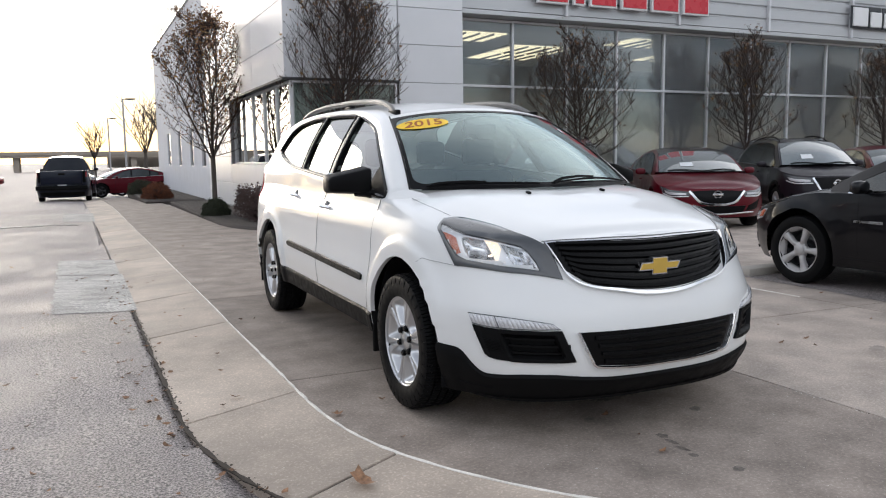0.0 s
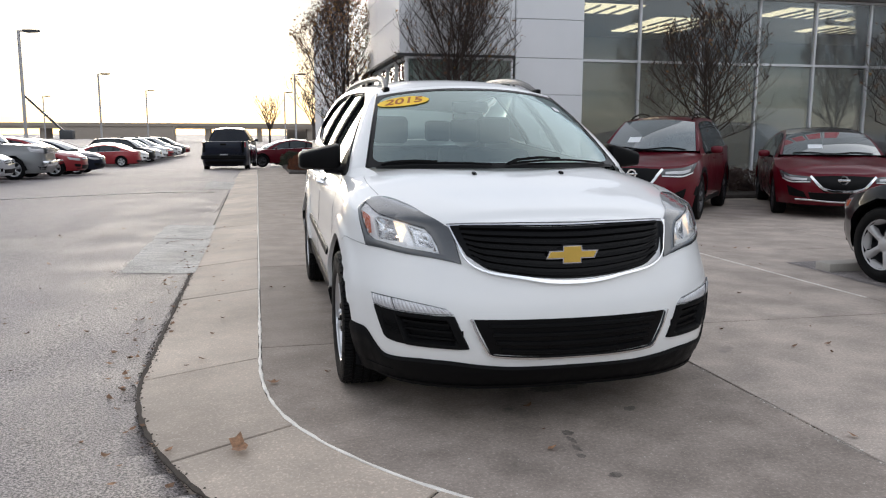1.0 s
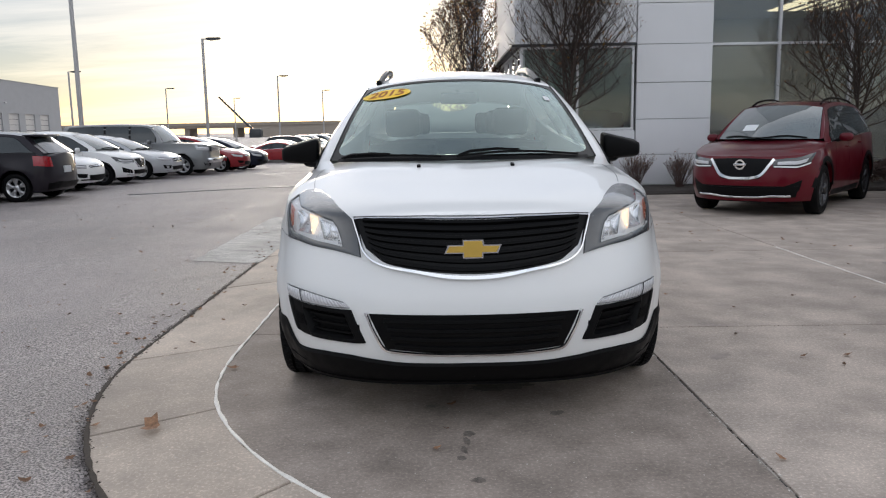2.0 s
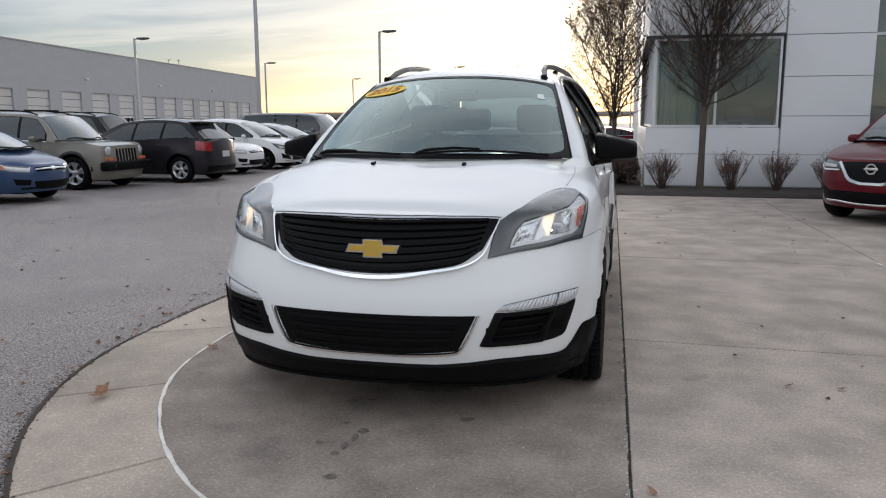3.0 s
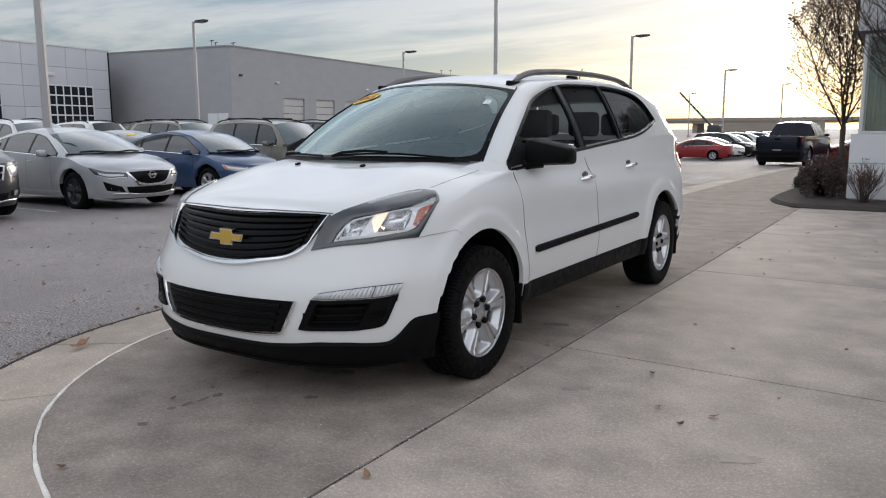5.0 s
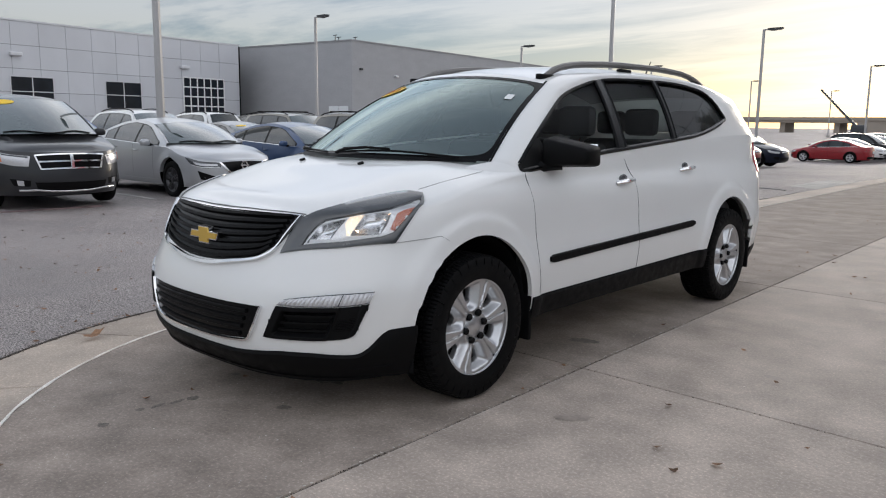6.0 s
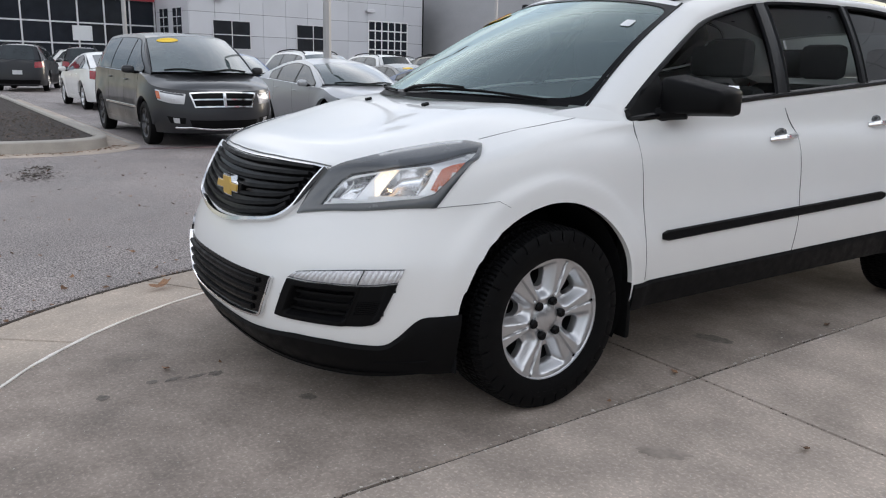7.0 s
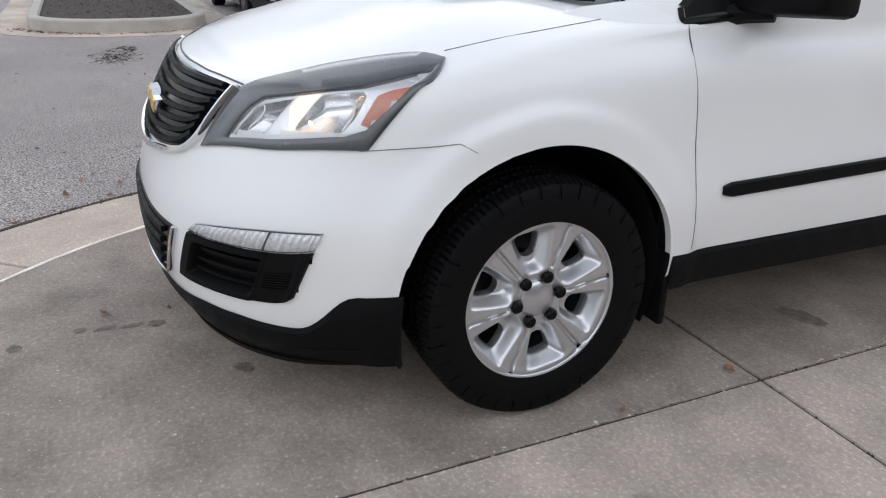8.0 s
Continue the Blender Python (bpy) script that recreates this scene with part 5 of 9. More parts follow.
            for k in range(nq + 1):
                q = (-1 + 2 * k / nq) * q1
                hi = Vector((s.gx(y1, s.top(y1)) * q, y1 + 0.06 * (1 - q * q), s.top(y1) + P["crown"] * (1 - abs(q) ** 2.4)))
                lo = Vector((s.xb(yb) * 0.94 * q, yb + 0.05 * (1 - q * q), zb))
                row.append(lo.lerp(hi, t) + Vector((0, off, off)))
            rows.append(row)
        vs = grid(bm, rows)
        if hole:
            dead = [v for i, row in enumerate(vs) for k, v in enumerate(row) if hole[1] < i / nt < hole[2] and abs(-1 + 2 * k / nq) < hole[0]]
            bmesh.ops.delete(bm, geom=dead, context="VERTS")
        bmesh.ops.recalc_face_normals(bm, faces=bm.faces)
        return bm

    def pane_edges(s, y):
        """The height span of the side glass at y."""
        P = s.P
        lo = s.T(y) + P.get("sill_up", 0.02)
        hi = s.top(y) - P.get("head", 0.055)
        a, b = P["a_line"], P["d_line"]
        hi = min(hi, curve(a)(y), curve(b)(y))
        return lo, hi

    def side_cols(s, y0, y1, n):
        return [y0 + (y1 - y0) * k / n for k in range(n + 1)]

    def pane(s, y0, y1, off=0.0, grow=0.0, n=16, nz=5, side=1):
        bm = bmesh.new()
        sl = s.P.get("slant", 0.15)
        rows = []
        for yc in s.side_cols(y0 - grow, y1 + grow, n):
            lo, hi = s.pane_edges(yc)
            lo, hi = lo - grow, hi + grow
            hi = max(hi, lo + 0.004)
            row = []
            for k in range(nz + 1):
                z = lo + (hi - lo) * k / nz
                y = yc + sl * (z - s.T(yc)) * smooth((yc - s.P["a_line"][0][0]) / 0.5)
                row.append((side * (s.gx(y, z) + off), y, z))
            rows.append(row)
        grid(bm, rows)
        bmesh.ops.recalc_face_normals(bm, faces=bm.faces)
        return bm

    def side_panel(s, holes, side=1, n=80):
        """The painted frame of the cabin's side, open where the glass sits."""
        P = s.P
        bm = bmesh.new()
        sl = P.get("slant", 0.15)
        yA, yD = P["screen_foot"][0] + P["foot_bow"], P["rear_foot"][0]
        ycols = sorted({round(v, 4) for v in s.side_cols(yA, yD, n)} | {round(v, 4) for h in holes for v in h})
        y0, z0 = P["roof"][0][0], s.top(P["roof"][0][0])
        y1, z1 = P["roof"][-1][0], s.top(P["roof"][-1][0])

        def outer(y):
            if y < y0:
                return s.screen_pt(1.0, (y - yA) / max(1e-6, y0 - yA)).z
            if y > y1:
                return z1 + (P["rear_foot"][1] - z1) * (y - y1) / (yD - y1)
            return s.top(y)

        def place(yc, z):
            y = yc + sl * (z - s.T(yc)) * smooth((yc - P["a_line"][0][0]) / 0.5) * (1 - smooth((z - (s.top(min(max(yc, y0), y1)) - 0.09)) / 0.09)) * smooth((yD - yc) / 0.4)
            return Vector((side * s.gx(y, z), y, z))

        def column(yc, za, zb, n2):
            return [place(yc, za + (zb - za) * k / n2) for k in range(n2 + 1)]

        for a, b in zip(ycols, ycols[1:]):
            mid = (a + b) / 2
            hole = any(h[0] < mid < h[1] for h in holes)
            la, ha = s.pane_edges(a); lb, hb = s.pane_edges(b)
            lo_a, lo_b = s.T(a) - 0.03, s.T(b) - 0.03
            oa, ob = outer(a), outer(b)
            ha, hb = min(max(ha, la), max(oa, la)), min(max(hb, lb), max(ob, lb))
            if hole:
                grid(bm, [column(a, lo_a, la, 2), column(b, lo_b, lb, 2)])
                grid(bm, [column(a, ha, max(oa, ha), 4), column(b, hb, max(ob, hb), 4)])
            else:
                grid(bm, [column(a, lo_a, la, 2) + column(a, la, max(ha, la), 6)[1:] + column(a, max(ha, la), max(oa, ha), 4)[1:],
                          column(b, lo_b, lb, 2) + column(b, lb, max(hb, lb), 6)[1:] + column(b, max(hb, lb), max(ob, hb), 4)[1:]])
        tidy(bm, 0.0006)
        bmesh.ops.dissolve_degenerate(bm, dist=0.0005, edges=bm.edges)
        bmesh.ops.recalc_face_normals(bm, faces=bm.faces)
        return bm


def tyre_bm(R, rim_r, w, steps, blocks):
    """A tyre about the x axis; with blocks, the tread's grooves are cut into the one sheet."""
    side = [(-w * 0.8, rim_r), (-w, rim_r + 0.03), (-w * 1.02, (R + rim_r) / 2)]
    if not blocks:
        return lathe(side + [(-w * 0.92, R - 0.015), (-w * 0.7, R), (w * 0.7, R), (w * 0.92, R - 0.015)] + [(-x, r) for x, r in side[::-1]], steps)
    n = blocks * 8
    ribs = ((-0.97, -0.60, 0.25), (-0.53, -0.20, 0.6), (-0.13, 0.13, 0.1), (0.20, 0.53, 0.5), (0.60, 0.97, 0.0))
    prof = [(x, r, None, 0) for x, r in side] + [(-w * 1.0, R - 0.050, None, 0)]
    for a, b, ph in ribs:
        for t in (a, a + 0.02, (a + b) / 2, b - 0.02, b):
            edge = t in (a, b)
            drop = 0.042 if abs(t) > 0.96 else 0.012 if abs(t) > 0.90 else 0.003 * t * t
            prof.append((w * t, R - drop - (0.011 if edge and abs(t) < 0.9 else 0.0), ph, 0.0 if edge and abs(t) < 0.9 else 0.010))
    prof += [(w * 1.0, R - 0.050, None, 0)] + [(-x, r, None, 0) for x, r in side[::-1][:-1]] + [(w * 0.93, rim_r + 0.006, None, 0), (w * 0.80, rim_r, None, 0)]
    bm = bmesh.new()
    rows = []
    for x, r, ph, cut in prof:
        row = []
        for k in range(n):
            rr = r
            if ph is not None:
                f = (k / 8 + ph + 0.35 * x / w) % 1.0
                if f < 0.14 or (abs(x / w) < 0.9 and 0.5 < f < 0.56):
                    rr -= cut
            a = 2 * math.pi * k / n
            row.append((x, rr * math.cos(a), rr * math.sin(a)))
        rows.append(row)
    grid(bm, rows, close=True)
    # raised shoulder blocks that run down onto the outer sidewall, long and short in turn
    m = 34
    for k in range(m):
        a0, half = 2 * math.pi * k / m, math.pi / m * 0.86
        line = [(w * 1.014, R - (0.064 if k % 2 else 0.054)), (w * 1.012, R - 0.044), (w * 0.996, R - 0.026), (w * 0.955, R - 0.013)]
        rows = []
        for j, (x, r) in enumerate(line):
            h = half * (0.62 if j == 0 else 1.0)
            rows.append([(x - 0.009, r - 0.004, a0 - h)] + [(x, r, a0 - h + 2 * h * i / 3) for i in range(4)] + [(x - 0.009, r - 0.004, a0 + h)])
        rows = [[(x - 0.009, r, a) for x, r, a in rows[0]]] + rows
        grid(bm, [[(x, r * math.cos(a), r * math.sin(a)) for x, r, a in row] for row in rows])
    bmesh.ops.recalc_face_normals(bm, faces=bm.faces)
    return bm


def wheel_meshes(R, rim_r, width, spokes, steps=60, blocks=0, twin=False, hole=0.55, lug=True):
    """Tyre, rim and fittings of one wheel about the x axis, its outer face towards +x."""
    w = width / 2
    tyre = tyre_bm(R, rim_r, w, steps, blocks)
    bm = bmesh.new()
    fine = 2 if blocks else 1
    nr, na = 20 * fine, spokes * (32 if spokes > 5 else 24) * fine
    half = math.pi / spokes
    r_in, r_out = (0.54, 0.83) if twin else (0.34, 0.86)
    w_in, grow = (0.082, 0.30) if twin else (0.5 * r_in * half, hole * half * 0.95)

    def gap(y, z, lo=r_in, hi=r_out, more=0.0):
        """Below zero inside the opening between two spokes; in rim radii."""
        r = math.hypot(y, z) / rim_r
        a = math.atan2(z, y) % (2 * half) - half
        u, v = r * math.cos(a), abs(r * math.sin(a))
        d = (lo - u, u - hi, (v - more - w_in - grow * (u - r_in)) / math.hypot(1, grow))
        k = 0.035
        m = max(d)
        return m + k * math.log(sum(math.exp((t - m) / k) for t in d)) - k * 0.3

    rows = []
    for i in range(nr + 1):
        r = 0.02 + (rim_r - 0.02) * i / nr
        row = []
        for k in range(na):
            a = 2 * math.pi * k / na
            y, z = r * math.cos(a), r * math.sin(a)
            ph = (k / na * spokes) % 1.0
            v = min(ph, 1 - ph) * 2 * half * r / rim_r
            if twin:
                x = w * 0.66 - 0.042 * smooth((0.03 - gap(y, z, 0.37, 0.91, 0.090)) / 0.13)
            else:
                x = w * 0.66 - 0.036 * smooth((0.07 - gap(y, z, r_in - 0.02, 0.93, 0.015)) / 0.15)
            x += 0.014 * smooth((r / rim_r - 0.25) / 0.2)
            if twin:
                x -= 0.010 * smooth((0.036 - v) / 0.022) * smooth((r / rim_r - 0.38) / 0.08)
            x += 0.004 * smooth((r / rim_r - 0.90) / 0.06)
            row.append((x, y, z))
        rows.append(row)
    vs = grid(bm, rows, close=True)
    bm.faces.new(vs[0])
    dead = [f for f in bm.faces if gap(*f.calc_center_median().yz) < 0]
    bmesh.ops.delete(bm, geom=dead, context="FACES")
    edge = [e for e in bm.edges if e.is_boundary and all(math.hypot(v.co.y, v.co.z) < rim_r * 0.95 for v in e.verts)]
    for v in {v for e in edge for v in e.verts}:
        for _ in range(3):
            y, z, h = v.co.y, v.co.z, 0.0005
            g = gap(y, z)
            gy, gz = (gap(y + h, z) - g) / h, (gap(y, z + h) - g) / h
            s = g / max(1e-6, gy * gy + gz * gz)
            v.co.y, v.co.z = y - s * gy, z - s * gz
    ext = bmesh.ops.extrude_edge_only(bm, edges=edge)
    for v in ext["geom"]:
        if isinstance(v, bmesh.types.BMVert):
            v.co.x -= 0.03
    lip = lathe([(w * 0.66 + 0.018, rim_r), (w * 0.90, rim_r + 0.003), (w * 0.92, rim_r + 0.009), (w * 0.82, rim_r + 0.012)], 48)
    me = bpy.data.meshes.new("tmp"); lip.to_mesh(me); lip.free(); bm.from_mesh(me); bpy.data.meshes.remove(me)
    tidy(bm, 0.0002)
    bmesh.ops.recalc_face_normals(bm, faces=bm.faces)
    inner = lathe([(w * 0.50, rim_r - 0.012), (-w * 0.8, rim_r - 0.02), (-w * 0.5, 0.10), (w * 0.05, 0.09), (w * 0.05, 0.0)], 36)
    nuts = None
    if lug:
        nuts = []
        for k in range(6):
            a = 2 * math.pi * k / 6
            nuts.append(bmesh.new())
            tube(nuts[-1], [(w * 0.58, 0.070 * math.cos(a), 0.070 * math.sin(a)), (w * 0.62 + 0.022, 0.070 * math.cos(a), 0.070 * math.sin(a)), (w * 0.62 + 0.028, 0.070 * math.cos(a), 0.070 * math.sin(a))], [0.0185, 0.0175, 0.012], sides=12)
    cap = lathe([(w * 0.60, 0.056), (w * 0.66 + 0.006, 0.055), (w * 0.66 + 0.012, 0.046), (w * 0.66 + 0.015, 0.0)], 24)
    return tyre, bm, inner, nuts, cap


def add_wheels(car, wb, track, R, rim_r, width, spokes, rim_mat, blocks=0, twin=False, hole=0.55, name="wheel", lug=True, steps=48):
    """Four wheels, each with tyre, rim, drum and cap; the meshes are shared."""
    made = None
    for y in (0.0, wb):
        for side in (1, -1):
            wm = pose(side * track, y, R, 37 * (1 + y) + (33 if side > 0 else -20), 0, 0 if side > 0 else 180)
            h = new(name); h.parent = car; h.matrix_basis = wm
            h.empty_display_size = 0.1
            if made is None:
                tyre, rim, inner, nuts, cap = wheel_meshes(R, rim_r, width, spokes, steps, blocks, twin, hole, lug)
                made = [part("tyre", tyre, M_TYRE, h), part("rim", rim, rim_mat, h, smooth_at=50), part("brake_drum", inner, M_DARKTRIM, h), part("hub_cap", cap, rim_mat, h)]
                for nut in nuts or ():
                    made.append(part("wheel_nut", nut, M_GLOSSBLACK, h))
            else:
                for o in made:
                    share(o, Matrix(), h)


def ellipsoid(bm, c, r, nu=14, nv=9, power=1.0):
    rows = []
    for i in range(nv + 1):
        b = -math.pi / 2 + math.pi * i / nv
        rows.append([(c[0] + r[0] * math.copysign(abs(math.cos(b) * math.cos(a)) ** power, math.cos(a)),
                      c[1] + r[1] * math.copysign(abs(math.cos(b) * math.sin(a)) ** power, math.sin(a)),
                      c[2] + r[2] * math.copysign(abs(math.sin(b)) ** power, math.sin(b))) for a in (2 * math.pi * k / nu for k in range(nu))])
    grid(bm, rows, close=True)
    return bm


def mirrored(bm):
    """The same mesh on the other side."""
    out = bm.copy()
    for v in out.verts:
        v.co.x = -v.co.x
    bmesh.ops.reverse_faces(out, faces=out.faces)
    return out


def both(name, bm, mat, parent, label="", smooth_at=35):
    other = mirrored(bm)
    return part(name, bm, mat, parent, label, smooth_at), part(name, other, mat, parent, label, smooth_at)


def relax(rows, passes=3):
    """Softens a net of points in place, keeping its corners."""
    ni, nk = len(rows), len(rows[0])
    for _ in range(passes):
        old = [[Vector(p) for p in r] for r in rows]
        for i in range(ni):
            for k in range(nk):
                if (i in (0, ni - 1)) and (k in (0, nk - 1)):
                    continue
                near = []
                if 0 < k < nk - 1:
                    near += [old[i][k - 1], old[i][k + 1]]
                if 0 < i < ni - 1 and not k in (0, nk - 1) or (ni > 2 and k in (0, nk - 1) and 0 < i < ni - 1):
                    near += [old[i - 1][k], old[i + 1][k]]
                if near:
                    rows[i][k] = old[i][k] * 0.5 + sum(near, Vector()) * (0.5 / len(near))


class Patch:
    """A smooth four-sided field on a body between two edge lines, with places (u, v) and a height off it."""

    def __init__(s, skin, a, b, nu=60, nv=24, out=(0, 0, 0), ends=((0, 0, 0), (0, 0, 0))):
        s.nu, s.nv = nu, nv
        fa, fb = smooth_line(a, nu), smooth_line(b, nu)
        s.rows, up = [], Vector()
        for i in range(nv + 1):
            arch = 4 * i / nv * (1 - i / nv)
            got = [skin.on(p.lerp(q, i / nv) + arch * (Vector(out) + Vector(ends[0]) * (1 - k / nu) ** 3 + Vector(ends[1]) * (k / nu) ** 3), 0.0) for k, (p, q) in enumerate(zip(fa, fb))]
            s.rows.append([g[0] for g in got])
            for g in got:
                up += g[1]
        relax(s.rows, 3)
        s.nrm = []
        for i in range(nv + 1):
            row = []
            for k in range(nu + 1):
                du = s.rows[i][min(k + 1, nu)] - s.rows[i][max(k - 1, 0)]
                dv = s.rows[min(i + 1, nv)][k] - s.rows[max(i - 1, 0)][k]
                n = du.cross(dv).normalized()
                row.append(n if n.dot(up) > 0 else -n)
            s.nrm.append(row)
        relax(s.nrm, 4)

    def at(s, u, v, off=0.0):
        x, y = min(max(u, 0), 1) * s.nu, min(max(v, 0), 1) * s.nv
        k, i = min(int(x), s.nu - 1), min(int(y), s.nv - 1)
        x, y = x - k, y - i

        def mix(net):
            return net[i][k].lerp(net[i][k + 1], x).lerp(net[i + 1][k].lerp(net[i + 1][k + 1], x), y)
        return mix(s.rows) + mix(s.nrm).normalized() * off

    def field(s, corners=((0, 0), (1, 0), (1, 1), (0, 1)), off=0.0, nu=24, nv=8, rim=0.0):
        """A sheet over the quad of (u, v) corners; off may be a function of the place in it."""
        c = [Vector((*p, 0)) for p in corners]
        rows = []
        for i in range(nv + 1):
            row = []
            for k in range(nu + 1):
                g = c[0].lerp(c[1], k / nu).lerp(c[3].lerp(c[2], k / nu), i / nv)
                o = off(g.x, g.y) if callable(off) else off
                row.append(s.at(g.x, g.y, o))
            rows.append(row)
        bm = bmesh.new()
        vs = grid(bm, rows)
        if rim:
            ext = bmesh.ops.extrude_edge_only(bm, edges=[e for e in bm.edges if e.is_boundary])
            mid = s.at(0.5, 0.5) - s.at(0.5, 0.5, rim)
            for v in ext["geom"]:
                if isinstance(v, bmesh.types.BMVert):
                    v.co += mid
        bmesh.ops.recalc_face_normals(bm, faces=bm.faces)
        return bm

    def sheet(s, lo, hi, off=0.0, nu=24, nv=8):
        """A sheet between two lines of (u, v) places; off may be a function of the place in it."""
        def along(line, t):
            i = min(int(t * (len(line) - 1)), len(line) - 2)
            return Vector((*line[i], 0)).lerp(Vector((*line[i + 1], 0)), t * (len(line) - 1) - i)
        bm = bmesh.new()
        rows = []
        for i in range(nv + 1):
            row = [along(lo, k / nu).lerp(along(hi, k / nu), i / nv) for k in range(nu + 1)]
            rows.append([s.at(g.x, g.y, off(g.x, g.y) if callable(off) else off) for g in row])
        grid(bm, rows)
        bmesh.ops.recalc_face_normals(bm, faces=bm.faces)
        return bm

    def ring(s, sides, steps, n=36):
        """The field from its outer edge inwards to four inner sides; steps are (share of the way, height off)."""
        outer = (((0, 0), (1, 0)), ((1, 0), (1, 1)), ((1, 1), (0, 1)), ((0, 1), (0, 0)))
        pairs = []
        for far, line in zip(outer, sides):
            for k in range(n):
                t = k / n
                i = min(int(t * (len(line) - 1)), len(line) - 2)
                pairs.append((Vector(far[0]).lerp(Vector(far[1]), t), Vector(line[i]).lerp(Vector(line[i + 1]), t * (len(line) - 1) - i)))
        bm = bmesh.new()
        grid(bm, [[s.at(*a.lerp(b, f), off) for a, b in pairs] for f, off in steps], close=True)
        bmesh.ops.recalc_face_normals(bm, faces=bm.faces)
        return bm

    def open_up(s, ob, u0=0.05, u1=0.95, v0=0.06, v1=0.94):
        """Cuts the field out of a body mesh, so that what lies in it can be sunk."""
        bm = bmesh.new()
        bm.from_mesh(ob.data)
        pts = [(s.rows[i][k], k / s.nu, i / s.nv) for i in range(0, s.nv + 1, 2) for k in range(0, s.nu + 1, 2)]
        mid = s.at(0.5, 0.5)
        dead = []
        for f in bm.faces:
            c = f.calc_center_median()
            if (c - mid).length < 0.6:
                d, u, v = min(((p - c).length, u, v) for p, u, v in pts)
                if d < 0.03 and u0 < u < u1 and v0 < v < v1:
                    dead.append(f)
        bmesh.ops.delete(bm, geom=dead, context="FACES")
        bm.to_mesh(ob.data)
        bm.free()


def smooth_line(pts, n):
    """n + 1 points along a soft curve through pts."""
    p = [Vector(q) for q in pts]
    d = [0.0]
    for a, b in zip(p, p[1:]):
        d.append(d[-1] + (b - a).length)
    fs = [curve([(t, q[i]) for t, q in zip(d, p)]) for i in range(3)]
    return [Vector([f(d[-1] * k / n) for f in fs]) for k in range(n + 1)]


class Skin:
    """Lays patches onto a finished body mesh."""

    def __init__(s, ob):
        bm = bmesh.new()
        bm.from_mesh(ob.data)
        s.tree = BVHTree.FromBMesh(bm)
        bm.free()

    def on(s, p, off=0.0):
        hit, n, _, _ = s.tree.find_nearest(Vector(p))
        if n.dot(Vector((hit.x, hit.y - 1.2, hit.z * 0.2))) < 0:
            n = -n
        return hit + n * off, n

    def loft(s, a, b, off, nu=20, nv=8, rim=0.012, bulge=0.0, u0=0.0, u1=1.0, v0=0.0, v1=1.0):
        """A patch between two edge lines a and b (lists of points), standing off the body, with sides back into it."""
        def along(line, t):
            lens = [0.0]
            for p, q in zip(line, line[1:]):
                lens.append(lens[-1] + (Vector(q) - Vector(p)).length)
            d = t * lens[-1]
            for i in range(len(line) - 1):
                if d <= lens[i + 1] + 1e-9:
                    k = (d - lens[i]) / max(1e-9, lens[i + 1] - lens[i])
                    return Vector(line[i]).lerp(Vector(line[i + 1]), k)
            return Vector(line[-1])
        rows, nrm = [], []
        for i in range(nv + 1):
            v = v0 + (v1 - v0) * i / nv
            row = []
            nr = []
            for k in range(nu + 1):
                u = u0 + (u1 - u0) * k / nu
                ed = math.sin(math.pi * min(1, max(0, i / nv))) * math.sin(math.pi * k / nu)
                q, n = s.on(along(a, u).lerp(along(b, u), v), off + bulge * ed ** 0.5)
                row.append(q); nr.append(n)
            rows.append(row); nrm.append(nr)
        relax(rows); relax(nrm)
        nrm = [[n.normalized() for n in r] for r in nrm]
        bm = bmesh.new()
        vs = grid(bm, rows)
        if rim:
            loop = [(0, k) for k in range(nu + 1)] + [(i, nu) for i in range(1, nv + 1)] + [(nv, k) for k in range(nu - 1, -1, -1)] + [(i, 0) for i in range(nv - 1, 0, -1)]
            under = [bm.verts.new(rows[i][k] - nrm[i][k] * (off + rim)) for i, k in loop]
            for j in range(len(loop)):
                a0, a1 = loop[j], loop[(j + 1) % len(loop)]
                try:
                    bm.faces.new((vs[a0[0]][a0[1]], vs[a1[0]][a1[1]], under[(j + 1) % len(loop)], under[j]))
                except ValueError:
                    pass
        bmesh.ops.recalc_face_normals(bm, faces=bm.faces)
        return bm

    def line(s, pts, width, height, n=None, off=0.0, ease=4):
        """A raised band over the body along points."""
        fine = []
        for p, q in zip(pts, pts[1:]):
            k = max(1, int((Vector(q) - Vector(p)).length / 0.03)) if n is None else n
            fine += [Vector(p).lerp(Vector(q), j / k) for j in range(k)]
        fine.append(Vector(pts[-1]))
        got = [s.on(p, off) for p in fine]
        at, nn = [[g[0] for g in got]], [[g[1] for g in got]]
        relax(at, ease); relax(nn, ease)
        got = list(zip(at[0], nn[0]))
        w = width
        if isinstance(width, (list, tuple)):
            w = [width[0] + (width[1] - width[0]) * j / (len(got) - 1) for j in range(len(got))]
        elif callable(width):
            w = [width(j / (len(got) - 1)) for j in range(len(got))]
        bm = strip(bmesh.new(), [g[0] for g in got], [g[1] for g in got], w, height)
        bmesh.ops.recalc_face_normals(bm, faces=bm.faces)
        return bm


def seat_bm(w, wide=True):
    bm = bmesh.new()
    box(bm, -w / 2, w / 2, -0.28, 0.24, 0.0, 0.16, bevel=0.05)
    return bm


def back_bm(w, h=0.62, lean=0.22):
    bm = bmesh.new()
    box(bm, -w / 2, w / 2, -0.06, 0.07, 0.0, h, bevel=0.05)
    for v in bm.verts:
        v.co.y += v.co.z * lean
    return bm

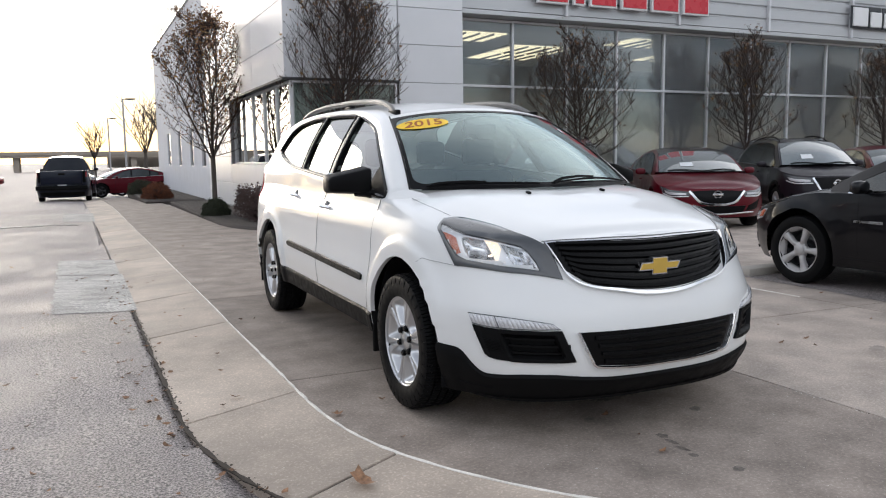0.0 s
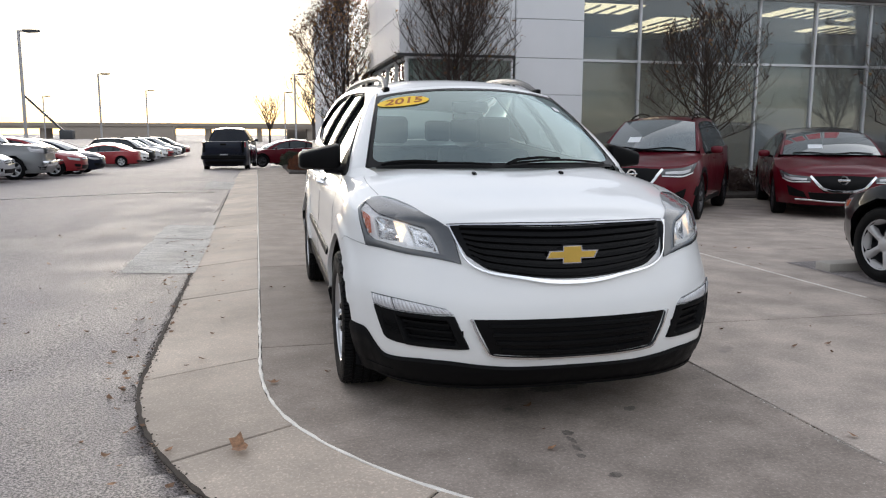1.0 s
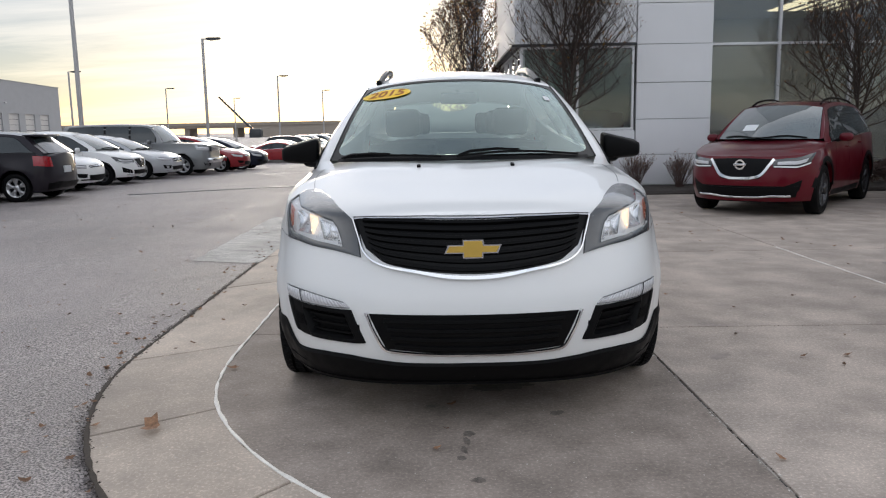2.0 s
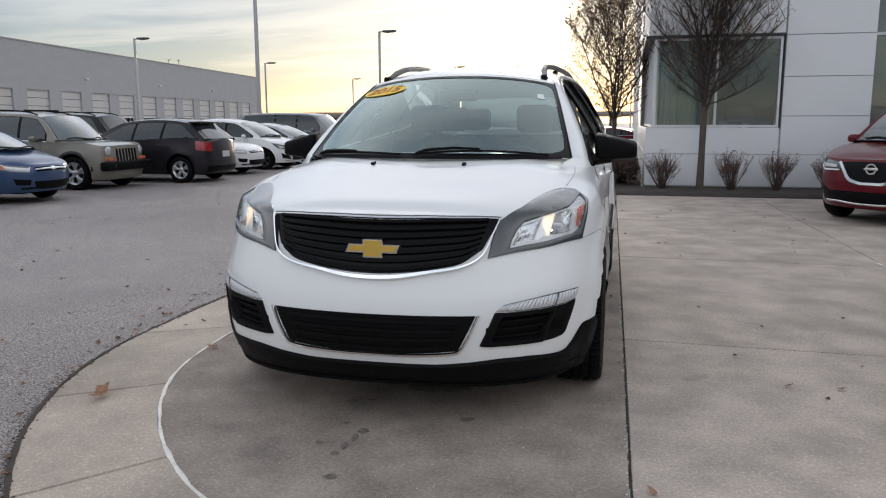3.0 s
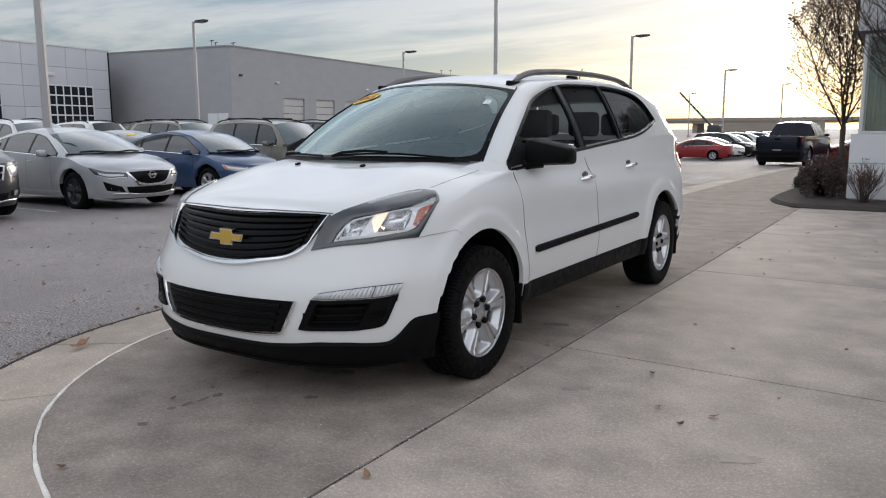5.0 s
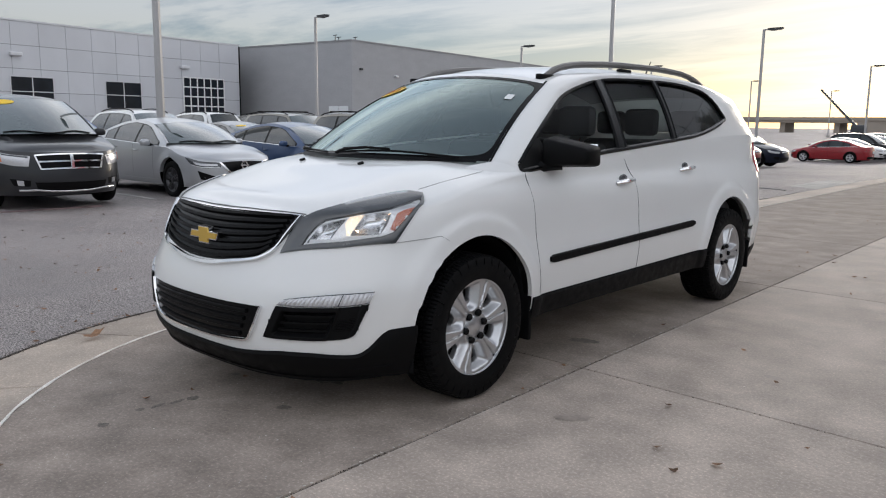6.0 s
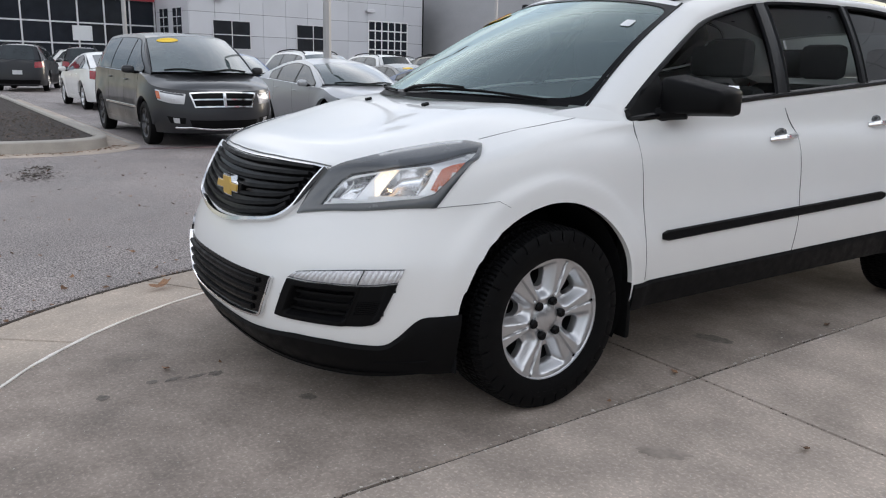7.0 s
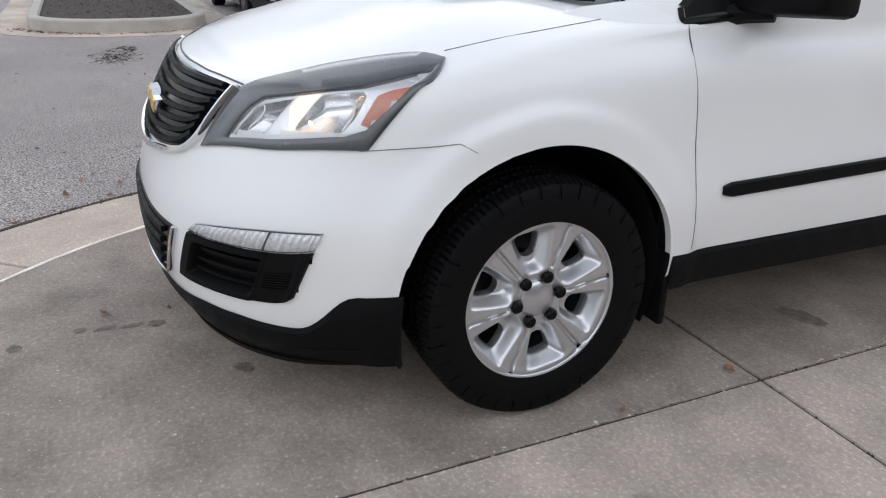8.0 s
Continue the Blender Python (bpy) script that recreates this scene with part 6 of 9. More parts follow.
# ---- the white crossover on the pad ----
HERO = dict(
    wb=3.02, ycf=-0.06, ycr=3.36, nf=[(0.2, 2.8), (0.45, 2.65), (0.62, 2.6), (0.8, 2.42), (1.0, 2.35), (1.2, 2.35)], nr=3.0, round_arch=True, arch=0.424, arch_z=0.385, flare=0.020, sill=0.235, chin=-0.02,
    wide=[(0.2, 0.885), (0.35, 0.935), (0.5, 0.958), (0.60, 0.965), (0.68, 0.958), (0.76, 0.949), (0.86, 0.945), (0.94, 0.937), (1.0, 0.918), (1.06, 0.888), (1.2, 0.875), (1.35, 0.865)],
    nose=[(0.2, -0.865), (0.28, -0.925), (0.36, -0.951), (0.48, -0.960), (0.58, -0.947), (0.68, -0.915), (0.78, -0.878), (0.88, -0.825), (0.93, -0.785), (0.97, -0.735), (1.1, -0.70)],
    tail=[(0.2, 4.00), (0.35, 4.07), (0.6, 4.11), (0.85, 4.10), (1.1, 4.03), (1.4, 3.96)],
    belt=[(-1.0, 0.930), (-0.72, 0.942), (-0.50, 0.960), (-0.30, 0.985), (0.0, 1.035), (0.3, 1.075), (0.46, 1.09), (0.8, 1.105), (1.5, 1.14), (2.2, 1.195), (2.7, 1.24), (3.3, 1.27), (4.0, 1.27)],
    spine=[(-1.0, 0.930), (-0.74, 0.945), (-0.66, 0.985), (-0.55, 1.015), (-0.35, 1.062), (-0.10, 1.125), (0.15, 1.158), (0.5, 1.16)],
    cowl=0.55, deck=3.60, roll=3.4, crease=0.005,
    cab_x=[(0.2, 0.80), (0.45, 0.868), (0.75, 0.888), (1.2, 0.893), (2.2, 0.888), (2.8, 0.875), (3.4, 0.845), (4.05, 0.80)],
    lean=0.44, lean2=0.42, roof=[(1.04, 1.585), (1.25, 1.635), (1.6, 1.668), (2.1, 1.690), (2.6, 1.688), (3.05, 1.656), (3.42, 1.595), (3.62, 1.55)],
    bow=0.11, crown=0.055, screen_foot=(-0.045, 1.155, 0.765), foot_bow=0.36, rear_foot=(3.98, 1.22),
    dlo_top=[(0.44, 1.125), (0.55, 1.205), (0.72, 1.308), (0.96, 1.436), (1.10, 1.500), (1.30, 1.556), (1.62, 1.618), (2.0, 1.640), (2.4, 1.644), (2.72, 1.632), (2.98, 1.600), (3.10, 1.545), (3.16, 1.470), (3.19, 1.394)],
    dlo_low=[(0.44, 1.096), (0.8, 1.130), (1.15, 1.170), (1.66, 1.206), (2.28, 1.250), (2.50, 1.268), (2.76, 1.304), (3.0, 1.350), (3.19, 1.390)],
    slant=0.34)

hero = thing("crossover", "white seven-seat crossover with black cladding and a yellow year sticker", "car")
H = Shell(HERO).cabin()
hbody = part("body", H.body(nq=36, ns=240, nz=52, nx=28), M_WHITE, hero, smooth_at=78)
skin = Skin(hbody)
bm = bmesh.new()
bm.from_mesh(hbody.data)
bmesh.ops.delete(bm, geom=[f for f in bm.faces if -0.53 < f.calc_center_median().y < -0.34 and f.calc_center_median().z < 0.405 and abs(f.calc_center_median().x) > 0.7
                              or 0.40 < f.calc_center_median().y < 2.62 and f.calc_center_median().z < 0.355], context="FACES")
bm.to_mesh(hbody.data)
bm.free()
part("roof", H.roof_bm(36, 20), M_WHITE, hero)
TOP, LOW = curve(HERO["dlo_top"]), curve(HERO["dlo_low"])


def side_at(y, z, side=1, off=0.0):
    return Vector((side * (H.gx(y, z) + off), y, z))


def tuck(y, z, side):
    """On the cabin's side, but never proud of the door below."""
    p = side_at(y, z, side)
    p.x = side * min(abs(p.x), H.side_x(y, min(z, H.T(y))) + 0.001)
    return p


def frame_edge(y):
    """The outer edge of the cabin's side: along the windscreen, the roof and the hatch."""
    y0, y1, yf = HERO["roof"][0][0], HERO["roof"][-1][0], HERO["rear_foot"][0]
    ya = HERO["screen_foot"][0] + HERO["foot_bow"]
    if y < y0:
        return H.screen_pt(1.0, max(0.0, (y - ya) / (y0 - ya)))
    if y > y1:
        hi = Vector((H.gx(y1, H.top(y1)), y1, H.top(y1)))
        return hi.lerp(Vector((H.xb(yf) * 0.94, yf, HERO["rear_foot"][1])), (y - y1) / (yf - y1))
    return Vector((H.gx(y, H.top(y)), y, H.top(y)))


CORNER = [((0.872, 0.28, 1.040), (0.69, 0.06, 1.080)), ((0.876, 0.36, 1.070), (0.735, 0.20, 1.128))]
ROOT = [(0.44, 1.09, 0.315), (0.44, 1.125, 0.33), (0.55, 0, 0.45), (0.72, 0, 0.63), (0.96, 0, 0.88), (1.10, 0, 1.04), (1.30, 0, 1.27), (1.62, 0, 1.62), (2.0, 0, 2.0), (2.4, 0, 2.42), (2.72, 0, 2.78), (2.98, 0, 3.14),
        (3.10, 0, 3.40), (3.16, 0, 3.60), (3.19, 0, 3.74), (3.25, 1.359, 3.84), (3.40, 1.281, 3.93), (3.56, 1.20, 3.98)]
for side in (1, -1):
    bm = bmesh.new()
    rows = [(Vector(p), Vector(q)) for p, q in CORNER]
    for (a, za, c), (b, zb, d) in zip(ROOT, ROOT[1:]):
        for k in range(6):
            t = k / 6
            y = a + (b - a) * t
            z = (za or TOP(a)) + ((zb or TOP(b)) - (za or TOP(a))) * t if (za or zb) else TOP(y)
            rows.append((side_at(y, z), frame_edge(c + (d - c) * t)))
    rows.append((side_at(3.56, 1.20), frame_edge(3.98)))
    net = []
    for p, q in rows:
        out = Vector((0.8, -0.25 if p.y < 1.2 else 0.1, 0.5)).normalized()
        net.append([Vector((p.x - 0.03, p.y, p.z))] + [p.lerp(q, k / 6) + out * (0.020 if p.y > 0.43 else 0.006) * math.sin(math.pi * k / 6) for k in range(7)])
    grid(bm, [[(side * p.x, p.y, p.z) for p in r] for r in net])
    low = []
    for k in range(61):
        y = 0.44 + (3.56 - 0.44) * k / 60
        zt = LOW(y) if y < 3.19 else 1.390 - 0.19 * (y - 3.19) / 0.37
        low.append([tuck(y, H.T(y) - 0.035 + (zt - H.T(y) + 0.035) * j / 4, side) for j in range(5)] + [side_at(y, zt, side, -0.03)])
    grid(bm, low)
    bmesh.ops.recalc_face_normals(bm, faces=bm.faces)
    part("cabin_frame", bm, M_WHITE, hero, smooth_at=50)
part("hatch", H.rear_bm(24, 20, hole=(0.80, 0.12, 0.88)), M_WHITE, hero)
rw = part("rear_window", H.rear_bm(off=0.006, q1=0.82), M_REARGLASS, hero, "green-tinted rear window")
rw.visible_shadow = False
# windscreen with its dark ceramic border
ws = part("windscreen", H.screen_bm(28, 18, -0.985, 0.985, 0.0, 0.955), M_WINDSHIELD, hero, "green-tinted windscreen")
ws.visible_shadow = False
bm = bmesh.new()
ring = []
for k in range(161):
    a = 2 * math.pi * k / 160
    c, s = math.cos(a), math.sin(a)
    m, e = max(abs(c), abs(s)), (abs(c) ** 14 + abs(s) ** 14) ** (1 / 14)
    ring.append([H.screen_pt(0.988 * c / m, 0.475 + 0.480 * s / m, 0.003), H.screen_pt(0.966 * c / e, 0.480 + 0.448 * s / e, 0.003)])
grid(bm, ring)
bmesh.ops.recalc_face_normals(bm, faces=bm.faces)
part("windscreen_border", bm, M_GLOSSBLACK, hero)
part("roof_header", H.screen_bm(28, 3, -1.0, 1.0, 0.955, 1.0, off=0.004), M_WHITE, hero)
for q in (-1, 1):
    bm = bmesh.new()
    tube(bm, [H.screen_pt(q * 0.995, k / 16, 0.001) for k in range(17)], 0.006, sides=6)
    part("windscreen_seal", bm, M_GLOSSBLACK, hero)


def window_at(yc, f, side=1, off=0.0):
    """A place in the side windows: station yc at the belt, f of the way up; uprights lean back."""
    w = smooth((yc - 0.46) / 0.8) * smooth((3.21 - yc) / 0.6)
    z = LOW(yc) + 0.2
    for _ in range(12):
        y = min(3.19, max(0.44, yc + HERO["slant"] * w * (z - LOW(yc))))
        z = 0.5 * z + 0.5 * (LOW(yc) + f * max(0.004, TOP(y) - LOW(yc)))
    return side_at(y, z, side, off)


PANES = [(0.445, 1.43), (1.52, 2.17), (2.22, 3.185)]
for side in (1, -1):
    for k, (y0, y1) in enumerate(PANES):
        bm = bmesh.new()
        cols = [y0 + (y1 - y0) * j / 24 for j in range(25)]
        grid(bm, [[window_at(c, f / 6, side, -0.016) for f in range(7)] for c in cols])
        bmesh.ops.recalc_face_normals(bm, faces=bm.faces)
        win = part("side_window", bm, M_TINT if k == 2 else M_OPENSIDE if side > 0 else M_CLEARSIDE, hero, "dark tinted side glass" if k == 2 else "clear side glass", smooth_at=60)
        win.visible_shadow = False
        bm = bmesh.new()
        ring = [window_at(c, 1.0, side, -0.002) for c in cols] + [window_at(y1, 1 - j / 6, side, -0.002) for j in range(1, 6)] + [window_at(c, 0.0, side, -0.002) for c in cols[::-1]] + [window_at(y0, j / 6, side, -0.002) for j in range(1, 6)]
        tube(bm, ring + ring[:1], 0.013, sides=6, caps=False)
        part("window_seal", bm, M_GLOSSBLACK, hero)
    for y0, y1 in ((1.415, 1.535), (2.155, 2.235)):
        bm = bmesh.new()
        grid(bm, [[window_at(y0 + (y1 - y0) * j / 3, -0.02 + 1.04 * f / 8, side, 0.004 + (0.003 if j in (1, 2) else 0)) for j in range(4)] for f in range(9)])
        bmesh.ops.recalc_face_normals(bm, faces=bm.faces)
        part("pillar_blade", bm, M_GLOSSBLACK, hero)
    bm = bmesh.new()
    tube(bm, [side_at(0.44 + 0.06 * k, LOW(0.44 + 0.06 * k) - 0.004, side, 0.004) for k in range(46)], [0.012] * 44 + [0.008, 0.004], sides=8)
    part("belt_trim", bm, M_GLOSSBLACK, hero)
# roof rails, aerial
for side in (1, -1):
    bm = bmesh.new()
    ys = [1.12 + 0.11 * k for k in range(20)]
    pts = [(side * (H.gx(y, H.top(y)) - 0.055), y, H.top(y) + 0.040 * math.sin(math.pi * min(1, max(0, (y - 1.06) / 0.5)) / 2) * (1 if y < 2.9 else smooth((3.28 - y) / 0.38)) + 0.014) for y in ys]
    tube(bm, pts, [0.014] + [0.021] * 18 + [0.012], sides=8)
    rail = part("roof_rail", bm, M_RAIL, hero)
    for y in (1.12, 2.1, 3.1):
        x = side * (H.gx(y, H.top(y)) - 0.055)
        part("rail_foot", boxed(x - 0.018, x + 0.018, y - 0.08, y + 0.08, H.top(y) - 0.01, H.top(y) + 0.03, bevel=0.01), M_PLASTIC, rail)
bm = bmesh.new()
tube(bm, [(0.05, 3.20, 1.66), (0.05, 3.25, 1.72), (0.05, 3.36, 1.87)], [0.014, 0.007, 0.004], sides=6)
part("aerial", bm, M_PLASTIC, hero)


def hero_line(pts, side=1):
    return [(side * x, y, z) for x, y, z in pts]


# bonnet shut lines, door seams and fuel flap
for side in (1, -1):
    part("bonnet_seam", skin.line(hero_line([(0.772, -0.232, 1.030), (0.785, -0.15, 1.045), (0.80, 0.0, 1.075), (0.79, 0.26, 1.115), (0.765, 0.30, 1.13)], side), 0.0026, 0.0008, off=0.0006), M_JAMB, hero)
part("bonnet_seam", skin.line([(-0.53, -0.70, 0.926), (-0.3, -0.76, 0.930), (0, -0.782, 0.931), (0.3, -0.76, 0.930), (0.53, -0.70, 0.926)], 0.005, 0.001, off=0.002), M_JAMB, hero)


def flank(y, z, side=1):
    return (side * H.side_x(y, z), y, z)


for side in (1, -1):
    for line in ([(0.45, 1.09), (0.46, 0.95), (0.485, 0.65), (0.50, 0.45)], [(1.49, 1.13), (1.56, 1.02), (1.585, 0.80), (1.575, 0.45)]):
        part("door_seam", skin.line([flank(y, z, side) for y, z in line], 0.0032 if line[0][0] > 1 else 0.0016, 0.0008, off=0.0012, ease=1), M_JAMB, hero)
    for line in (((0.852, -0.490, 0.809), (0.873, -0.449, 0.8138), (0.895, -0.397, 0.8183), (0.912, -0.342, 0.8215), (0.925, -0.290, 0.824), (0.931, -0.256, 0.8255)), ((0.931, -0.256, 0.8255), (0.940, -0.208, 0.800), (0.943, -0.150, 0.770))):
        part("wing_seam", skin.line(hero_line(line, side), 0.0017, 0.0010, n=3, off=0.0015, ease=3), M_JAMB, hero)
    # body-side moulding
    part("side_moulding", skin.line([flank(y, z, side) for y, z in ((0.59, 0.622), (1.55, 0.645), (2.38, 0.664))], lambda t: 0.043 * (min(1.0, 0.35 + min(t, 1 - t) * 60)) ** 0.5, 0.014), M_PLASTIC, hero)
    # door handles: chrome grip over a cup
    for y, z in ((1.43, 1.000), (2.33, 1.045)):
        x = H.side_x(y, z)
        bm = bmesh.new()
        tube(bm, [(side * (x + 0.004), y - 0.095, z - 0.008), (side * (x + 0.034), y - 0.055, z), (side * (x + 0.038), y, z + 0.002), (side * (x + 0.034), y + 0.06, z + 0.006), (side * (x + 0.004), y + 0.095, z + 0.006)], [0.012, 0.014, 0.014, 0.014, 0.012], sides=8)
        h = part("door_handle", bm, M_CHROME, hero, "chrome door handle")
        # dark grey on the cup stands in for the shade of its hollow
        bm = bmesh.new()
        ellipsoid(bm, (side * (x - 0.006), y, z + 0.012), (0.010, 0.050, 0.030))
        part("handle_cup", bm, M_LAMPGREY, h)
    # mirrors
    bm = bmesh.new()
    box(bm, 0.875, 1.118, 0.60, 0.745, 1.102, 1.282, bevel=0.022)
    for v in bm.verts:
        k = (v.co.x - 0.875) / 0.25
        front = (0.745 - v.co.y) / 0.145
        v.co.z += (-0.058 * k if v.co.z > 1.19 else 0.012 * k) + front * 0.016 * (1.19 - v.co.z) / 0.085
        v.co.y += 0.085 * k * k
        v.co.x *= side
    if side < 0:
        bmesh.ops.reverse_faces(bm, faces=bm.faces)
    mir = part("wing_mirror", bm, M_PLASTIC, hero, "black plastic wing mirror", smooth_at=50)
    bm = bmesh.new()
    tube(bm, [(side * 0.855, 0.60, 1.110), (side * 0.90, 0.64, 1.118), (side * 0.96, 0.68, 1.125)], [0.032, 0.028, 0.028], sides=8)
    part("mirror_arm", bm, M_PLASTIC, mir)
    bm = bmesh.new()
    box(bm, 0.905, 1.095, 0.744, 0.748, 1.130, 1.235, bevel=0.001)
    for v in bm.verts:
        v.co.y += 0.085 * ((v.co.x - 0.875) / 0.25) ** 2
        v.co.x *= side
    part("mirror_glass", bm, M_CHROME, mir)
    bm = bmesh.new()
    face = [(0.445, 1.098), (0.445, 1.125), (0.52, 1.19), (0.60, 1.25), (0.655, 1.285), (0.675, 1.23), (0.695, 1.118)]
    a = [bm.verts.new(side_at(y, z, side, 0.010)) for y, z in face]
    b = [bm.verts.new(side_at(y, z, side, -0.02)) for y, z in face]
    bm.faces.new(a)
    for i in range(len(face)):
        j = (i + 1) % len(face)
        bm.faces.new((a[i], a[j], b[j], b[i]))
    bmesh.ops.recalc_face_normals(bm, faces=bm.faces)
    part("mirror_sail", bm, M_PLASTIC, hero, smooth_at=30)


def wall_band(a, b, z0, z1, off, n=40, side=1):
    """A strip that follows the body's outline between two stations, with its own lower and upper lines."""
    us = H.us(60, 160)
    keep = [u for u in us if a <= H.plan(u, 0.4)[1] <= b and (a > 1.5) == (u[0] == "r") or (u[0] == "s" and a <= H.plan(u, 0.4)[1] <= b)]
    bm = bmesh.new()
    rows = []
    for u in keep:
        x, y = H.plan(u, 0.4)
        lo, hi = z0(x, y), z1(x, y)
        o = off(y) if callable(off) else off
        col = []
        for k in range(9):
            z = lo + (hi - lo) * k / 8
            p = H.wall(u, z, o * (1 if k < 8 else 0.15))
            col.append((side * p.x, p.y, p.z))
        p = H.wall(u, lo + 0.01, -0.10)
        rows.append([(side * p.x, p.y, p.z)] + col)
    for j in (0, -1):
        shut = [(x * 0.86, y, z) for x, y, z in rows[j]]
        if abs(rows[j][0][0]) > 0.5:
            rows = [shut] + rows if j == 0 else rows + [shut]
    grid(bm, rows)
    bmesh.ops.recalc_face_normals(bm, faces=bm.faces)
    return bm


front_hi = curve([(-1.0, 0.308), (-0.945, 0.312), (-0.92, 0.322), (-0.86, 0.338), (-0.806, 0.338), (-0.735, 0.331), (-0.675, 0.328), (-0.637, 0.335), (-0.60, 0.368), (-0.572, 0.402), (-0.545, 0.428), (-0.50, 0.439), (-0.2, 0.444)])
for side in (1, -1):
    part("front_cladding", wall_band(-1.0, -0.404, lambda x, y: 0.205 - 0.006 * smooth((0.5 - x) / 0.5), lambda x, y: front_hi(y), 0.012, side=side), M_PLASTIC, hero)
    part("front_lip", wall_band(-1.0, -0.43, lambda x, y: 0.196 + 0.012 * smooth((y + 0.75) / 0.3), lambda x, y: 0.214, lambda y: 0.019 - 0.0085 * smooth((y + 0.75) / 0.3), side=side), M_PLASTIC, hero)
    part("sill_cladding", wall_band(0.425, 2.60, lambda x, y: 0.322, lambda x, y: 0.438 + 0.02 * (y - 0.44) / 2.2, 0.012, side=side), M_PLASTIC, hero)
    part("rear_cladding", wall_band(3.44, 4.2, lambda x, y: 0.26, lambda x, y: 0.375, 0.008, side=side), M_PLASTIC, hero)
    part("cladding_seam", skin.line([(side * x, y, z) for x, y, z in ((0.93, -0.43, 0.262), (0.90, -0.50, 0.255), (0.80, -0.68, 0.245))], 0.0025, 0.0145), M_GAP, hero)
    # arch liners
    for ya in (0.0, 3.02):
        bm = bmesh.new()
        rows = []
        for k in range(25):
            a = math.radians(-25 + 214 * k / 24)
            r = 0.418
            rows.append([(side * x, ya + r * math.cos(a), max(0.2, 0.385 + r * math.sin(a))) for x in (0.925, 0.80, 0.58)])
        grid(bm, rows)
        part("arch_liner", bm, M_GAP, hero)
    part("splash_guard", boxed(side * 0.58, side * 0.915, -0.414, -0.404, 0.212, 0.44, bevel=0.003), M_GAP, hero)
    # mud flaps
    for y, top in ((0.440, 0.450), (3.455, 0.43)):
        part("mud_flap", boxed(side * 0.70, side * 0.960, y - 0.022, y + 0.004, 0.205, top, bevel=0.009), M_PLASTIC, hero)

# front grille: dark field, slats, chrome lower surround
g_top = [(x, -0.80 + 0.33 * (x / 0.53) ** 2 * 0.32, 0.917 - 0.004 * (x / 0.53) ** 2) for x in [-0.520 + 1.04 * k / 24 for k in range(25)]]


def g_low(x):
    return 0.692 + 0.036 * (abs(x) / 0.38) ** 2 + 0.046 * smooth((abs(x) - 0.375) / 0.08)


g_bot = [(x, -0.9 + 0.5 * x * x, g_low(x)) for x in [-0.460 + 0.92 * k / 24 for k in range(25)]]
grille = part("grille", skin.loft(g_bot, g_top, 0.003, 60, 12), M_GLOSSBLACK, hero, "black slatted grille")
for k in range(7):
    v = (k + 0.5) / 7
    part("slat", skin.line([Vector(a).lerp(Vector(b), v) for a, b in zip(g_bot, g_top)][1:-1], 0.017, 0.016, n=2, off=0.002), M_PLASTIC, grille)
half = [(0.0, -0.92, 0.680), (0.12, -0.91, 0.684), (0.25, -0.87, 0.697), (0.36, -0.85, 0.714), (0.43, -0.83, 0.742), (0.468, -0.80, 0.778), (0.492, -0.77, 0.840), (0.515, -0.73, 0.895), (0.522, -0.71, 0.914)]
rimline = [(-x, y, z) for x, y, z in half[:0:-1]] + half
part("grille_surround", skin.line(smooth_line(rimline, 90), lambda t: 0.008 + 0.013 * smooth((0.36 - abs(t - 0.5)) / 0.30), 0.024, n=1, ease=3), M_CHROME, hero, "chrome grille surround")
part("grille_surround", skin.line(smooth_line([(-0.522, -0.71, 0.917), (-0.3, -0.77, 0.922), (0, -0.80, 0.924), (0.3, -0.77, 0.922), (0.522, -0.71, 0.917)], 40), 0.006, 0.010, n=1), M_CHROME, hero, "chrome grille surround")
# badge: a plain gold cross-bar shape with a silver edge
def badge(w, h, wi, hi, y, d):
    bm = bmesh.new()
    sk = 0.016 * w / 0.13
    out = [(-w, -h), (-wi, -h), (-wi, -hi), (wi, -hi), (wi, -h), (w - sk, -h), (w, h), (wi + sk * .3, h), (wi, hi), (-wi, hi), (-wi, h), (-w + sk, h)]
    a = [bm.verts.new((x, y, 0.802 + z)) for x, z in out]
    b = [bm.verts.new((x * 0.96, y - d, 0.802 + z * 0.94)) for x, z in out]
    n = len(out)
    for i in range(n):
        bm.faces.new((a[i], a[(i + 1) % n], b[(i + 1) % n], b[i]))
    bm.faces.new(b)
    bmesh.ops.recalc_face_normals(bm, faces=bm.faces)
    return bm


bd = part("badge_rim", badge(0.128, 0.020, 0.046, 0.043, -0.872, 0.026), M_CHROME, hero, smooth_at=0)
part("badge_face", badge(0.118, 0.014, 0.040, 0.037, -0.893, 0.0085), M_GOLD, bd, "plain gold badge shape", smooth_at=0)
# lower intake
l_top = [(x, -0.95 + 0.35 * x * x, 0.527) for x in [-0.447 + 0.894 * k / 16 for k in range(17)]]
l_bot = [(x, -0.95 + 0.3 * x * x, 0.358 + 0.022 * (abs(x) / 0.375) ** 2) for x in [-0.378 + 0.756 * k / 16 for k in range(17)]]
intake = part("lower_intake", skin.loft(l_bot, l_top, 0.004, 36, 8), M_GLOSSBLACK, hero)
for k in range(4):
    v = (k + 0.6) / 4.3
    part("slat", skin.line([Vector(a).lerp(Vector(b), v) for a, b in zip(l_bot, l_top)][1:-1], 0.018, 0.012, n=2, off=0.003), M_PLASTIC, intake)
half = [(0.0, -0.97, 0.349), (0.2, -0.95, 0.355), (0.35, -0.92, 0.368), (0.378, -0.91, 0.374), (0.395, -0.91, 0.390), (0.425, -0.89, 0.455), (0.458, -0.88, 0.530)]
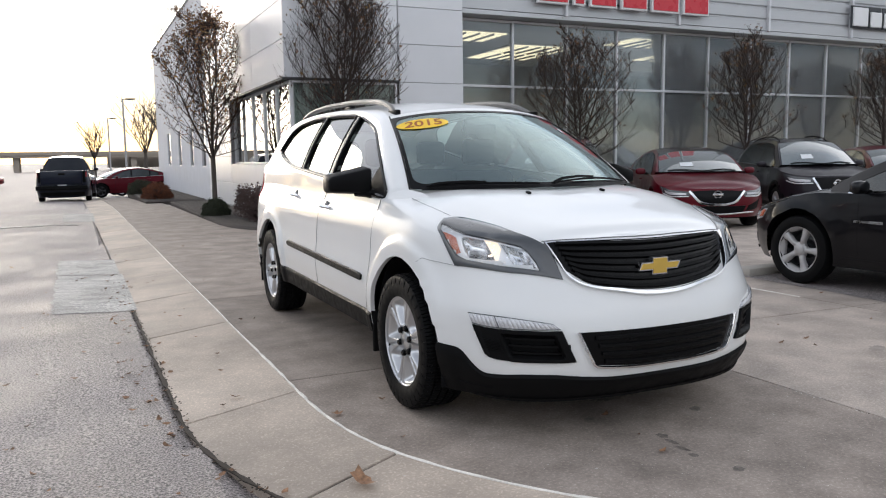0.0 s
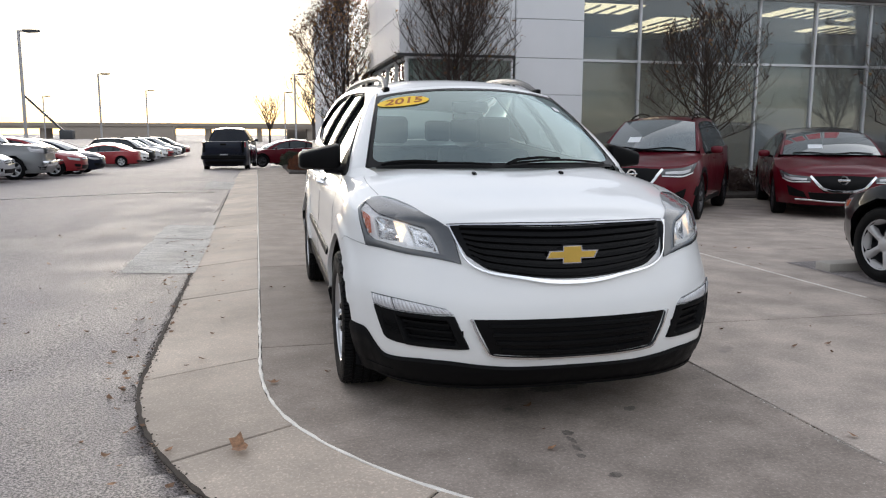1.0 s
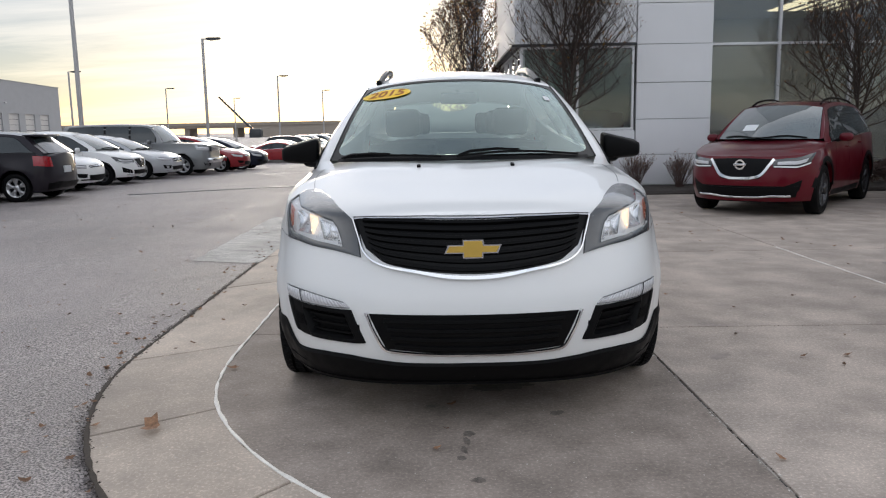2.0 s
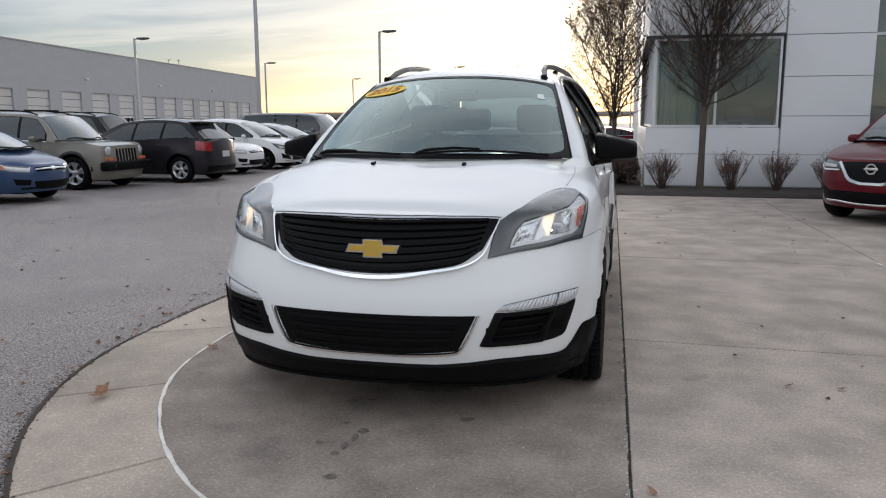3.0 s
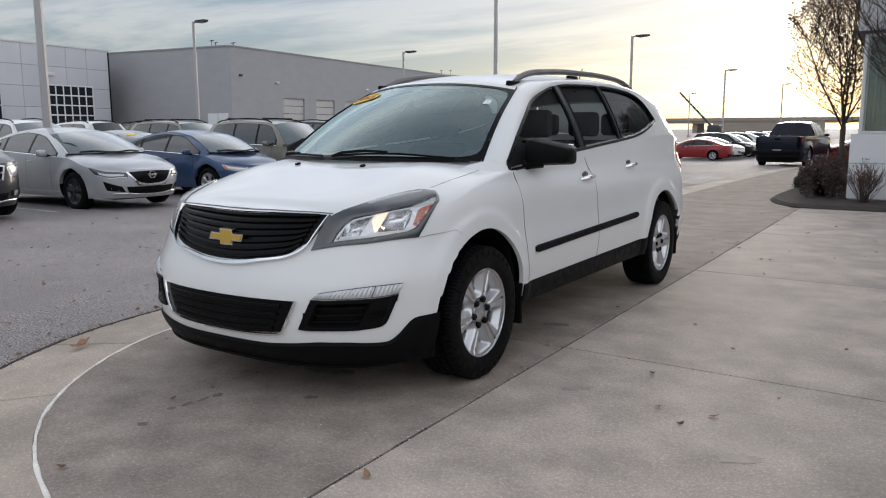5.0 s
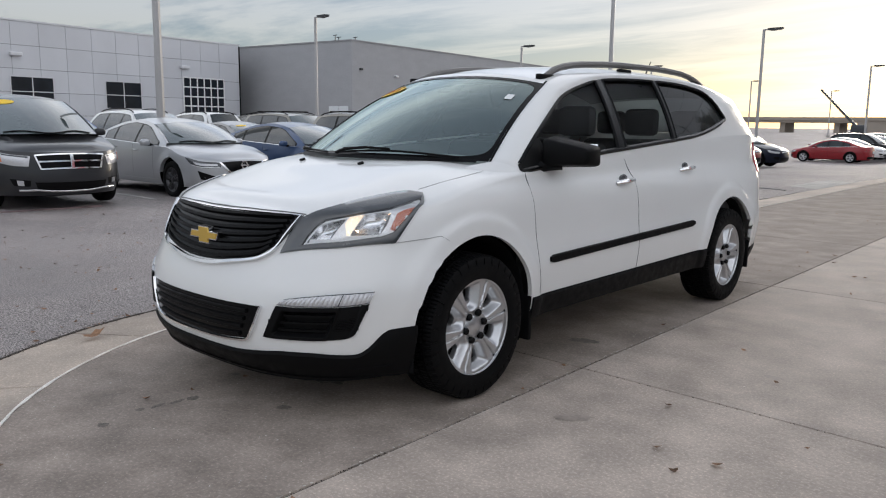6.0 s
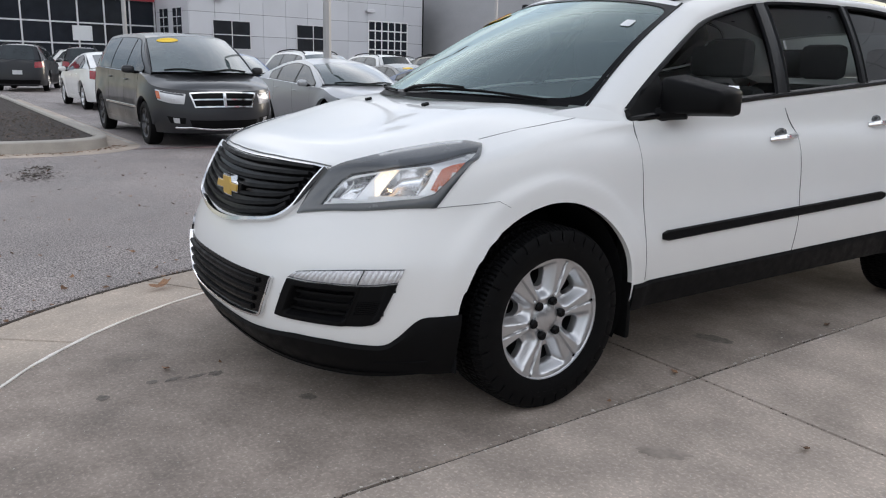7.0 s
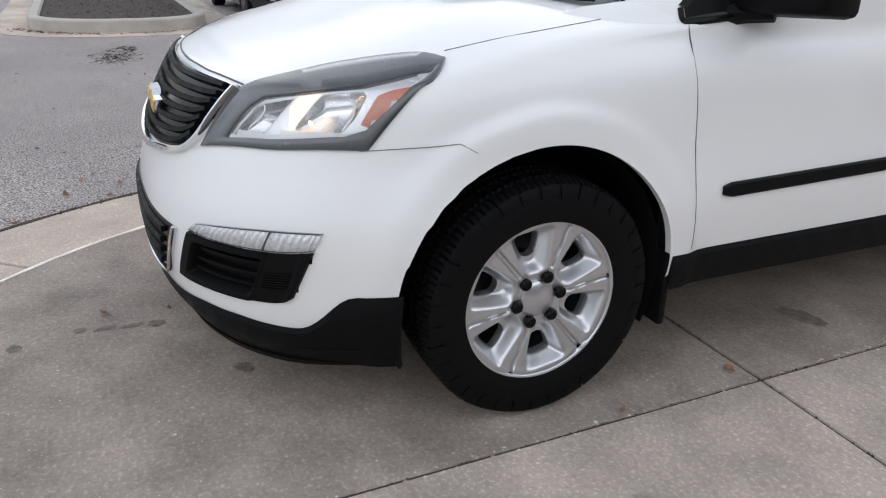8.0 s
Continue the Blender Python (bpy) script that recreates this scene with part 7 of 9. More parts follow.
part("intake_trim", skin.line(smooth_line([(-x, y, z) for x, y, z in half[:0:-1]] + half, 110), 0.011, 0.016, n=1, ease=2), M_CHROME, hero, "chrome intake trim")
for side in (1, -1):
    hl = lambda pts: [(side * x, y, z) for x, y, z in pts]
    bot = hl([(0.486, -0.812, 0.758), (0.60, -0.735, 0.776), (0.709, -0.66, 0.790), (0.80, -0.55, 0.804), (0.859, -0.470, 0.810)])
    top = hl([(0.520, -0.725, 0.910), (0.604, -0.602, 0.959), (0.654, -0.473, 0.990), (0.745, -0.29, 1.020), (0.810, -0.245, 1.014)])
    P = Patch(skin, bot, top, out=(side * 0.06, -0.04, 0.06), ends=((-side * 0.035, 0, 0), (side * 0.01, 0.045, 0)))
    P.open_up(hbody, 0.05, 0.945, 0.09, 0.89)
    LOW = ((0.185, 0.085), (0.45, 0.080), (0.67, 0.080), (0.84, 0.085), (0.92, 0.13))
    OUTER = ((0.92, 0.13), (0.945, 0.26), (0.958, 0.40), (0.962, 0.58), (0.974, 0.81))
    HIGH = ((0.974, 0.81), (0.86, 0.625), (0.76, 0.525), (0.60, 0.505), (0.43, 0.500), (0.27, 0.515))
    INNER = ((0.27, 0.515), (0.225, 0.42), (0.19, 0.22), (0.185, 0.085))
    DISHES = (((0.200, 0.095), (0.400, 0.105), (0.455, 0.465), (0.240, 0.455)),
              ((0.565, 0.150), (0.660, 0.105), (0.815, 0.105), (0.835, 0.21), (0.815, 0.40), (0.775, 0.465), (0.605, 0.470)))
    FLOORS = ((DISHES[0][:2], DISHES[0][:1:-1]), (DISHES[1][:3], ((0.605, 0.470), (0.72, 0.470), (0.815, 0.40))))

    def inside(quad, u, v):
        """How far (u, v) lies inside an outline, in metres on the lamp."""
        d = 1.0
        for (a, b), (c, e) in zip(quad, quad[1:] + quad[:1]):
            ex, ey = (c - a) * 0.5, (e - b) * 0.17
            d = min(d, (ex * (v - b) * 0.17 - ey * (u - a) * 0.5) / math.hypot(ex, ey))
        return d

    def well(u, v):
        return -0.004 - sum(0.05 * smooth(inside(q, u, v) / 0.006) for q in DISHES)

    lid = ((0.0, -0.012), (0.0, 0.005), (0.03, 0.008), (0.3, 0.010), (0.6, 0.010), (0.90, 0.009), (0.97, 0.006), (1.0, 0.001), (1.0, -0.010))
    lamp_body = part("headlamp", P.ring((LOW, OUTER, HIGH, INNER), lid), M_LAMPGREY, hero, "clear headlamp with dark upper lid")
    part("tray", P.sheet(LOW + ((0.945, 0.26),), INNER[2:0:-1] + HIGH[::-1], off=well, nu=180, nv=60), M_LAMPTRAY, lamp_body, "bright lamp surround")
    for q, (lo, hi) in zip(DISHES, FLOORS):
        part("reflector", P.sheet(lo, hi, off=lambda u, v: -0.005 - 0.030 * (1 - (1 - min(1.0, max(0.0, inside(q, u, v)) / 0.032)) ** 2), nu=36, nv=20), M_REFLECTOR, lamp_body, "silver headlamp reflector")
    part("light_guide", P.sheet(((0.435, 0.095), (0.558, 0.135)), ((0.478, 0.480), (0.598, 0.475)), off=lambda u, v: -0.001 - 0.004 * math.sin(9 * u + 3 * v) ** 2, nu=14, nv=14), M_LIT_DIVIDER, lamp_body, "lamp divider with warm bulb glow put into it")
    bm = bmesh.new()
    tube(bm, smooth_line([P.at(u, v, -0.005) for u, v in ((0.245, 0.44), (0.29, 0.43), (0.315, 0.35), (0.300, 0.24), (0.285, 0.16), (0.32, 0.10))], 24), 0.0022, sides=6)
    part("reflector_rim", bm, M_LAMPTRAY, lamp_body)
    bm = bmesh.new()
    ellipsoid(bm, P.at(0.612, 0.20, -0.024), (0.0036, 0.0036, 0.0036))
    part("bulb", bm, M_BULB, lamp_body, "warm glowing bulb")
    part("side_reflector", P.sheet(((0.878, 0.165), (0.92, 0.145), (0.962, 0.22)), ((0.862, 0.395), (0.91, 0.485), (0.978, 0.60)), off=-0.001, nu=14, nv=10), M_AMBER, lamp_body, "amber corner reflector")
    lens = part("lens", P.sheet(LOW + ((0.945, 0.26),), INNER[2:0:-1] + HIGH[::-1], off=0.005, nu=40, nv=14), M_LENS, lamp_body)
    lens.visible_shadow = False
    # running-lamp strip over the black fog pocket
    b2 = hl([(0.540, -0.875, 0.548), (0.62, -0.83, 0.545), (0.74, -0.74, 0.548), (0.800, -0.68, 0.552), (0.846, -0.614, 0.562)])
    t2 = hl([(0.572, -0.860, 0.574), (0.64, -0.82, 0.586), (0.742, -0.739, 0.601), (0.800, -0.67, 0.606), (0.856, -0.592, 0.610)])
    R2 = Patch(skin, b2, t2, 48, 8)
    strip_lamp = part("running_lamp", R2.field(off=lambda s, t: 0.006 + 0.005 * math.sin(math.pi * t) + (0.0022 * abs(math.sin(math.pi * 20 * s)) if 0.03 < s < 0.97 else 0), nu=160, nv=6, rim=0.010), M_CLEAR, hero, "clear ribbed running lamp strip", smooth_at=25)
    part("lamp_divider", R2.field(((0.66, 0.02), (0.672, 0.02), (0.672, 0.98), (0.66, 0.98)), off=0.0145, nu=2, nv=4, rim=0.01), M_LAMPGREY, strip_lamp)
    for t0, t1 in ((-0.0, 0.06), (0.93, 1.0)):
        part("lamp_edge", R2.field(((0.0, t0), (1.0, t0), (1.0, t1), (0.0, t1)), off=0.0105, nu=30, nv=2, rim=0.01), M_LAMPGREY, strip_lamp)
    pb = hl([(0.470, -0.888, 0.400), (0.52, -0.88, 0.396), (0.60, -0.845, 0.397), (0.68, -0.79, 0.398), (0.75, -0.73, 0.400), (0.787, -0.69, 0.406), (0.808, -0.664, 0.425)])
    pt = hl([(0.536, -0.878, 0.540), (0.60, -0.845, 0.538), (0.66, -0.80, 0.540), (0.72, -0.75, 0.541), (0.78, -0.70, 0.545), (0.82, -0.65, 0.550), (0.846, -0.616, 0.557)])
    Q = Patch(skin, pb, pt, 60, 24)
    Q.open_up(hbody, 0.02, 0.98, 0.03, 0.97)

    def hollow(u, v):
        return 0.011 - 0.045 * smooth(min(u - 0.08, 0.69 - u) / 0.05) * smooth(min(v - 0.10, 0.90 - v) / 0.12) - 0.006 * smooth((u - 0.68) / 0.03) * smooth((0.94 - u) / 0.03)

    pocket = part("fog_pocket", Q.field(off=hollow, nu=90, nv=36, rim=0.014), M_PLASTIC, hero, "black fog pocket with slats")
    for v in (0.22, 0.45, 0.68):
        part("slat", Q.field(((0.09, v), (0.68, v), (0.68, v + 0.07), (0.09, v + 0.07)), off=-0.014, nu=24, nv=2, rim=0.020), M_PLASTIC, pocket)
    for k in range(7):
        v = 0.30 + 0.05 * k
        part("fin", Q.field(((0.73, v), (0.92, v), (0.92, v + 0.02), (0.73, v + 0.02)), off=0.009, nu=8, nv=1, rim=0.006), M_PLASTIC, pocket)
    part("tail_lamp", skin.loft(hl([(0.91, 3.66, 0.98), (0.86, 3.92, 0.93), (0.80, 4.05, 0.94)]), hl([(0.90, 3.72, 1.22), (0.84, 3.92, 1.21), (0.78, 4.0, 1.20)]), 0.012, 14, 8, bulge=0.012), M_TAIL, hero, "red tail lamp")
    # washer nozzles and wipers
    part("washer_nozzle", skin.line([(side * 0.244, -0.135, 1.135), (side * 0.244, -0.108, 1.14)], 0.020, 0.012, n=2), M_GLOSSBLACK, hero)
for q0, q1, tip in ((-0.90, -0.16, 0.014), (-0.06, 0.84, 0.034)):
    bm = bmesh.new()
    tube(bm, [H.screen_pt(q0 + (q1 - q0) * k / 12, 0.006 + tip * math.sin(math.pi * k / 12), 0.014) for k in range(13)], 0.006, sides=6)
    wip = part("wiper", bm, M_PLASTIC, hero)
    bm = bmesh.new()
    tube(bm, [H.screen_pt(q0 + (q1 - q0) * f, 0.006 + 1.15 * tip * g, h) for f, g, h in ((0.02, 0.0, 0.016), (0.10, 0.5, 0.026), (0.30, 1.0, 0.026), (0.50, 1.0, 0.022))], [0.010, 0.009, 0.008, 0.006], sides=6)
    part("wiper_arm", bm, M_GLOSSBLACK, wip)
bm = H.screen_bm(20, 3, -0.93, 0.93, -0.02, 0.012, off=0.004)
part("cowl_grille", bm, M_PLASTIC, hero)


def screen_label(q, t, w, h, mat, off, shape="oval", n=36):
    """A flat label that lies on the windscreen."""
    bm = bmesh.new()
    ring = []
    for k in range(n):
        a = 2 * math.pi * k / n
        cx, cz = (math.cos(a), math.sin(a))
        if shape == "box":
            m = max(abs(cx), abs(cz)); cx, cz = cx / m, cz / m
        ring.append(bm.verts.new(H.screen_pt(q + cx * w, t + cz * h, off)))
    inner = ring
    for s in (0.75, 0.5, 0.25):
        now = []
        for k in range(n):
            a = 2 * math.pi * k / n
            cx, cz = math.cos(a), math.sin(a)
            if shape == "box":
                m = max(abs(cx), abs(cz)); cx, cz = cx / m, cz / m
            now.append(bm.verts.new(H.screen_pt(q + cx * w * s, t + cz * h * s, off)))
        for k in range(n):
            bm.faces.new((inner[k], inner[(k + 1) % n], now[(k + 1) % n], now[k]))
        inner = now
    bm.faces.new(inner)
    return bm


stick = part("year_sticker", screen_label(-0.730, 0.785, 0.245, 0.076, M_YELLOW, 0.006), M_YELLOW, hero, "yellow oval year sticker", smooth_at=0)
txt = bpy.data.curves.new("figures", "FONT")
txt.body, txt.size, txt.align_x, txt.align_y, txt.extrude, txt.shear, txt.offset = "2015", 0.104, "CENTER", "CENTER", 0.0008, 0.15, 0.0015
tob = new("tmp_text", txt)
deps = bpy.context.evaluated_depsgraph_get()
tme = bpy.data.meshes.new_from_object(tob.evaluated_get(deps))
bpy.data.objects.remove(tob)
for v in tme.vertices:
    v.co = H.screen_pt(-0.730 + v.co.x / 0.58, 0.785 + v.co.y / 0.84, 0.0075 + v.co.z)
tme.materials.append(M_STICKTEXT)
fig = new("numeral", tme)
fig.parent = stick
part("paper_label", screen_label(0.835, 0.70, 0.030, 0.034, M_PAPER, 0.004, "box"), M_PAPER, hero, "small white label on the glass", smooth_at=0)
part("rear_view_mirror", boxed(-0.12, 0.12, 0.88, 0.92, 1.47, 1.54, bevel=0.015), M_GLOSSBLACK, hero)
# cabin fittings
part("floor_pan", boxed(-0.72, 0.72, -0.55, 3.6, 0.27, 0.42), M_GAP, hero, smooth_at=0)
part("underbody", boxed(-0.56, 0.56, -0.72, 3.7, 0.20, 0.80), M_GAP, hero, smooth_at=0)
for side in (1, -1):
    part("door_lining", boxed(side * 0.80, side * 0.84, 0.5, 3.3, 0.4, 1.08, bevel=0.01), M_DASH, hero, smooth_at=0)
bm = bmesh.new()
box(bm, -0.78, 0.78, 0.22, 0.72, 0.75, 1.08, bevel=0.08)
dash = part("dashboard", bm, M_DASH, hero)
bm = bmesh.new()
box(bm, 0.16, 0.62, 0.35, 0.62, 1.06, 1.14, bevel=0.03)
part("binnacle", bm, M_DASH, dash)
bm = bmesh.new()
ring = [(0.39 + 0.19 * math.cos(a), 0.84 + 0.055 * math.sin(a), 1.0 + 0.18 * math.sin(a)) for a in (2 * math.pi * k / 24 for k in range(25))]
tube(bm, ring, 0.016, sides=8, caps=False)
tube(bm, [(0.21, 0.84, 1.0), (0.57, 0.84, 1.0)], 0.02, sides=6); tube(bm, [(0.39, 0.72, 1.0), (0.39, 0.86, 1.0)], 0.05, sides=8)
part("steering_wheel", bm, M_DASH, hero)
for x, y, w in ((-0.40, 1.25, 0.52), (0.40, 1.25, 0.52), (-0.40, 2.15, 0.5), (0.40, 2.15, 0.5), (0.0, 3.0, 1.15)):
    cushion = part("seat", seat_bm(w), M_SEAT, hero)
    cushion.location = (x, y, 0.48)
    back = part("seat_back", back_bm(w), M_SEAT, cushion)
    back.location = (0, 0.24, 0.12)
    for hx in ((0,) if w < 0.8 else (-0.35, 0.35)):
        head = part("head_rest", boxed(-0.13 + hx, 0.13 + hx, 0.15, 0.26, 0.66, 0.86, bevel=0.04), M_SEAT, cushion)
        head.location = (0, 0.24, 0.12)
part("headlining", H.roof_bm(20, 12), M_LINING, hero).location = (0, 0, -0.025)
add_wheels(hero, 3.02, 0.845, 0.358, 0.232, 0.245, 6, M_RIM, blocks=58, twin=True, hole=0.66, steps=72)
# raised bars in place of the tyre's lettering
for y in (0.0, 3.02):
    for a0, n in ((62, 3), (250, 7)):
        bm = bmesh.new()
        for k in range(n):
            a = math.radians(a0 + 7.5 * k)
            bmesh.ops.create_cube(bm, size=1.0, matrix=Matrix.Translation((0.967, y + 0.297 * math.cos(a), 0.358 + 0.297 * math.sin(a))) @ Matrix.Rotation(a, 4, "X") @ Matrix.Diagonal((0.006, 0.028, 0.020, 1)))
        part("tyre_marking", bm, M_PLASTIC, hero, smooth_at=0)

# ---- the other vehicles on the lot ----
def preset(kind, **change):
    """Proportions of a common car shape, in metres from the front axle."""
    base = dict(
        sedan=dict(wb=2.78, fo=0.95, ro=1.10, w=0.92, hood=0.93, nose_z=0.72, belt0=0.93, belt1=1.02, cowl_y=0.30, cowl_z=0.98, roof_y=(1.05, 2.35), roof_z=1.42, tail_y=3.35, deck_z=1.04, R=0.335, splits=(1.42, 2.30), quarter=False, rails=False, lean=0.50),
        suv=dict(wb=2.70, fo=0.92, ro=0.95, w=0.92, hood=1.06, nose_z=0.85, belt0=1.06, belt1=1.16, cowl_y=0.25, cowl_z=1.10, roof_y=(0.95, 3.05), roof_z=1.70, tail_y=3.52, deck_z=1.14, R=0.355, splits=(1.35, 2.20), quarter=True, rails=True, lean=0.36),
        hatch=dict(wb=2.62, fo=0.85, ro=0.78, w=0.89, hood=0.98, nose_z=0.78, belt0=0.98, belt1=1.08, cowl_y=0.15, cowl_z=1.03, roof_y=(0.90, 2.75), roof_z=1.54, tail_y=3.25, deck_z=1.06, R=0.32, splits=(1.30, 2.10), quarter=True, rails=False, lean=0.42),
        van=dict(wb=3.08, fo=0.96, ro=1.05, w=0.97, hood=1.06, nose_z=0.86, belt0=1.08, belt1=1.13, cowl_y=0.0, cowl_z=1.10, roof_y=(0.85, 3.55), roof_z=1.72, tail_y=3.98, deck_z=1.12, R=0.345, splits=(1.20, 2.30), quarter=True, rails=False, lean=0.30),
        jeep=dict(wb=2.65, fo=0.75, ro=0.95, w=0.89, hood=1.10, nose_z=1.00, belt0=1.10, belt1=1.14, cowl_y=0.45, cowl_z=1.13, roof_y=(0.92, 3.25), roof_z=1.70, tail_y=3.50, deck_z=1.12, R=0.365, splits=(1.38, 2.25), quarter=True, rails=True, lean=0.20),
        truckwagon=dict(wb=3.30, fo=0.95, ro=1.35, w=1.0, hood=1.18, nose_z=1.08, belt0=1.18, belt1=1.20, cowl_y=0.70, cowl_z=1.20, roof_y=(1.12, 4.35), roof_z=1.86, tail_y=4.55, deck_z=1.18, R=0.37, splits=(1.85, 2.75), quarter=True, rails=False, lean=0.16),
    )[kind]
    return dict(base, **change)


def shell_of(q):
    fo, wb, ro, w = q["fo"], q["wb"], q["ro"], q["w"]
    y_end = wb + ro
    r0, r1 = q["roof_y"]
    zr, zd = q["roof_z"], q["deck_z"]
    boxy = q.get("boxy", 0.0)
    P = dict(
        wb=wb, ycf=-0.05, ycr=wb + 0.30, nf=2.5 + boxy, nr=2.8 + boxy, arch=q["R"] + 0.065, arch_z=q["R"] + 0.01, flare=0.018, sill=0.22,
        wide=[(0.2, w - 0.07), (0.4, w - 0.02), (0.65, w), (0.85, w - 0.01), (1.0, w - 0.03), (1.2, w - 0.04), (1.4, w - 0.06)],
        nose=[(0.2, -fo + 0.10), (0.35, -fo + 0.01), (0.50, -fo), (0.62, -fo + 0.015), (q["nose_z"], -fo + 0.06), (q["nose_z"] + 0.08, -fo + 0.13), (1.3, -fo + 0.2)],
        tail=[(0.2, y_end - 0.10), (0.4, y_end), (0.7, y_end - 0.01), (zd - 0.06, y_end - 0.05), (zd + 0.3, y_end - 0.12)],
        belt=[(-1.2, q["nose_z"] - 0.01), (-fo + 0.1, q["nose_z"]), (-0.4, q["nose_z"] + 0.06), (0.1, q["belt0"] - 0.02), (0.6, q["belt0"]), (wb * 0.6, (q["belt0"] + q["belt1"]) / 2), (wb + 0.2, q["belt1"]), (y_end, zd - 0.03), (y_end + 1, zd - 0.03)],
        spine=[(-1.2, q["nose_z"]), (-fo + 0.10, q["nose_z"] + 0.005), (-fo + 0.28, q["hood"] - 0.10 if q["hood"] - q["nose_z"] > 0.12 else q["hood"] - 0.02), (-0.2, q["hood"] - 0.01), (q["cowl_y"] + 0.1, q["cowl_z"] + 0.02), (q["cowl_y"] + 1.0, q["cowl_z"] + 0.02), (q["tail_y"] - 0.1, zd + 0.02), (y_end, zd)],
        cowl=q["cowl_y"] + 0.6, deck=q["tail_y"] - 0.15, roll=3.2,
        cab_x=[(0.0, w - 0.13), (0.5, w - 0.055), (1.0, w - 0.05), (wb, w - 0.06), (wb + 0.6, w - 0.10), (y_end, w - 0.16)],
        lean=q["lean"], lean2=0.35,
        roof=[(r0, zr - 0.09), (r0 + 0.3, zr - 0.035), ((r0 + r1) / 2, zr), (r1 - 0.3, zr - 0.03), (r1, zr - 0.075)],
        bow=0.09, crown=0.045, screen_foot=(q["cowl_y"] - 0.30, q["cowl_z"] + 0.015, w - 0.16), foot_bow=0.30, rear_foot=(q["tail_y"], zd + 0.01),
        a_line=[(q["cowl_y"] + 0.10, q["belt0"]), (r0 + 0.02, zr - 0.16), (r0 + 0.35, zr - 0.095), (r0 + 0.8, zr - 0.06)],
        d_line=[(r1 - 0.6, zr - 0.06), (r1 - 0.2, zr - 0.11), (q["tail_y"] - 0.22, zd + 0.03), (q["tail_y"] - 0.1, zd)],
        head=0.065, sill_up=0.02, slant=0.08)
    return Shell(P).cabin(), P


def add_lamps(car, skin, q, S):
    fo, w, nz = q["fo"], q["w"], q["nose_z"]
    face = q.get("face", "bar")
    round_lamps = face == "jeep"
    lz0, lz1 = q.get("lamp_z", (nz - 0.13, nz - 0.01))
    for side in (1, -1):
        f = lambda pts: [(side * x, y, z) for x, y, z in pts]
        if round_lamps:
            bm = lathe([(0.0, 0.10), (0.03, 0.10), (0.045, 0.07), (0.05, 0.0)], 20)
            for v in bm.verts:
                v.co = Vector((v.co.y + side * 0.56, -v.co.x - fo + 0.10, v.co.z + nz - 0.12))
            part("headlamp", bm, M_CLEAR, car, "round clear headlamp")
            part("indicator", boxed(side * 0.45, side * 0.68, -fo - 0.0, -fo + 0.1, nz - 0.33, nz - 0.26, bevel=0.01), M_AMBER, car)
            continue
        a = f([(w - 0.36, -fo + 0.08, lz0), (w - 0.16, -fo + 0.20, lz0 + 0.01), (w - 0.06, -fo + 0.42, lz0 + 0.05)])
        b = f([(w - 0.40, -fo + 0.10, lz1 - 0.03), (w - 0.16, -fo + 0.25, lz1), (w - 0.05, -fo + 0.50, lz1 + 0.03)])
        slim = face == "vee"
        if slim:
            a = f([(w - 0.46, -fo + 0.05, lz0 - 0.02), (w - 0.16, -fo + 0.20, lz0 - 0.035), (w - 0.06, -fo + 0.40, lz0 + 0.02)])
            b = f([(w - 0.48, -fo + 0.07, lz1 - 0.03), (w - 0.16, -fo + 0.25, lz1), (w - 0.05, -fo + 0.58, lz1 + 0.06)])
        lamp_ob = part("headlamp", skin.loft(a, b, 0.006, 14, 5, bulge=0.012), M_LAMPGREY if slim else M_CLEAR, car, "dark slim headlamp" if slim else "clear headlamp")
        if slim:
            part("reflector", skin.loft(a, b, 0.016, 14, 3, u0=0.10, u1=0.80, v0=0.34, v1=0.66), M_CLEAR, lamp_ob)
            part("light_strip", skin.loft(a, b, 0.018, 16, 2, u0=0.02, u1=0.98, v0=0.04, v1=0.17), M_LAMPTRAY, lamp_ob)
        else:
            part("lamp_edge", skin.loft(a, b, 0.012, 10, 2, u0=0.05, u1=0.8, v0=0.80, v1=0.96), M_LAMPGREY, lamp_ob)
        if q.get("amber"):
            part("indicator", skin.loft(a, b, 0.016, 4, 4, u0=0.84, u1=0.98, v0=0.15, v1=0.85), M_AMBER, lamp_ob)
        pa, pb = f([(w - 0.34, -fo + 0.03, 0.33), (w - 0.12, -fo + 0.18, 0.34)]), f([(w - 0.36, -fo + 0.03, 0.45), (w - 0.09, -fo + 0.22, 0.47)])
        if slim:
            pa, pb = f([(w - 0.40, -fo + 0.03, 0.29), (w - 0.10, -fo + 0.22, 0.34)]), f([(w - 0.33, -fo + 0.03, 0.42), (w - 0.07, -fo + 0.26, 0.52)])
        pocket = part("fog_pocket", skin.loft(pa, pb, 0.004, 8, 4), M_PLASTIC, car)
        if face in ("van",):
            part("fog_lamp", skin.loft(pa, pb, 0.012, 5, 4, u0=0.35, u1=0.65, v0=0.1, v1=0.9), M_CLEAR, pocket)
    # grille by kind
    half = w - 0.44
    zt, zb_ = nz - 0.02, q.get("grille_z", 0.52)
    def row(wd, z, n=12):
        return [(-wd + 2 * wd * k / n, -fo + 0.02, z) for k in range(n + 1)]
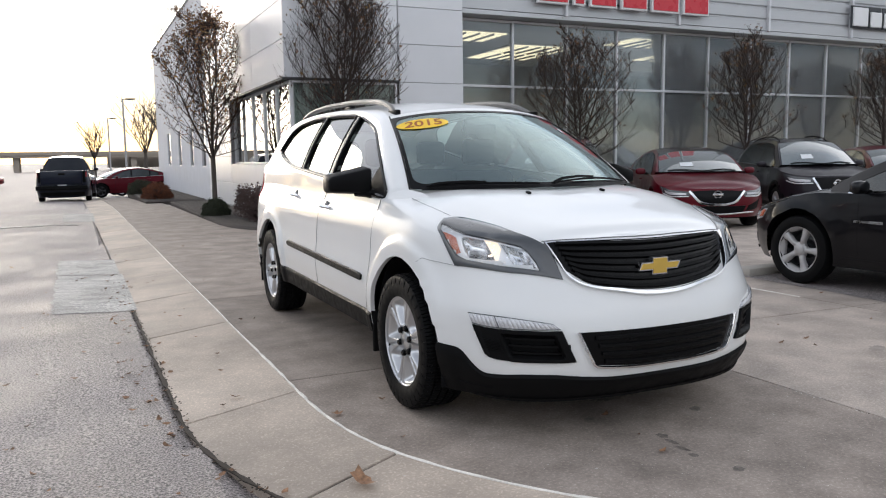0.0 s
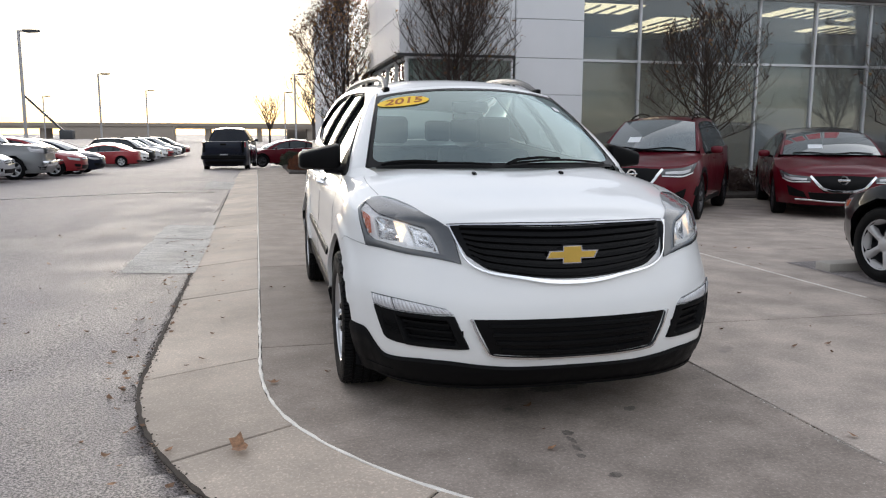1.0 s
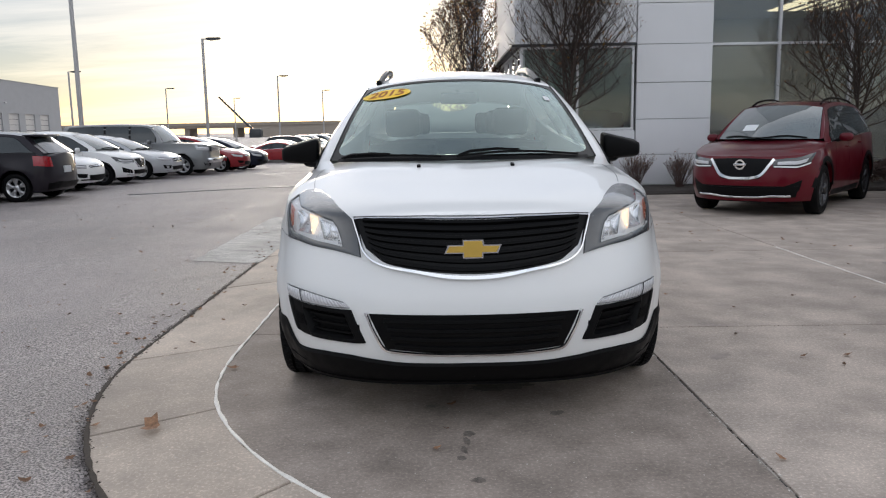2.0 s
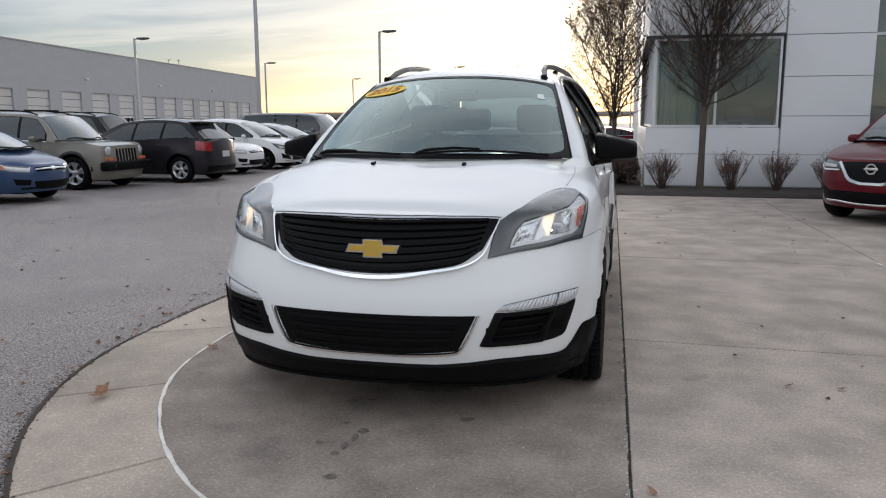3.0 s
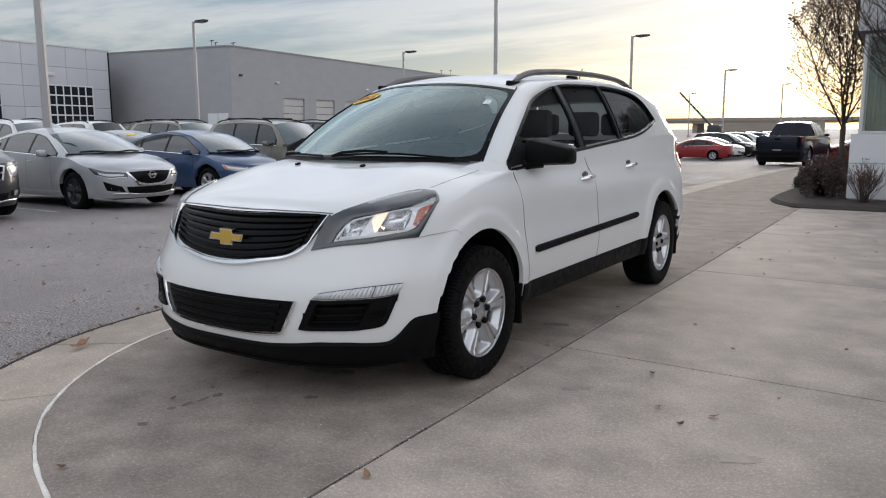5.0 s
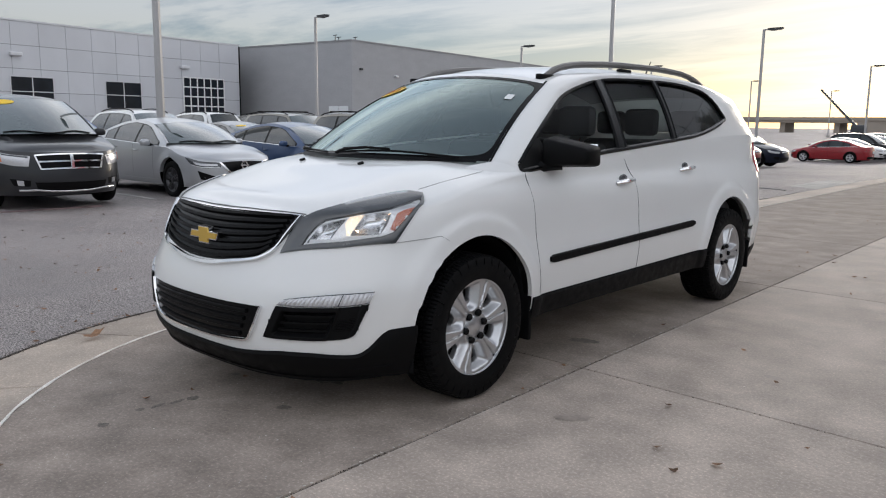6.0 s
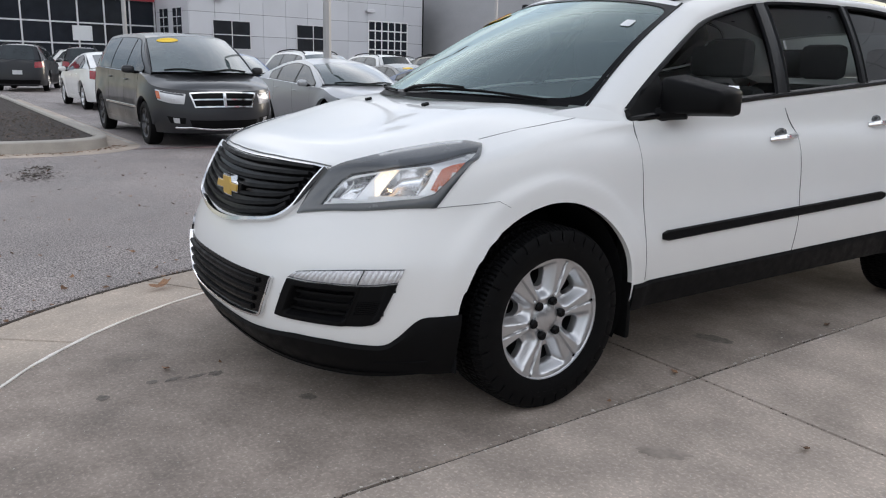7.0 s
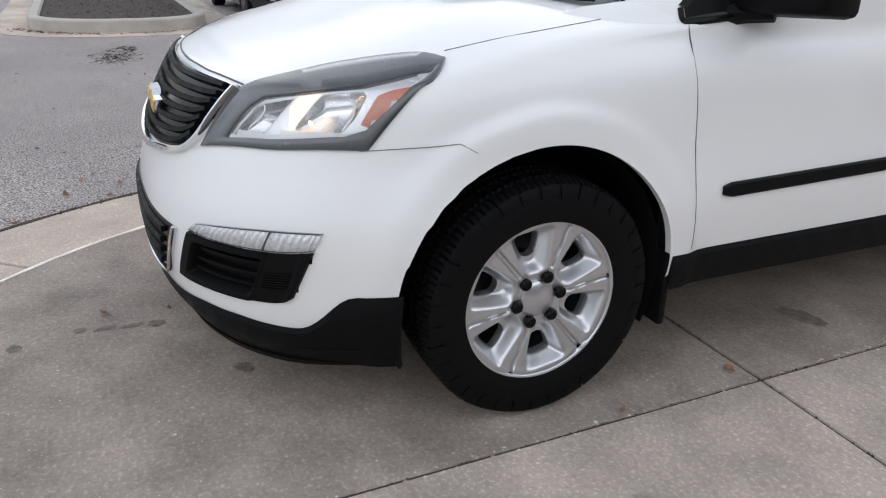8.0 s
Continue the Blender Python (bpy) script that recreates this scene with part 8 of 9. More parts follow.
    if face == "vee":
        hv = half * 0.93
        g = part("grille", skin.loft(row(hv * 0.62, zb_ - 0.02), row(hv + 0.02, zt), 0.010, 24, 6), M_GLOSSBLACK, car, "black grille in a bright vee")
        for side in (1, -1):
            part("vee_bar", skin.line([(side * (hv + 0.03), -fo + 0.03, zt), (side * hv * 0.66, -fo + 0.01, zb_ + 0.02), (side * hv * 0.30, -fo, zb_ - 0.015)], 0.042, 0.020), M_CHROME, g)
        part("vee_bar", skin.line([(-hv * 0.32, -fo, zb_ - 0.015), (hv * 0.32, -fo, zb_ - 0.015)], 0.04, 0.020), M_CHROME, g)
        bm = lathe([(0.0, 0.072), (0.018, 0.072), (0.018, 0.050), (0.006, 0.048)], 24)
        for v in bm.verts:
            v.co = Vector((v.co.y, -v.co.x - fo + 0.015, v.co.z + (zt + zb_) / 2 + 0.04))
        b = part("badge", bm, M_CHROME, g, "plain round silver badge")
        part("badge_bar", boxed(-0.088, 0.088, -fo - 0.008, -fo + 0.01, (zt + zb_) / 2 + 0.025, (zt + zb_) / 2 + 0.055, bevel=0.003), M_CHROME, b)
    elif face == "van":
        g = part("grille", skin.loft(row(half * 0.86, zb_ + 0.10), row(half, zt), 0.010, 24, 6), M_GLOSSBLACK, car, "black grille with a bright cross")
        for z in (zb_ + 0.10, (zb_ + 0.10 + zt) / 2, zt):
            part("bar", skin.line(row(half * (0.86 + 0.14 * (z - zb_ - 0.1) / (zt - zb_ - 0.1)), z), 0.028, 0.02, n=2), M_CHROME, g)
        part("bar", skin.line([(0, -fo, zb_ + 0.10), (0, -fo, zt)], 0.05, 0.022), M_CHROME, g)
        for side in (1, -1):
            part("bar", skin.line([(side * half * 0.86, -fo, zb_ + 0.10), (side * half, -fo + 0.02, zt)], 0.03, 0.02), M_CHROME, g)
    elif face == "jeep":
        g = part("grille", skin.loft(row(0.40, zb_ + 0.06), row(0.40, zt - 0.02), 0.004, 16, 4), q["paint"], car, "upright slotted grille")
        for k in range(7):
            x = -0.33 + 0.11 * k
            part("slot", skin.loft([(x - 0.032, -fo, zb_ + 0.09), (x + 0.032, -fo, zb_ + 0.09)], [(x - 0.032, -fo, zt - 0.05), (x + 0.032, -fo, zt - 0.05)], 0.008, 2, 4), M_GLOSSBLACK, g)
        part("bumper", boxed(-w + 0.06, w - 0.06, -fo - 0.09, -fo + 0.12, 0.42, 0.62, bevel=0.04), M_PLASTIC, car, "dark plastic bumper")
        for side in (1, -1):
            part("fog_lamp", boxed(side * 0.50, side * 0.66, -fo - 0.10, -fo - 0.08, 0.46, 0.56, bevel=0.01), M_GLOSSBLACK, car)
    elif face == "old":
        g = part("grille", boxed(-half - 0.1, half + 0.1, -fo - 0.02, -fo + 0.06, zt - 0.20, zt - 0.02, bevel=0.01), M_DARKTRIM, car, "wide old slatted grille")
        for k in range(4):
            part("bar", boxed(-half - 0.1, half + 0.1, -fo - 0.03, -fo - 0.02, zt - 0.19 + 0.05 * k, zt - 0.17 + 0.05 * k), M_CHROME, g)
        part("bumper", boxed(-w + 0.03, w - 0.03, -fo - 0.13, -fo + 0.05, 0.45, 0.63, bevel=0.03), M_CHROME, car, "chrome bumper")
    else:
        g = part("grille", skin.loft(row(half * 0.9, zb_ + 0.10), row(half, zt - 0.01), 0.010, 24, 6), M_GLOSSBLACK, car, "dark grille")
        part("bar", skin.line(row(half * 0.95, (zb_ + 0.1 + zt) / 2), 0.03, 0.012, n=2), M_CHROME, g)
        part("badge", skin.line([(-0.05, -fo, (zb_ + 0.1 + zt) / 2), (0.05, -fo, (zb_ + 0.1 + zt) / 2)], 0.07, 0.020, n=3), M_CHROME, g, "plain silver badge")
    if q.get("clad") and face == "vee":
        part("bumper_cladding", skin.loft([(-w + 0.14, -fo + 0.22, 0.24)] + row(half, 0.235) + [(w - 0.14, -fo + 0.22, 0.24)], [(-w + 0.12, -fo + 0.22, 0.43)] + row(half, 0.44) + [(w - 0.12, -fo + 0.22, 0.43)], 0.007, 30, 5), M_PLASTIC, car, "black plastic lower bumper")
    if face not in ("jeep", "old"):
        it = part("lower_intake", skin.loft(row(half * 0.95, 0.28), row(half * 1.05, 0.42), 0.012, 24, 6), M_PLASTIC, car)
        part("lip", skin.line([(-w + 0.2, -fo + 0.14, 0.25), (-half, -fo, 0.25), (half, -fo, 0.25), (w - 0.2, -fo + 0.14, 0.25)], 0.03, 0.015), M_CHROME if face in ("vee", "van") else M_PLASTIC, it)


def make_car(q, label, category="car", m=None, group="cars on the lot"):
    """A car with body, cabin, glass, lamps, wheels and trim; m is its pose on the lot."""
    S, P = shell_of(q)
    name = q.get("name", "sedan")
    car = thing(name, label, category, group=group)
    pt = q["paint"]
    body = part("body", S.body(nq=10, ns=44, nz=12, nx=12), pt, car, smooth_at=45)
    skin = Skin(body)
    part("roof", S.roof_bm(14, 10), q.get("roof_paint", pt), car)
    wb, w, fo, ro = q["wb"], q["w"], q["fo"], q["ro"]
    a0 = P["a_line"][0][0] + 0.12
    dend = q["tail_y"] - 0.16
    cuts = [a0, q["splits"][0], q["splits"][1], dend]
    for side in (1, -1):
        part("cabin_frame", S.side_panel([], side, n=34), pt, car, smooth_at=40)
        for k, (y0, y1) in enumerate(zip(cuts, cuts[1:])):
            if k == 2 and not q["quarter"]:
                y1 = min(y1, q["splits"][1] + 0.42)
            part("window_seal", S.pane(y0 + 0.005, y1 - 0.005, off=0.003, grow=0.012, n=10, nz=3, side=side), M_GLOSSBLACK, car)
            part("side_window", S.pane(y0 + 0.035, y1 - 0.035, off=0.007, n=10, nz=3, side=side), M_CARGLASS, car, smooth_at=60)
        # belt chrome, handles, seams, mirror
        if q.get("bright", True):
            bm = bmesh.new()
            tube(bm, [(side * (S.gx(y, S.T(y) + 0.006) + 0.004), y, S.T(y) + 0.006) for y in [a0 + (dend - a0) * k / 14 for k in range(15)]], 0.010, sides=5)
            part("belt_trim", bm, M_CHROME, car)
        for y in (q["splits"][0] - 0.10, q["splits"][1] - 0.08):
            z = S.T(y) - 0.12
            bm = bmesh.new()
            tube(bm, [(side * (S.side_x(y, z) + 0.004), y - 0.09, z), (side * (S.side_x(y, z) + 0.03), y - 0.05, z), (side * (S.side_x(y, z) + 0.03), y + 0.05, z), (side * (S.side_x(y, z) + 0.004), y + 0.09, z)], 0.012, sides=5)
            part("door_handle", bm, q.get("handles", pt), car)
        for y in (a0 + 0.12, q["splits"][0] + 0.02, q["splits"][1] + 0.06):
            part("door_seam", skin.line([(side * S.side_x(y, z), y + 0.02, z) for z in (S.T(y) - 0.02, 0.75, 0.36)], 0.006, 0.001), M_GAP, car)
        part("sill", skin.line([(side * S.side_x(y, 0.27), y, 0.27) for y in (q["R"] + 0.14, wb / 2, wb - q["R"] - 0.14)], 0.09, 0.006), M_PLASTIC if q.get("clad") else pt, car)
        if q.get("mould"):
            part("side_moulding", skin.line([(side * S.side_x(y, 0.56), y, 0.56) for y in (q["R"] + 0.16, wb / 2, wb - q["R"] - 0.16)], 0.035, 0.010), q["mould"], car)
        if q.get("clad"):
            for ya in (0, wb):
                pts = []
                for k in range(15):
                    a = math.radians(5 + 170 * k / 14)
                    r = P["arch"] + 0.035
                    y, z = ya + r * math.cos(a), P["arch_z"] + r * math.sin(a)
                    pts.append((side * S.side_x(y, z), y, z))
                part("arch_cladding", skin.line(pts, 0.07, 0.008, n=1), q["clad"], car)
        bm = bmesh.new()
        my, mz = a0 + 0.22, S.T(a0 + 0.2) + 0.06
        ellipsoid(bm, (side * (w + 0.09), my, mz), (0.10, 0.055, 0.062), 12, 8, 0.7)
        mir = part("wing_mirror", bm, q.get("mirror", pt), car, smooth_at=50)
        bm = bmesh.new()
        tube(bm, [(side * (w - 0.06), my, mz - 0.05), (side * (w + 0.05), my, mz - 0.035)], 0.025, sides=6)
        part("mirror_arm", bm, M_PLASTIC, mir)
        f = lambda pts: [(side * x, y, z) for x, y, z in pts]
        ye, zd = wb + ro, q["deck_z"]
        tl = q.get("tail", (zd - 0.26, zd - 0.04))
        part("tail_lamp", skin.loft(f([(w - 0.04, ye - 0.34, tl[0] + 0.02), (w - 0.14, ye - 0.10, tl[0]), (w - 0.32, ye, tl[0])]), f([(w - 0.04, ye - 0.36, tl[1]), (w - 0.14, ye - 0.12, tl[1]), (w - 0.30, ye, tl[1] - 0.02)]), 0.008, 10, 5), M_TAIL, car, "red tail lamp")
    part("rear_hatch", S.rear_bm(10, 6), pt, car)
    part("rear_window", S.rear_bm(10, 6, off=0.006, q1=0.80), M_CARGLASS, car)
    part("windscreen", S.screen_bm(14, 8, -0.99, 0.99, 0.0, 0.985, off=0.004), M_CARSCREEN, car)
    for s in (-1, 1):
        bm = bmesh.new()
        rows = []
        for k in range(9):
            a = S.screen_pt(s, k / 8, 0.0)
            b = Vector((s * S.gx(a.y + 0.02, a.z), a.y + 0.03, a.z))
            rows.append([a, a.lerp(b, 0.5) + Vector((s * 0.008, -0.008, 0.008)), b])
        grid(bm, rows)
        bmesh.ops.recalc_face_normals(bm, faces=bm.faces)
        part("pillar", bm, pt, car)
    bm = bmesh.new()
    tube(bm, [S.screen_pt(-0.8 + 1.6 * k / 10, 0.03 + 0.03 * math.sin(k), 0.016) for k in range(11)], 0.010, sides=5)
    part("wiper", bm, M_PLASTIC, car)
    part("underbody", boxed(-0.55, 0.55, -fo + 0.28, wb + ro - 0.3, 0.19, 0.75), M_GAP, car, smooth_at=0)
    add_lamps(car, skin, q, S)
    ye = wb + ro
    part("number_plate", boxed(-0.16, 0.16, ye - 0.02, ye + 0.012, 0.62, 0.77), M_PLATE, car, smooth_at=0)
    part("rear_bumper", skin.line([(-w + 0.2, ye - 0.14, 0.34), (-w + 0.45, ye, 0.34), (w - 0.45, ye, 0.34), (w - 0.2, ye - 0.14, 0.34)], 0.16, 0.014), M_PLASTIC, car)
    if q["rails"]:
        for side in (1, -1):
            bm = bmesh.new()
            r0, r1 = q["roof_y"]
            ys = [r0 + 0.15 + (r1 - r0 - 0.25) * k / 12 for k in range(13)]
            tube(bm, [(side * (S.gx(y, S.top(y)) - 0.06), y, S.top(y) + 0.05 * math.sin(math.pi * k / 12) ** 0.4 + 0.02) for k, y in enumerate(ys)], 0.017, sides=6)
            part("roof_rail", bm, q.get("rail_mat", M_PLASTIC), car)
    if q.get("rack"):
        for y in (q["roof_y"][0] + 0.5, q["roof_y"][1] - 0.5):
            bm = bmesh.new()
            x = S.gx(y, S.top(y)) - 0.06
            tube(bm, [(-x, y, S.top(y) + 0.09), (x, y, S.top(y) + 0.09)], 0.016, sides=6)
            part("cross_bar", bm, M_PLASTIC, car)
    if q.get("sticker"):
        bm = bmesh.new()
        sq = q["sticker"]
        ring = [bm.verts.new(S.screen_pt(sq + 0.24 * math.cos(2 * math.pi * k / 24), 0.86 + 0.07 * math.sin(2 * math.pi * k / 24), 0.010)) for k in range(24)]
        bm.faces.new(ring)
        part("year_sticker", bm, M_YELLOW, car, "yellow oval sticker", smooth_at=0)
    if q.get("label"):
        bm = bmesh.new()
        grid(bm, [[S.screen_pt(-0.5 + 0.3 * i, 0.2 + 0.16 * j, 0.010) for i in range(2)] for j in range(2)])
        part("price_sheet", bm, M_PAPER, car, "white sheet behind the glass", smooth_at=0)
    if q.get("spoiler"):
        bm = bmesh.new()
        r1 = q["roof_y"][1]
        z = S.top(r1)
        box(bm, -0.55, 0.55, r1 - 0.05, r1 + 0.28, z - 0.01, z + 0.035, bevel=0.015)
        part("roof_spoiler", bm, pt, car)
    add_wheels(car, wb, w - 0.115, q["R"], q["R"] * 0.64, 0.215, q.get("spokes", 5), q.get("rim", M_RIM), hole=q.get("hole", 0.45), twin=q.get("twin", False), steps=36, lug=False)
    if m is not None:
        car.matrix_world = m
    return car


PAINT = {k: paint(k + "_paint", c, f) for k, c, f in (
    ("silver", (0.46, 0.47, 0.49), 0.35), ("graphite", (0.038, 0.039, 0.043), 0.25), ("blue", (0.032, 0.068, 0.155), 0.3), ("khaki", (0.20, 0.185, 0.155), 0.25),
    ("black", (0.003, 0.003, 0.0045), 0.0), ("plum_black", (0.018, 0.015, 0.020), 0.2), ("red", (0.105, 0.003, 0.010), 0.2), ("bright_red", (0.26, 0.008, 0.014), 0.15),
    ("slate", (0.21, 0.215, 0.22), 0.3), ("navy", (0.007, 0.010, 0.022), 0.1), ("darkgrey", (0.10, 0.10, 0.105), 0.3), ("sky_blue", (0.13, 0.18, 0.36), 0.2))}
PAINT["white"] = M_WHITE


def parked(x, y, heading, z=None):
    """A pose on the lot: heading 0 faces -y, 90 faces +x."""
    if z is None and x < -6:               # the lot's rows, set out from the pad's corner
        f = 1.0 + 0.098 * smooth((y - 0.9) / 7.3)
        x, y = 2.0 + f * (x - 2.0), -3.5 + f * (y + 3.5)
    return pose(x, y, (0.002 if x > -2.2 and -2.2 < y < 12 else ground_z(x, y) - 0.012) if z is None else z, 0, 0, heading)


CARS = {}
# front row, noses to the aisle
row = [
    (preset("van", paint=PAINT["graphite"], name="minivan", face="van", R=0.335, rim=M_DARKRIM, amber=True, sticker=-0.55, mould=M_CHROME, bright=True, lamp_z=(0.66, 0.84)), "dark grey minivan with a bright cross grille and yellow sticker", "minivan", (-9.55, 2.08, 90)),
    (preset("sedan", paint=PAINT["silver"], name="sedan", face="vee", fo=1.0, rim=M_DARKRIM, twin=True, grille_z=0.46, lamp_z=(0.60, 0.70)), "silver sedan with a bright vee grille", "car", (-9.35, 4.86, 90)),
    (preset("sedan", paint=PAINT["blue"], name="sedan", w=0.87, wb=2.70, fo=0.90, ro=0.9, roof_y=(0.85, 2.25), cowl_y=0.10, face="bar", amber=True, grille_z=0.50), "blue compact sedan with five-spoke wheels", "car", (-9.15, 7.42, 90)),
    (preset("jeep", paint=PAINT["khaki"], name="jeep", face="jeep", boxy=1.5, clad=PAINT["graphite"], rack=True, R=0.37, nose_z=0.97, hood=1.05, belt0=1.05, belt1=1.10, cowl_z=1.08, roof_z=1.68, wb=2.6), "khaki four-wheel-drive with a slotted grille and roof rack", "car", (-9.55, 10.25, 90)),
    (preset("hatch", paint=PAINT["plum_black"], name="hatchback", face="bar", spoiler=True, roof_z=1.53, w=0.88, tail=(0.78, 1.02), bright=False), "black wagon parked tail out with clear red lamps", "car", (-10.9, 12.4, -90)),
    (preset("sedan", paint=PAINT["white"], name="sedan", face="bar", rim=M_DARKRIM, twin=True, spokes=10, hole=0.3), "white sedan with dark ten-spoke wheels", "car", (-9.05, 14.85, 90)),
    (preset("hatch", paint=PAINT["white"], name="hatchback", face="vee", rim=M_DARKRIM), "white electric hatchback with a dark vee front", "car", (-8.85, 17.25, 90)),
    (preset("sedan", paint=PAINT["silver"], name="sedan", face="van", boxy=0.6, w=0.94, grille_z=0.46), "silver four-door sedan with a bold cross grille", "car", (-8.75, 19.75, 90)),
    (preset("truckwagon", paint=PAINT["slate"], name="estate_truck", face="old", boxy=2.5, lamp_z=(0.88, 1.05)), "old boxy grey truck wagon with a chrome bumper", "car", (-8.35, 22.4, 90)),
    (preset("sedan", paint=PAINT["bright_red"], name="sedan", face="bar"), "red sedan parked nose out", "car", (-7.9, 25.1, 90)),
    (preset("sedan", paint=PAINT["navy"], name="sedan", face="bar"), "dark blue sedan parked nose out", "car", (-7.8, 27.7, 90)),
]
for q, label, cat, at in row:
    CARS[label] = make_car(q, label, cat, parked(*at), group="front row of parked cars")
# angled display cars before the showroom
front = [
    (preset("suv", paint=PAINT["red"], name="suv", face="vee", rails=True, clad=M_PLASTIC, grille_z=0.56, lamp_z=(0.72, 0.84), label=True, rim=M_DARKRIM, roof_z=1.62, hood=1.02, belt0=1.02, belt1=1.12, cowl_z=1.06, w=0.90, wb=2.65), "dark red suv with a bright vee grille", "car", (4.68, 7.45, -40)),
    (preset("sedan", paint=PAINT["red"], name="sedan", roof_paint=PAINT["black"], face="vee", fo=1.0, w=0.93, label=True, rim=M_DARKRIM, grille_z=0.46, lamp_z=(0.60, 0.70)), "dark red sedan with a black roof and vee grille", "car", (7.95, 7.15, -30)),
    (preset("hatch", paint=PAINT["plum_black"], name="suv", face="vee", roof_z=1.60, rails=True, hood=1.02, nose_z=0.86, belt0=1.02, belt1=1.10, cowl_z=1.06, clad=M_PLASTIC, label=True), "black small suv with roof rails", "car", (11.2, 7.3, -30)),
    (preset("sedan", paint=PAINT["red"], name="sedan", face="vee", label=True), "dark red sedan before the showroom glass", "car", (14.6, 7.6, -30)),
    (preset("suv", paint=PAINT["black"], name="suv", face="vee"), "black suv before the showroom glass", "car", (18.0, 7.8, -30)),
]
for q, label, cat, at in front:
    CARS[label] = make_car(q, label, cat, parked(*at), group="display cars before the showroom")
CARS["malibu"] = make_car(preset("sedan", paint=PAINT["black"], name="sedan", wb=2.83, fo=0.93, w=0.92, R=0.345, rim=M_POLE, spokes=5, hole=0.98, splits=(1.58, 2.42), amber=True, face="bar", grille_z=0.42), "black sedan with split-spoke wheels parked across the pad", "car", parked(4.98, 1.78, 180), group="display cars before the showroom")
part("name_bars", boxed(0.917, 0.9235, 0.62, 0.92, 0.66, 0.685), M_CHROME, CARS["malibu"], smooth_at=0)


# pickup trucks
def make_pickup(pt, label, m, group="cars on the lot"):
    q = preset("suv", paint=pt, name="pickup", wb=3.68, fo=0.95, ro=1.22, w=0.99, hood=1.22, nose_z=1.08, belt0=1.22, belt1=1.26, cowl_y=0.55, cowl_z=1.24, roof_y=(1.05, 2.45), roof_z=1.84, tail_y=2.62, deck_z=1.26, R=0.41, splits=(1.65, 2.30), quarter=False, rails=False, lean=0.34, boxy=1.5, face="bar", grille_z=0.7, lamp_z=(0.86, 1.04), bright=False)
    car = make_car(dict(q, quarter=True), label, "pickup truck", m, group)
    ye = q["wb"] + q["ro"]
    part("bed_floor", boxed(-0.86, 0.86, 2.75, ye - 0.06, 0.80, 1.235), M_GAP, car, smooth_at=0)
    tg = part("tailgate", boxed(-0.76, 0.76, ye - 0.06, ye + 0.03, 0.72, 1.27, bevel=0.03), pt, car)
    part("latch", boxed(-0.12, 0.12, ye + 0.03, ye + 0.04, 1.10, 1.18, bevel=0.005), M_GLOSSBLACK, tg)
    for o in car.children:
        if o.name.startswith("rear_window"):
            o.data.materials[0] = M_DARKPANE
    part("step_bumper", boxed(-0.94, 0.94, ye - 0.05, ye + 0.13, 0.50, 0.68, bevel=0.03), M_PLASTIC, car)
    return car


pick = make_pickup(PAINT["navy"], "dark navy pickup truck seen from behind by the walk", parked(-2.68, 35.6, 176, z=fall(33.5)))
pick2 = make_pickup(PAINT["graphite"], "dark grey pickup truck beyond the walk", parked(4.6, 47.0, -80, z=fall(47)))
make_car(preset("sedan", paint=PAINT["red"], name="sedan", rim=M_DARKRIM), "dark red sedan parked across the end of the walk", "car", parked(-1.5, 38.6, -86, z=fall(38.6)))
make_car(preset("sedan", paint=PAINT["white"], name="sedan"), "white sedan beyond the red one", "car", parked(-0.4, 44.0, -80, z=fall(44)))

# further rows: copies of the cars above in their places
def again(key, at, label=None):
    c = copy_thing(CARS[key], parked(*at))
    if label:
        tagged(c, label)
    return c


silver_suv = make_car(preset("suv", paint=PAINT["silver"], name="suv", wb=2.8), "silver suv parked in the lot", "car", parked(-10.0, 60.0, 90, z=ground_z(-10, 60)))
CARS["silver_suv"] = silver_suv
CARS["white_suv"] = make_car(preset("suv", paint=PAINT["white"], name="suv", wb=2.85), "white suv in the second row of the lot", "car", parked(-14.8, 7.0, 90))
CARS["black_suv"] = make_car(preset("suv", paint=PAINT["black"], name="suv", wb=2.85, tail=(0.85, 1.05)), "black suv in the rows behind", "car", parked(-21.8, 13.6, -90))
CARS["rack_suv"] = make_car(preset("jeep", paint=PAINT["khaki"], name="suv", boxy=1.0, wb=2.78, rack=True, roof_z=1.72, face="bar"), "khaki suv with a roof rack in the second row", "car", parked(-14.8, 11.75, 90))
CARS["red_cruze"] = make_car(preset("sedan", paint=PAINT["bright_red"], name="sedan", w=0.9), "red sedan parked tail to the aisle", "car", parked(-13.2, 51.0, -90, z=ground_z(-13, 51)))
CARS["grey_suv"] = make_car(preset("suv", paint=PAINT["graphite"], name="suv", wb=2.8), "dark grey suv seen from behind near the dealership", "car", parked(-33.4, 2.75, -106, z=-0.012))
CARS["white_sedan"] = make_car(preset("sedan", paint=PAINT["white"], name="sedan", rim=M_RIM), "white sedan parked beside the minivan", "car", parked(-21.3, 2.74, -90))
CARS["sky_sedan"] = make_car(preset("hatch", paint=PAINT["sky_blue"], name="hatchback"), "light blue hatchback in the second row", "car", parked(-14.6, 4.6, 90))
CARS["silver_sedan"] = make_car(preset("sedan", paint=PAINT["slate"], name="sedan", sticker=-0.5), "grey sedan with a yellow sticker in the second row", "car", parked(-14.2, 9.4, 90))
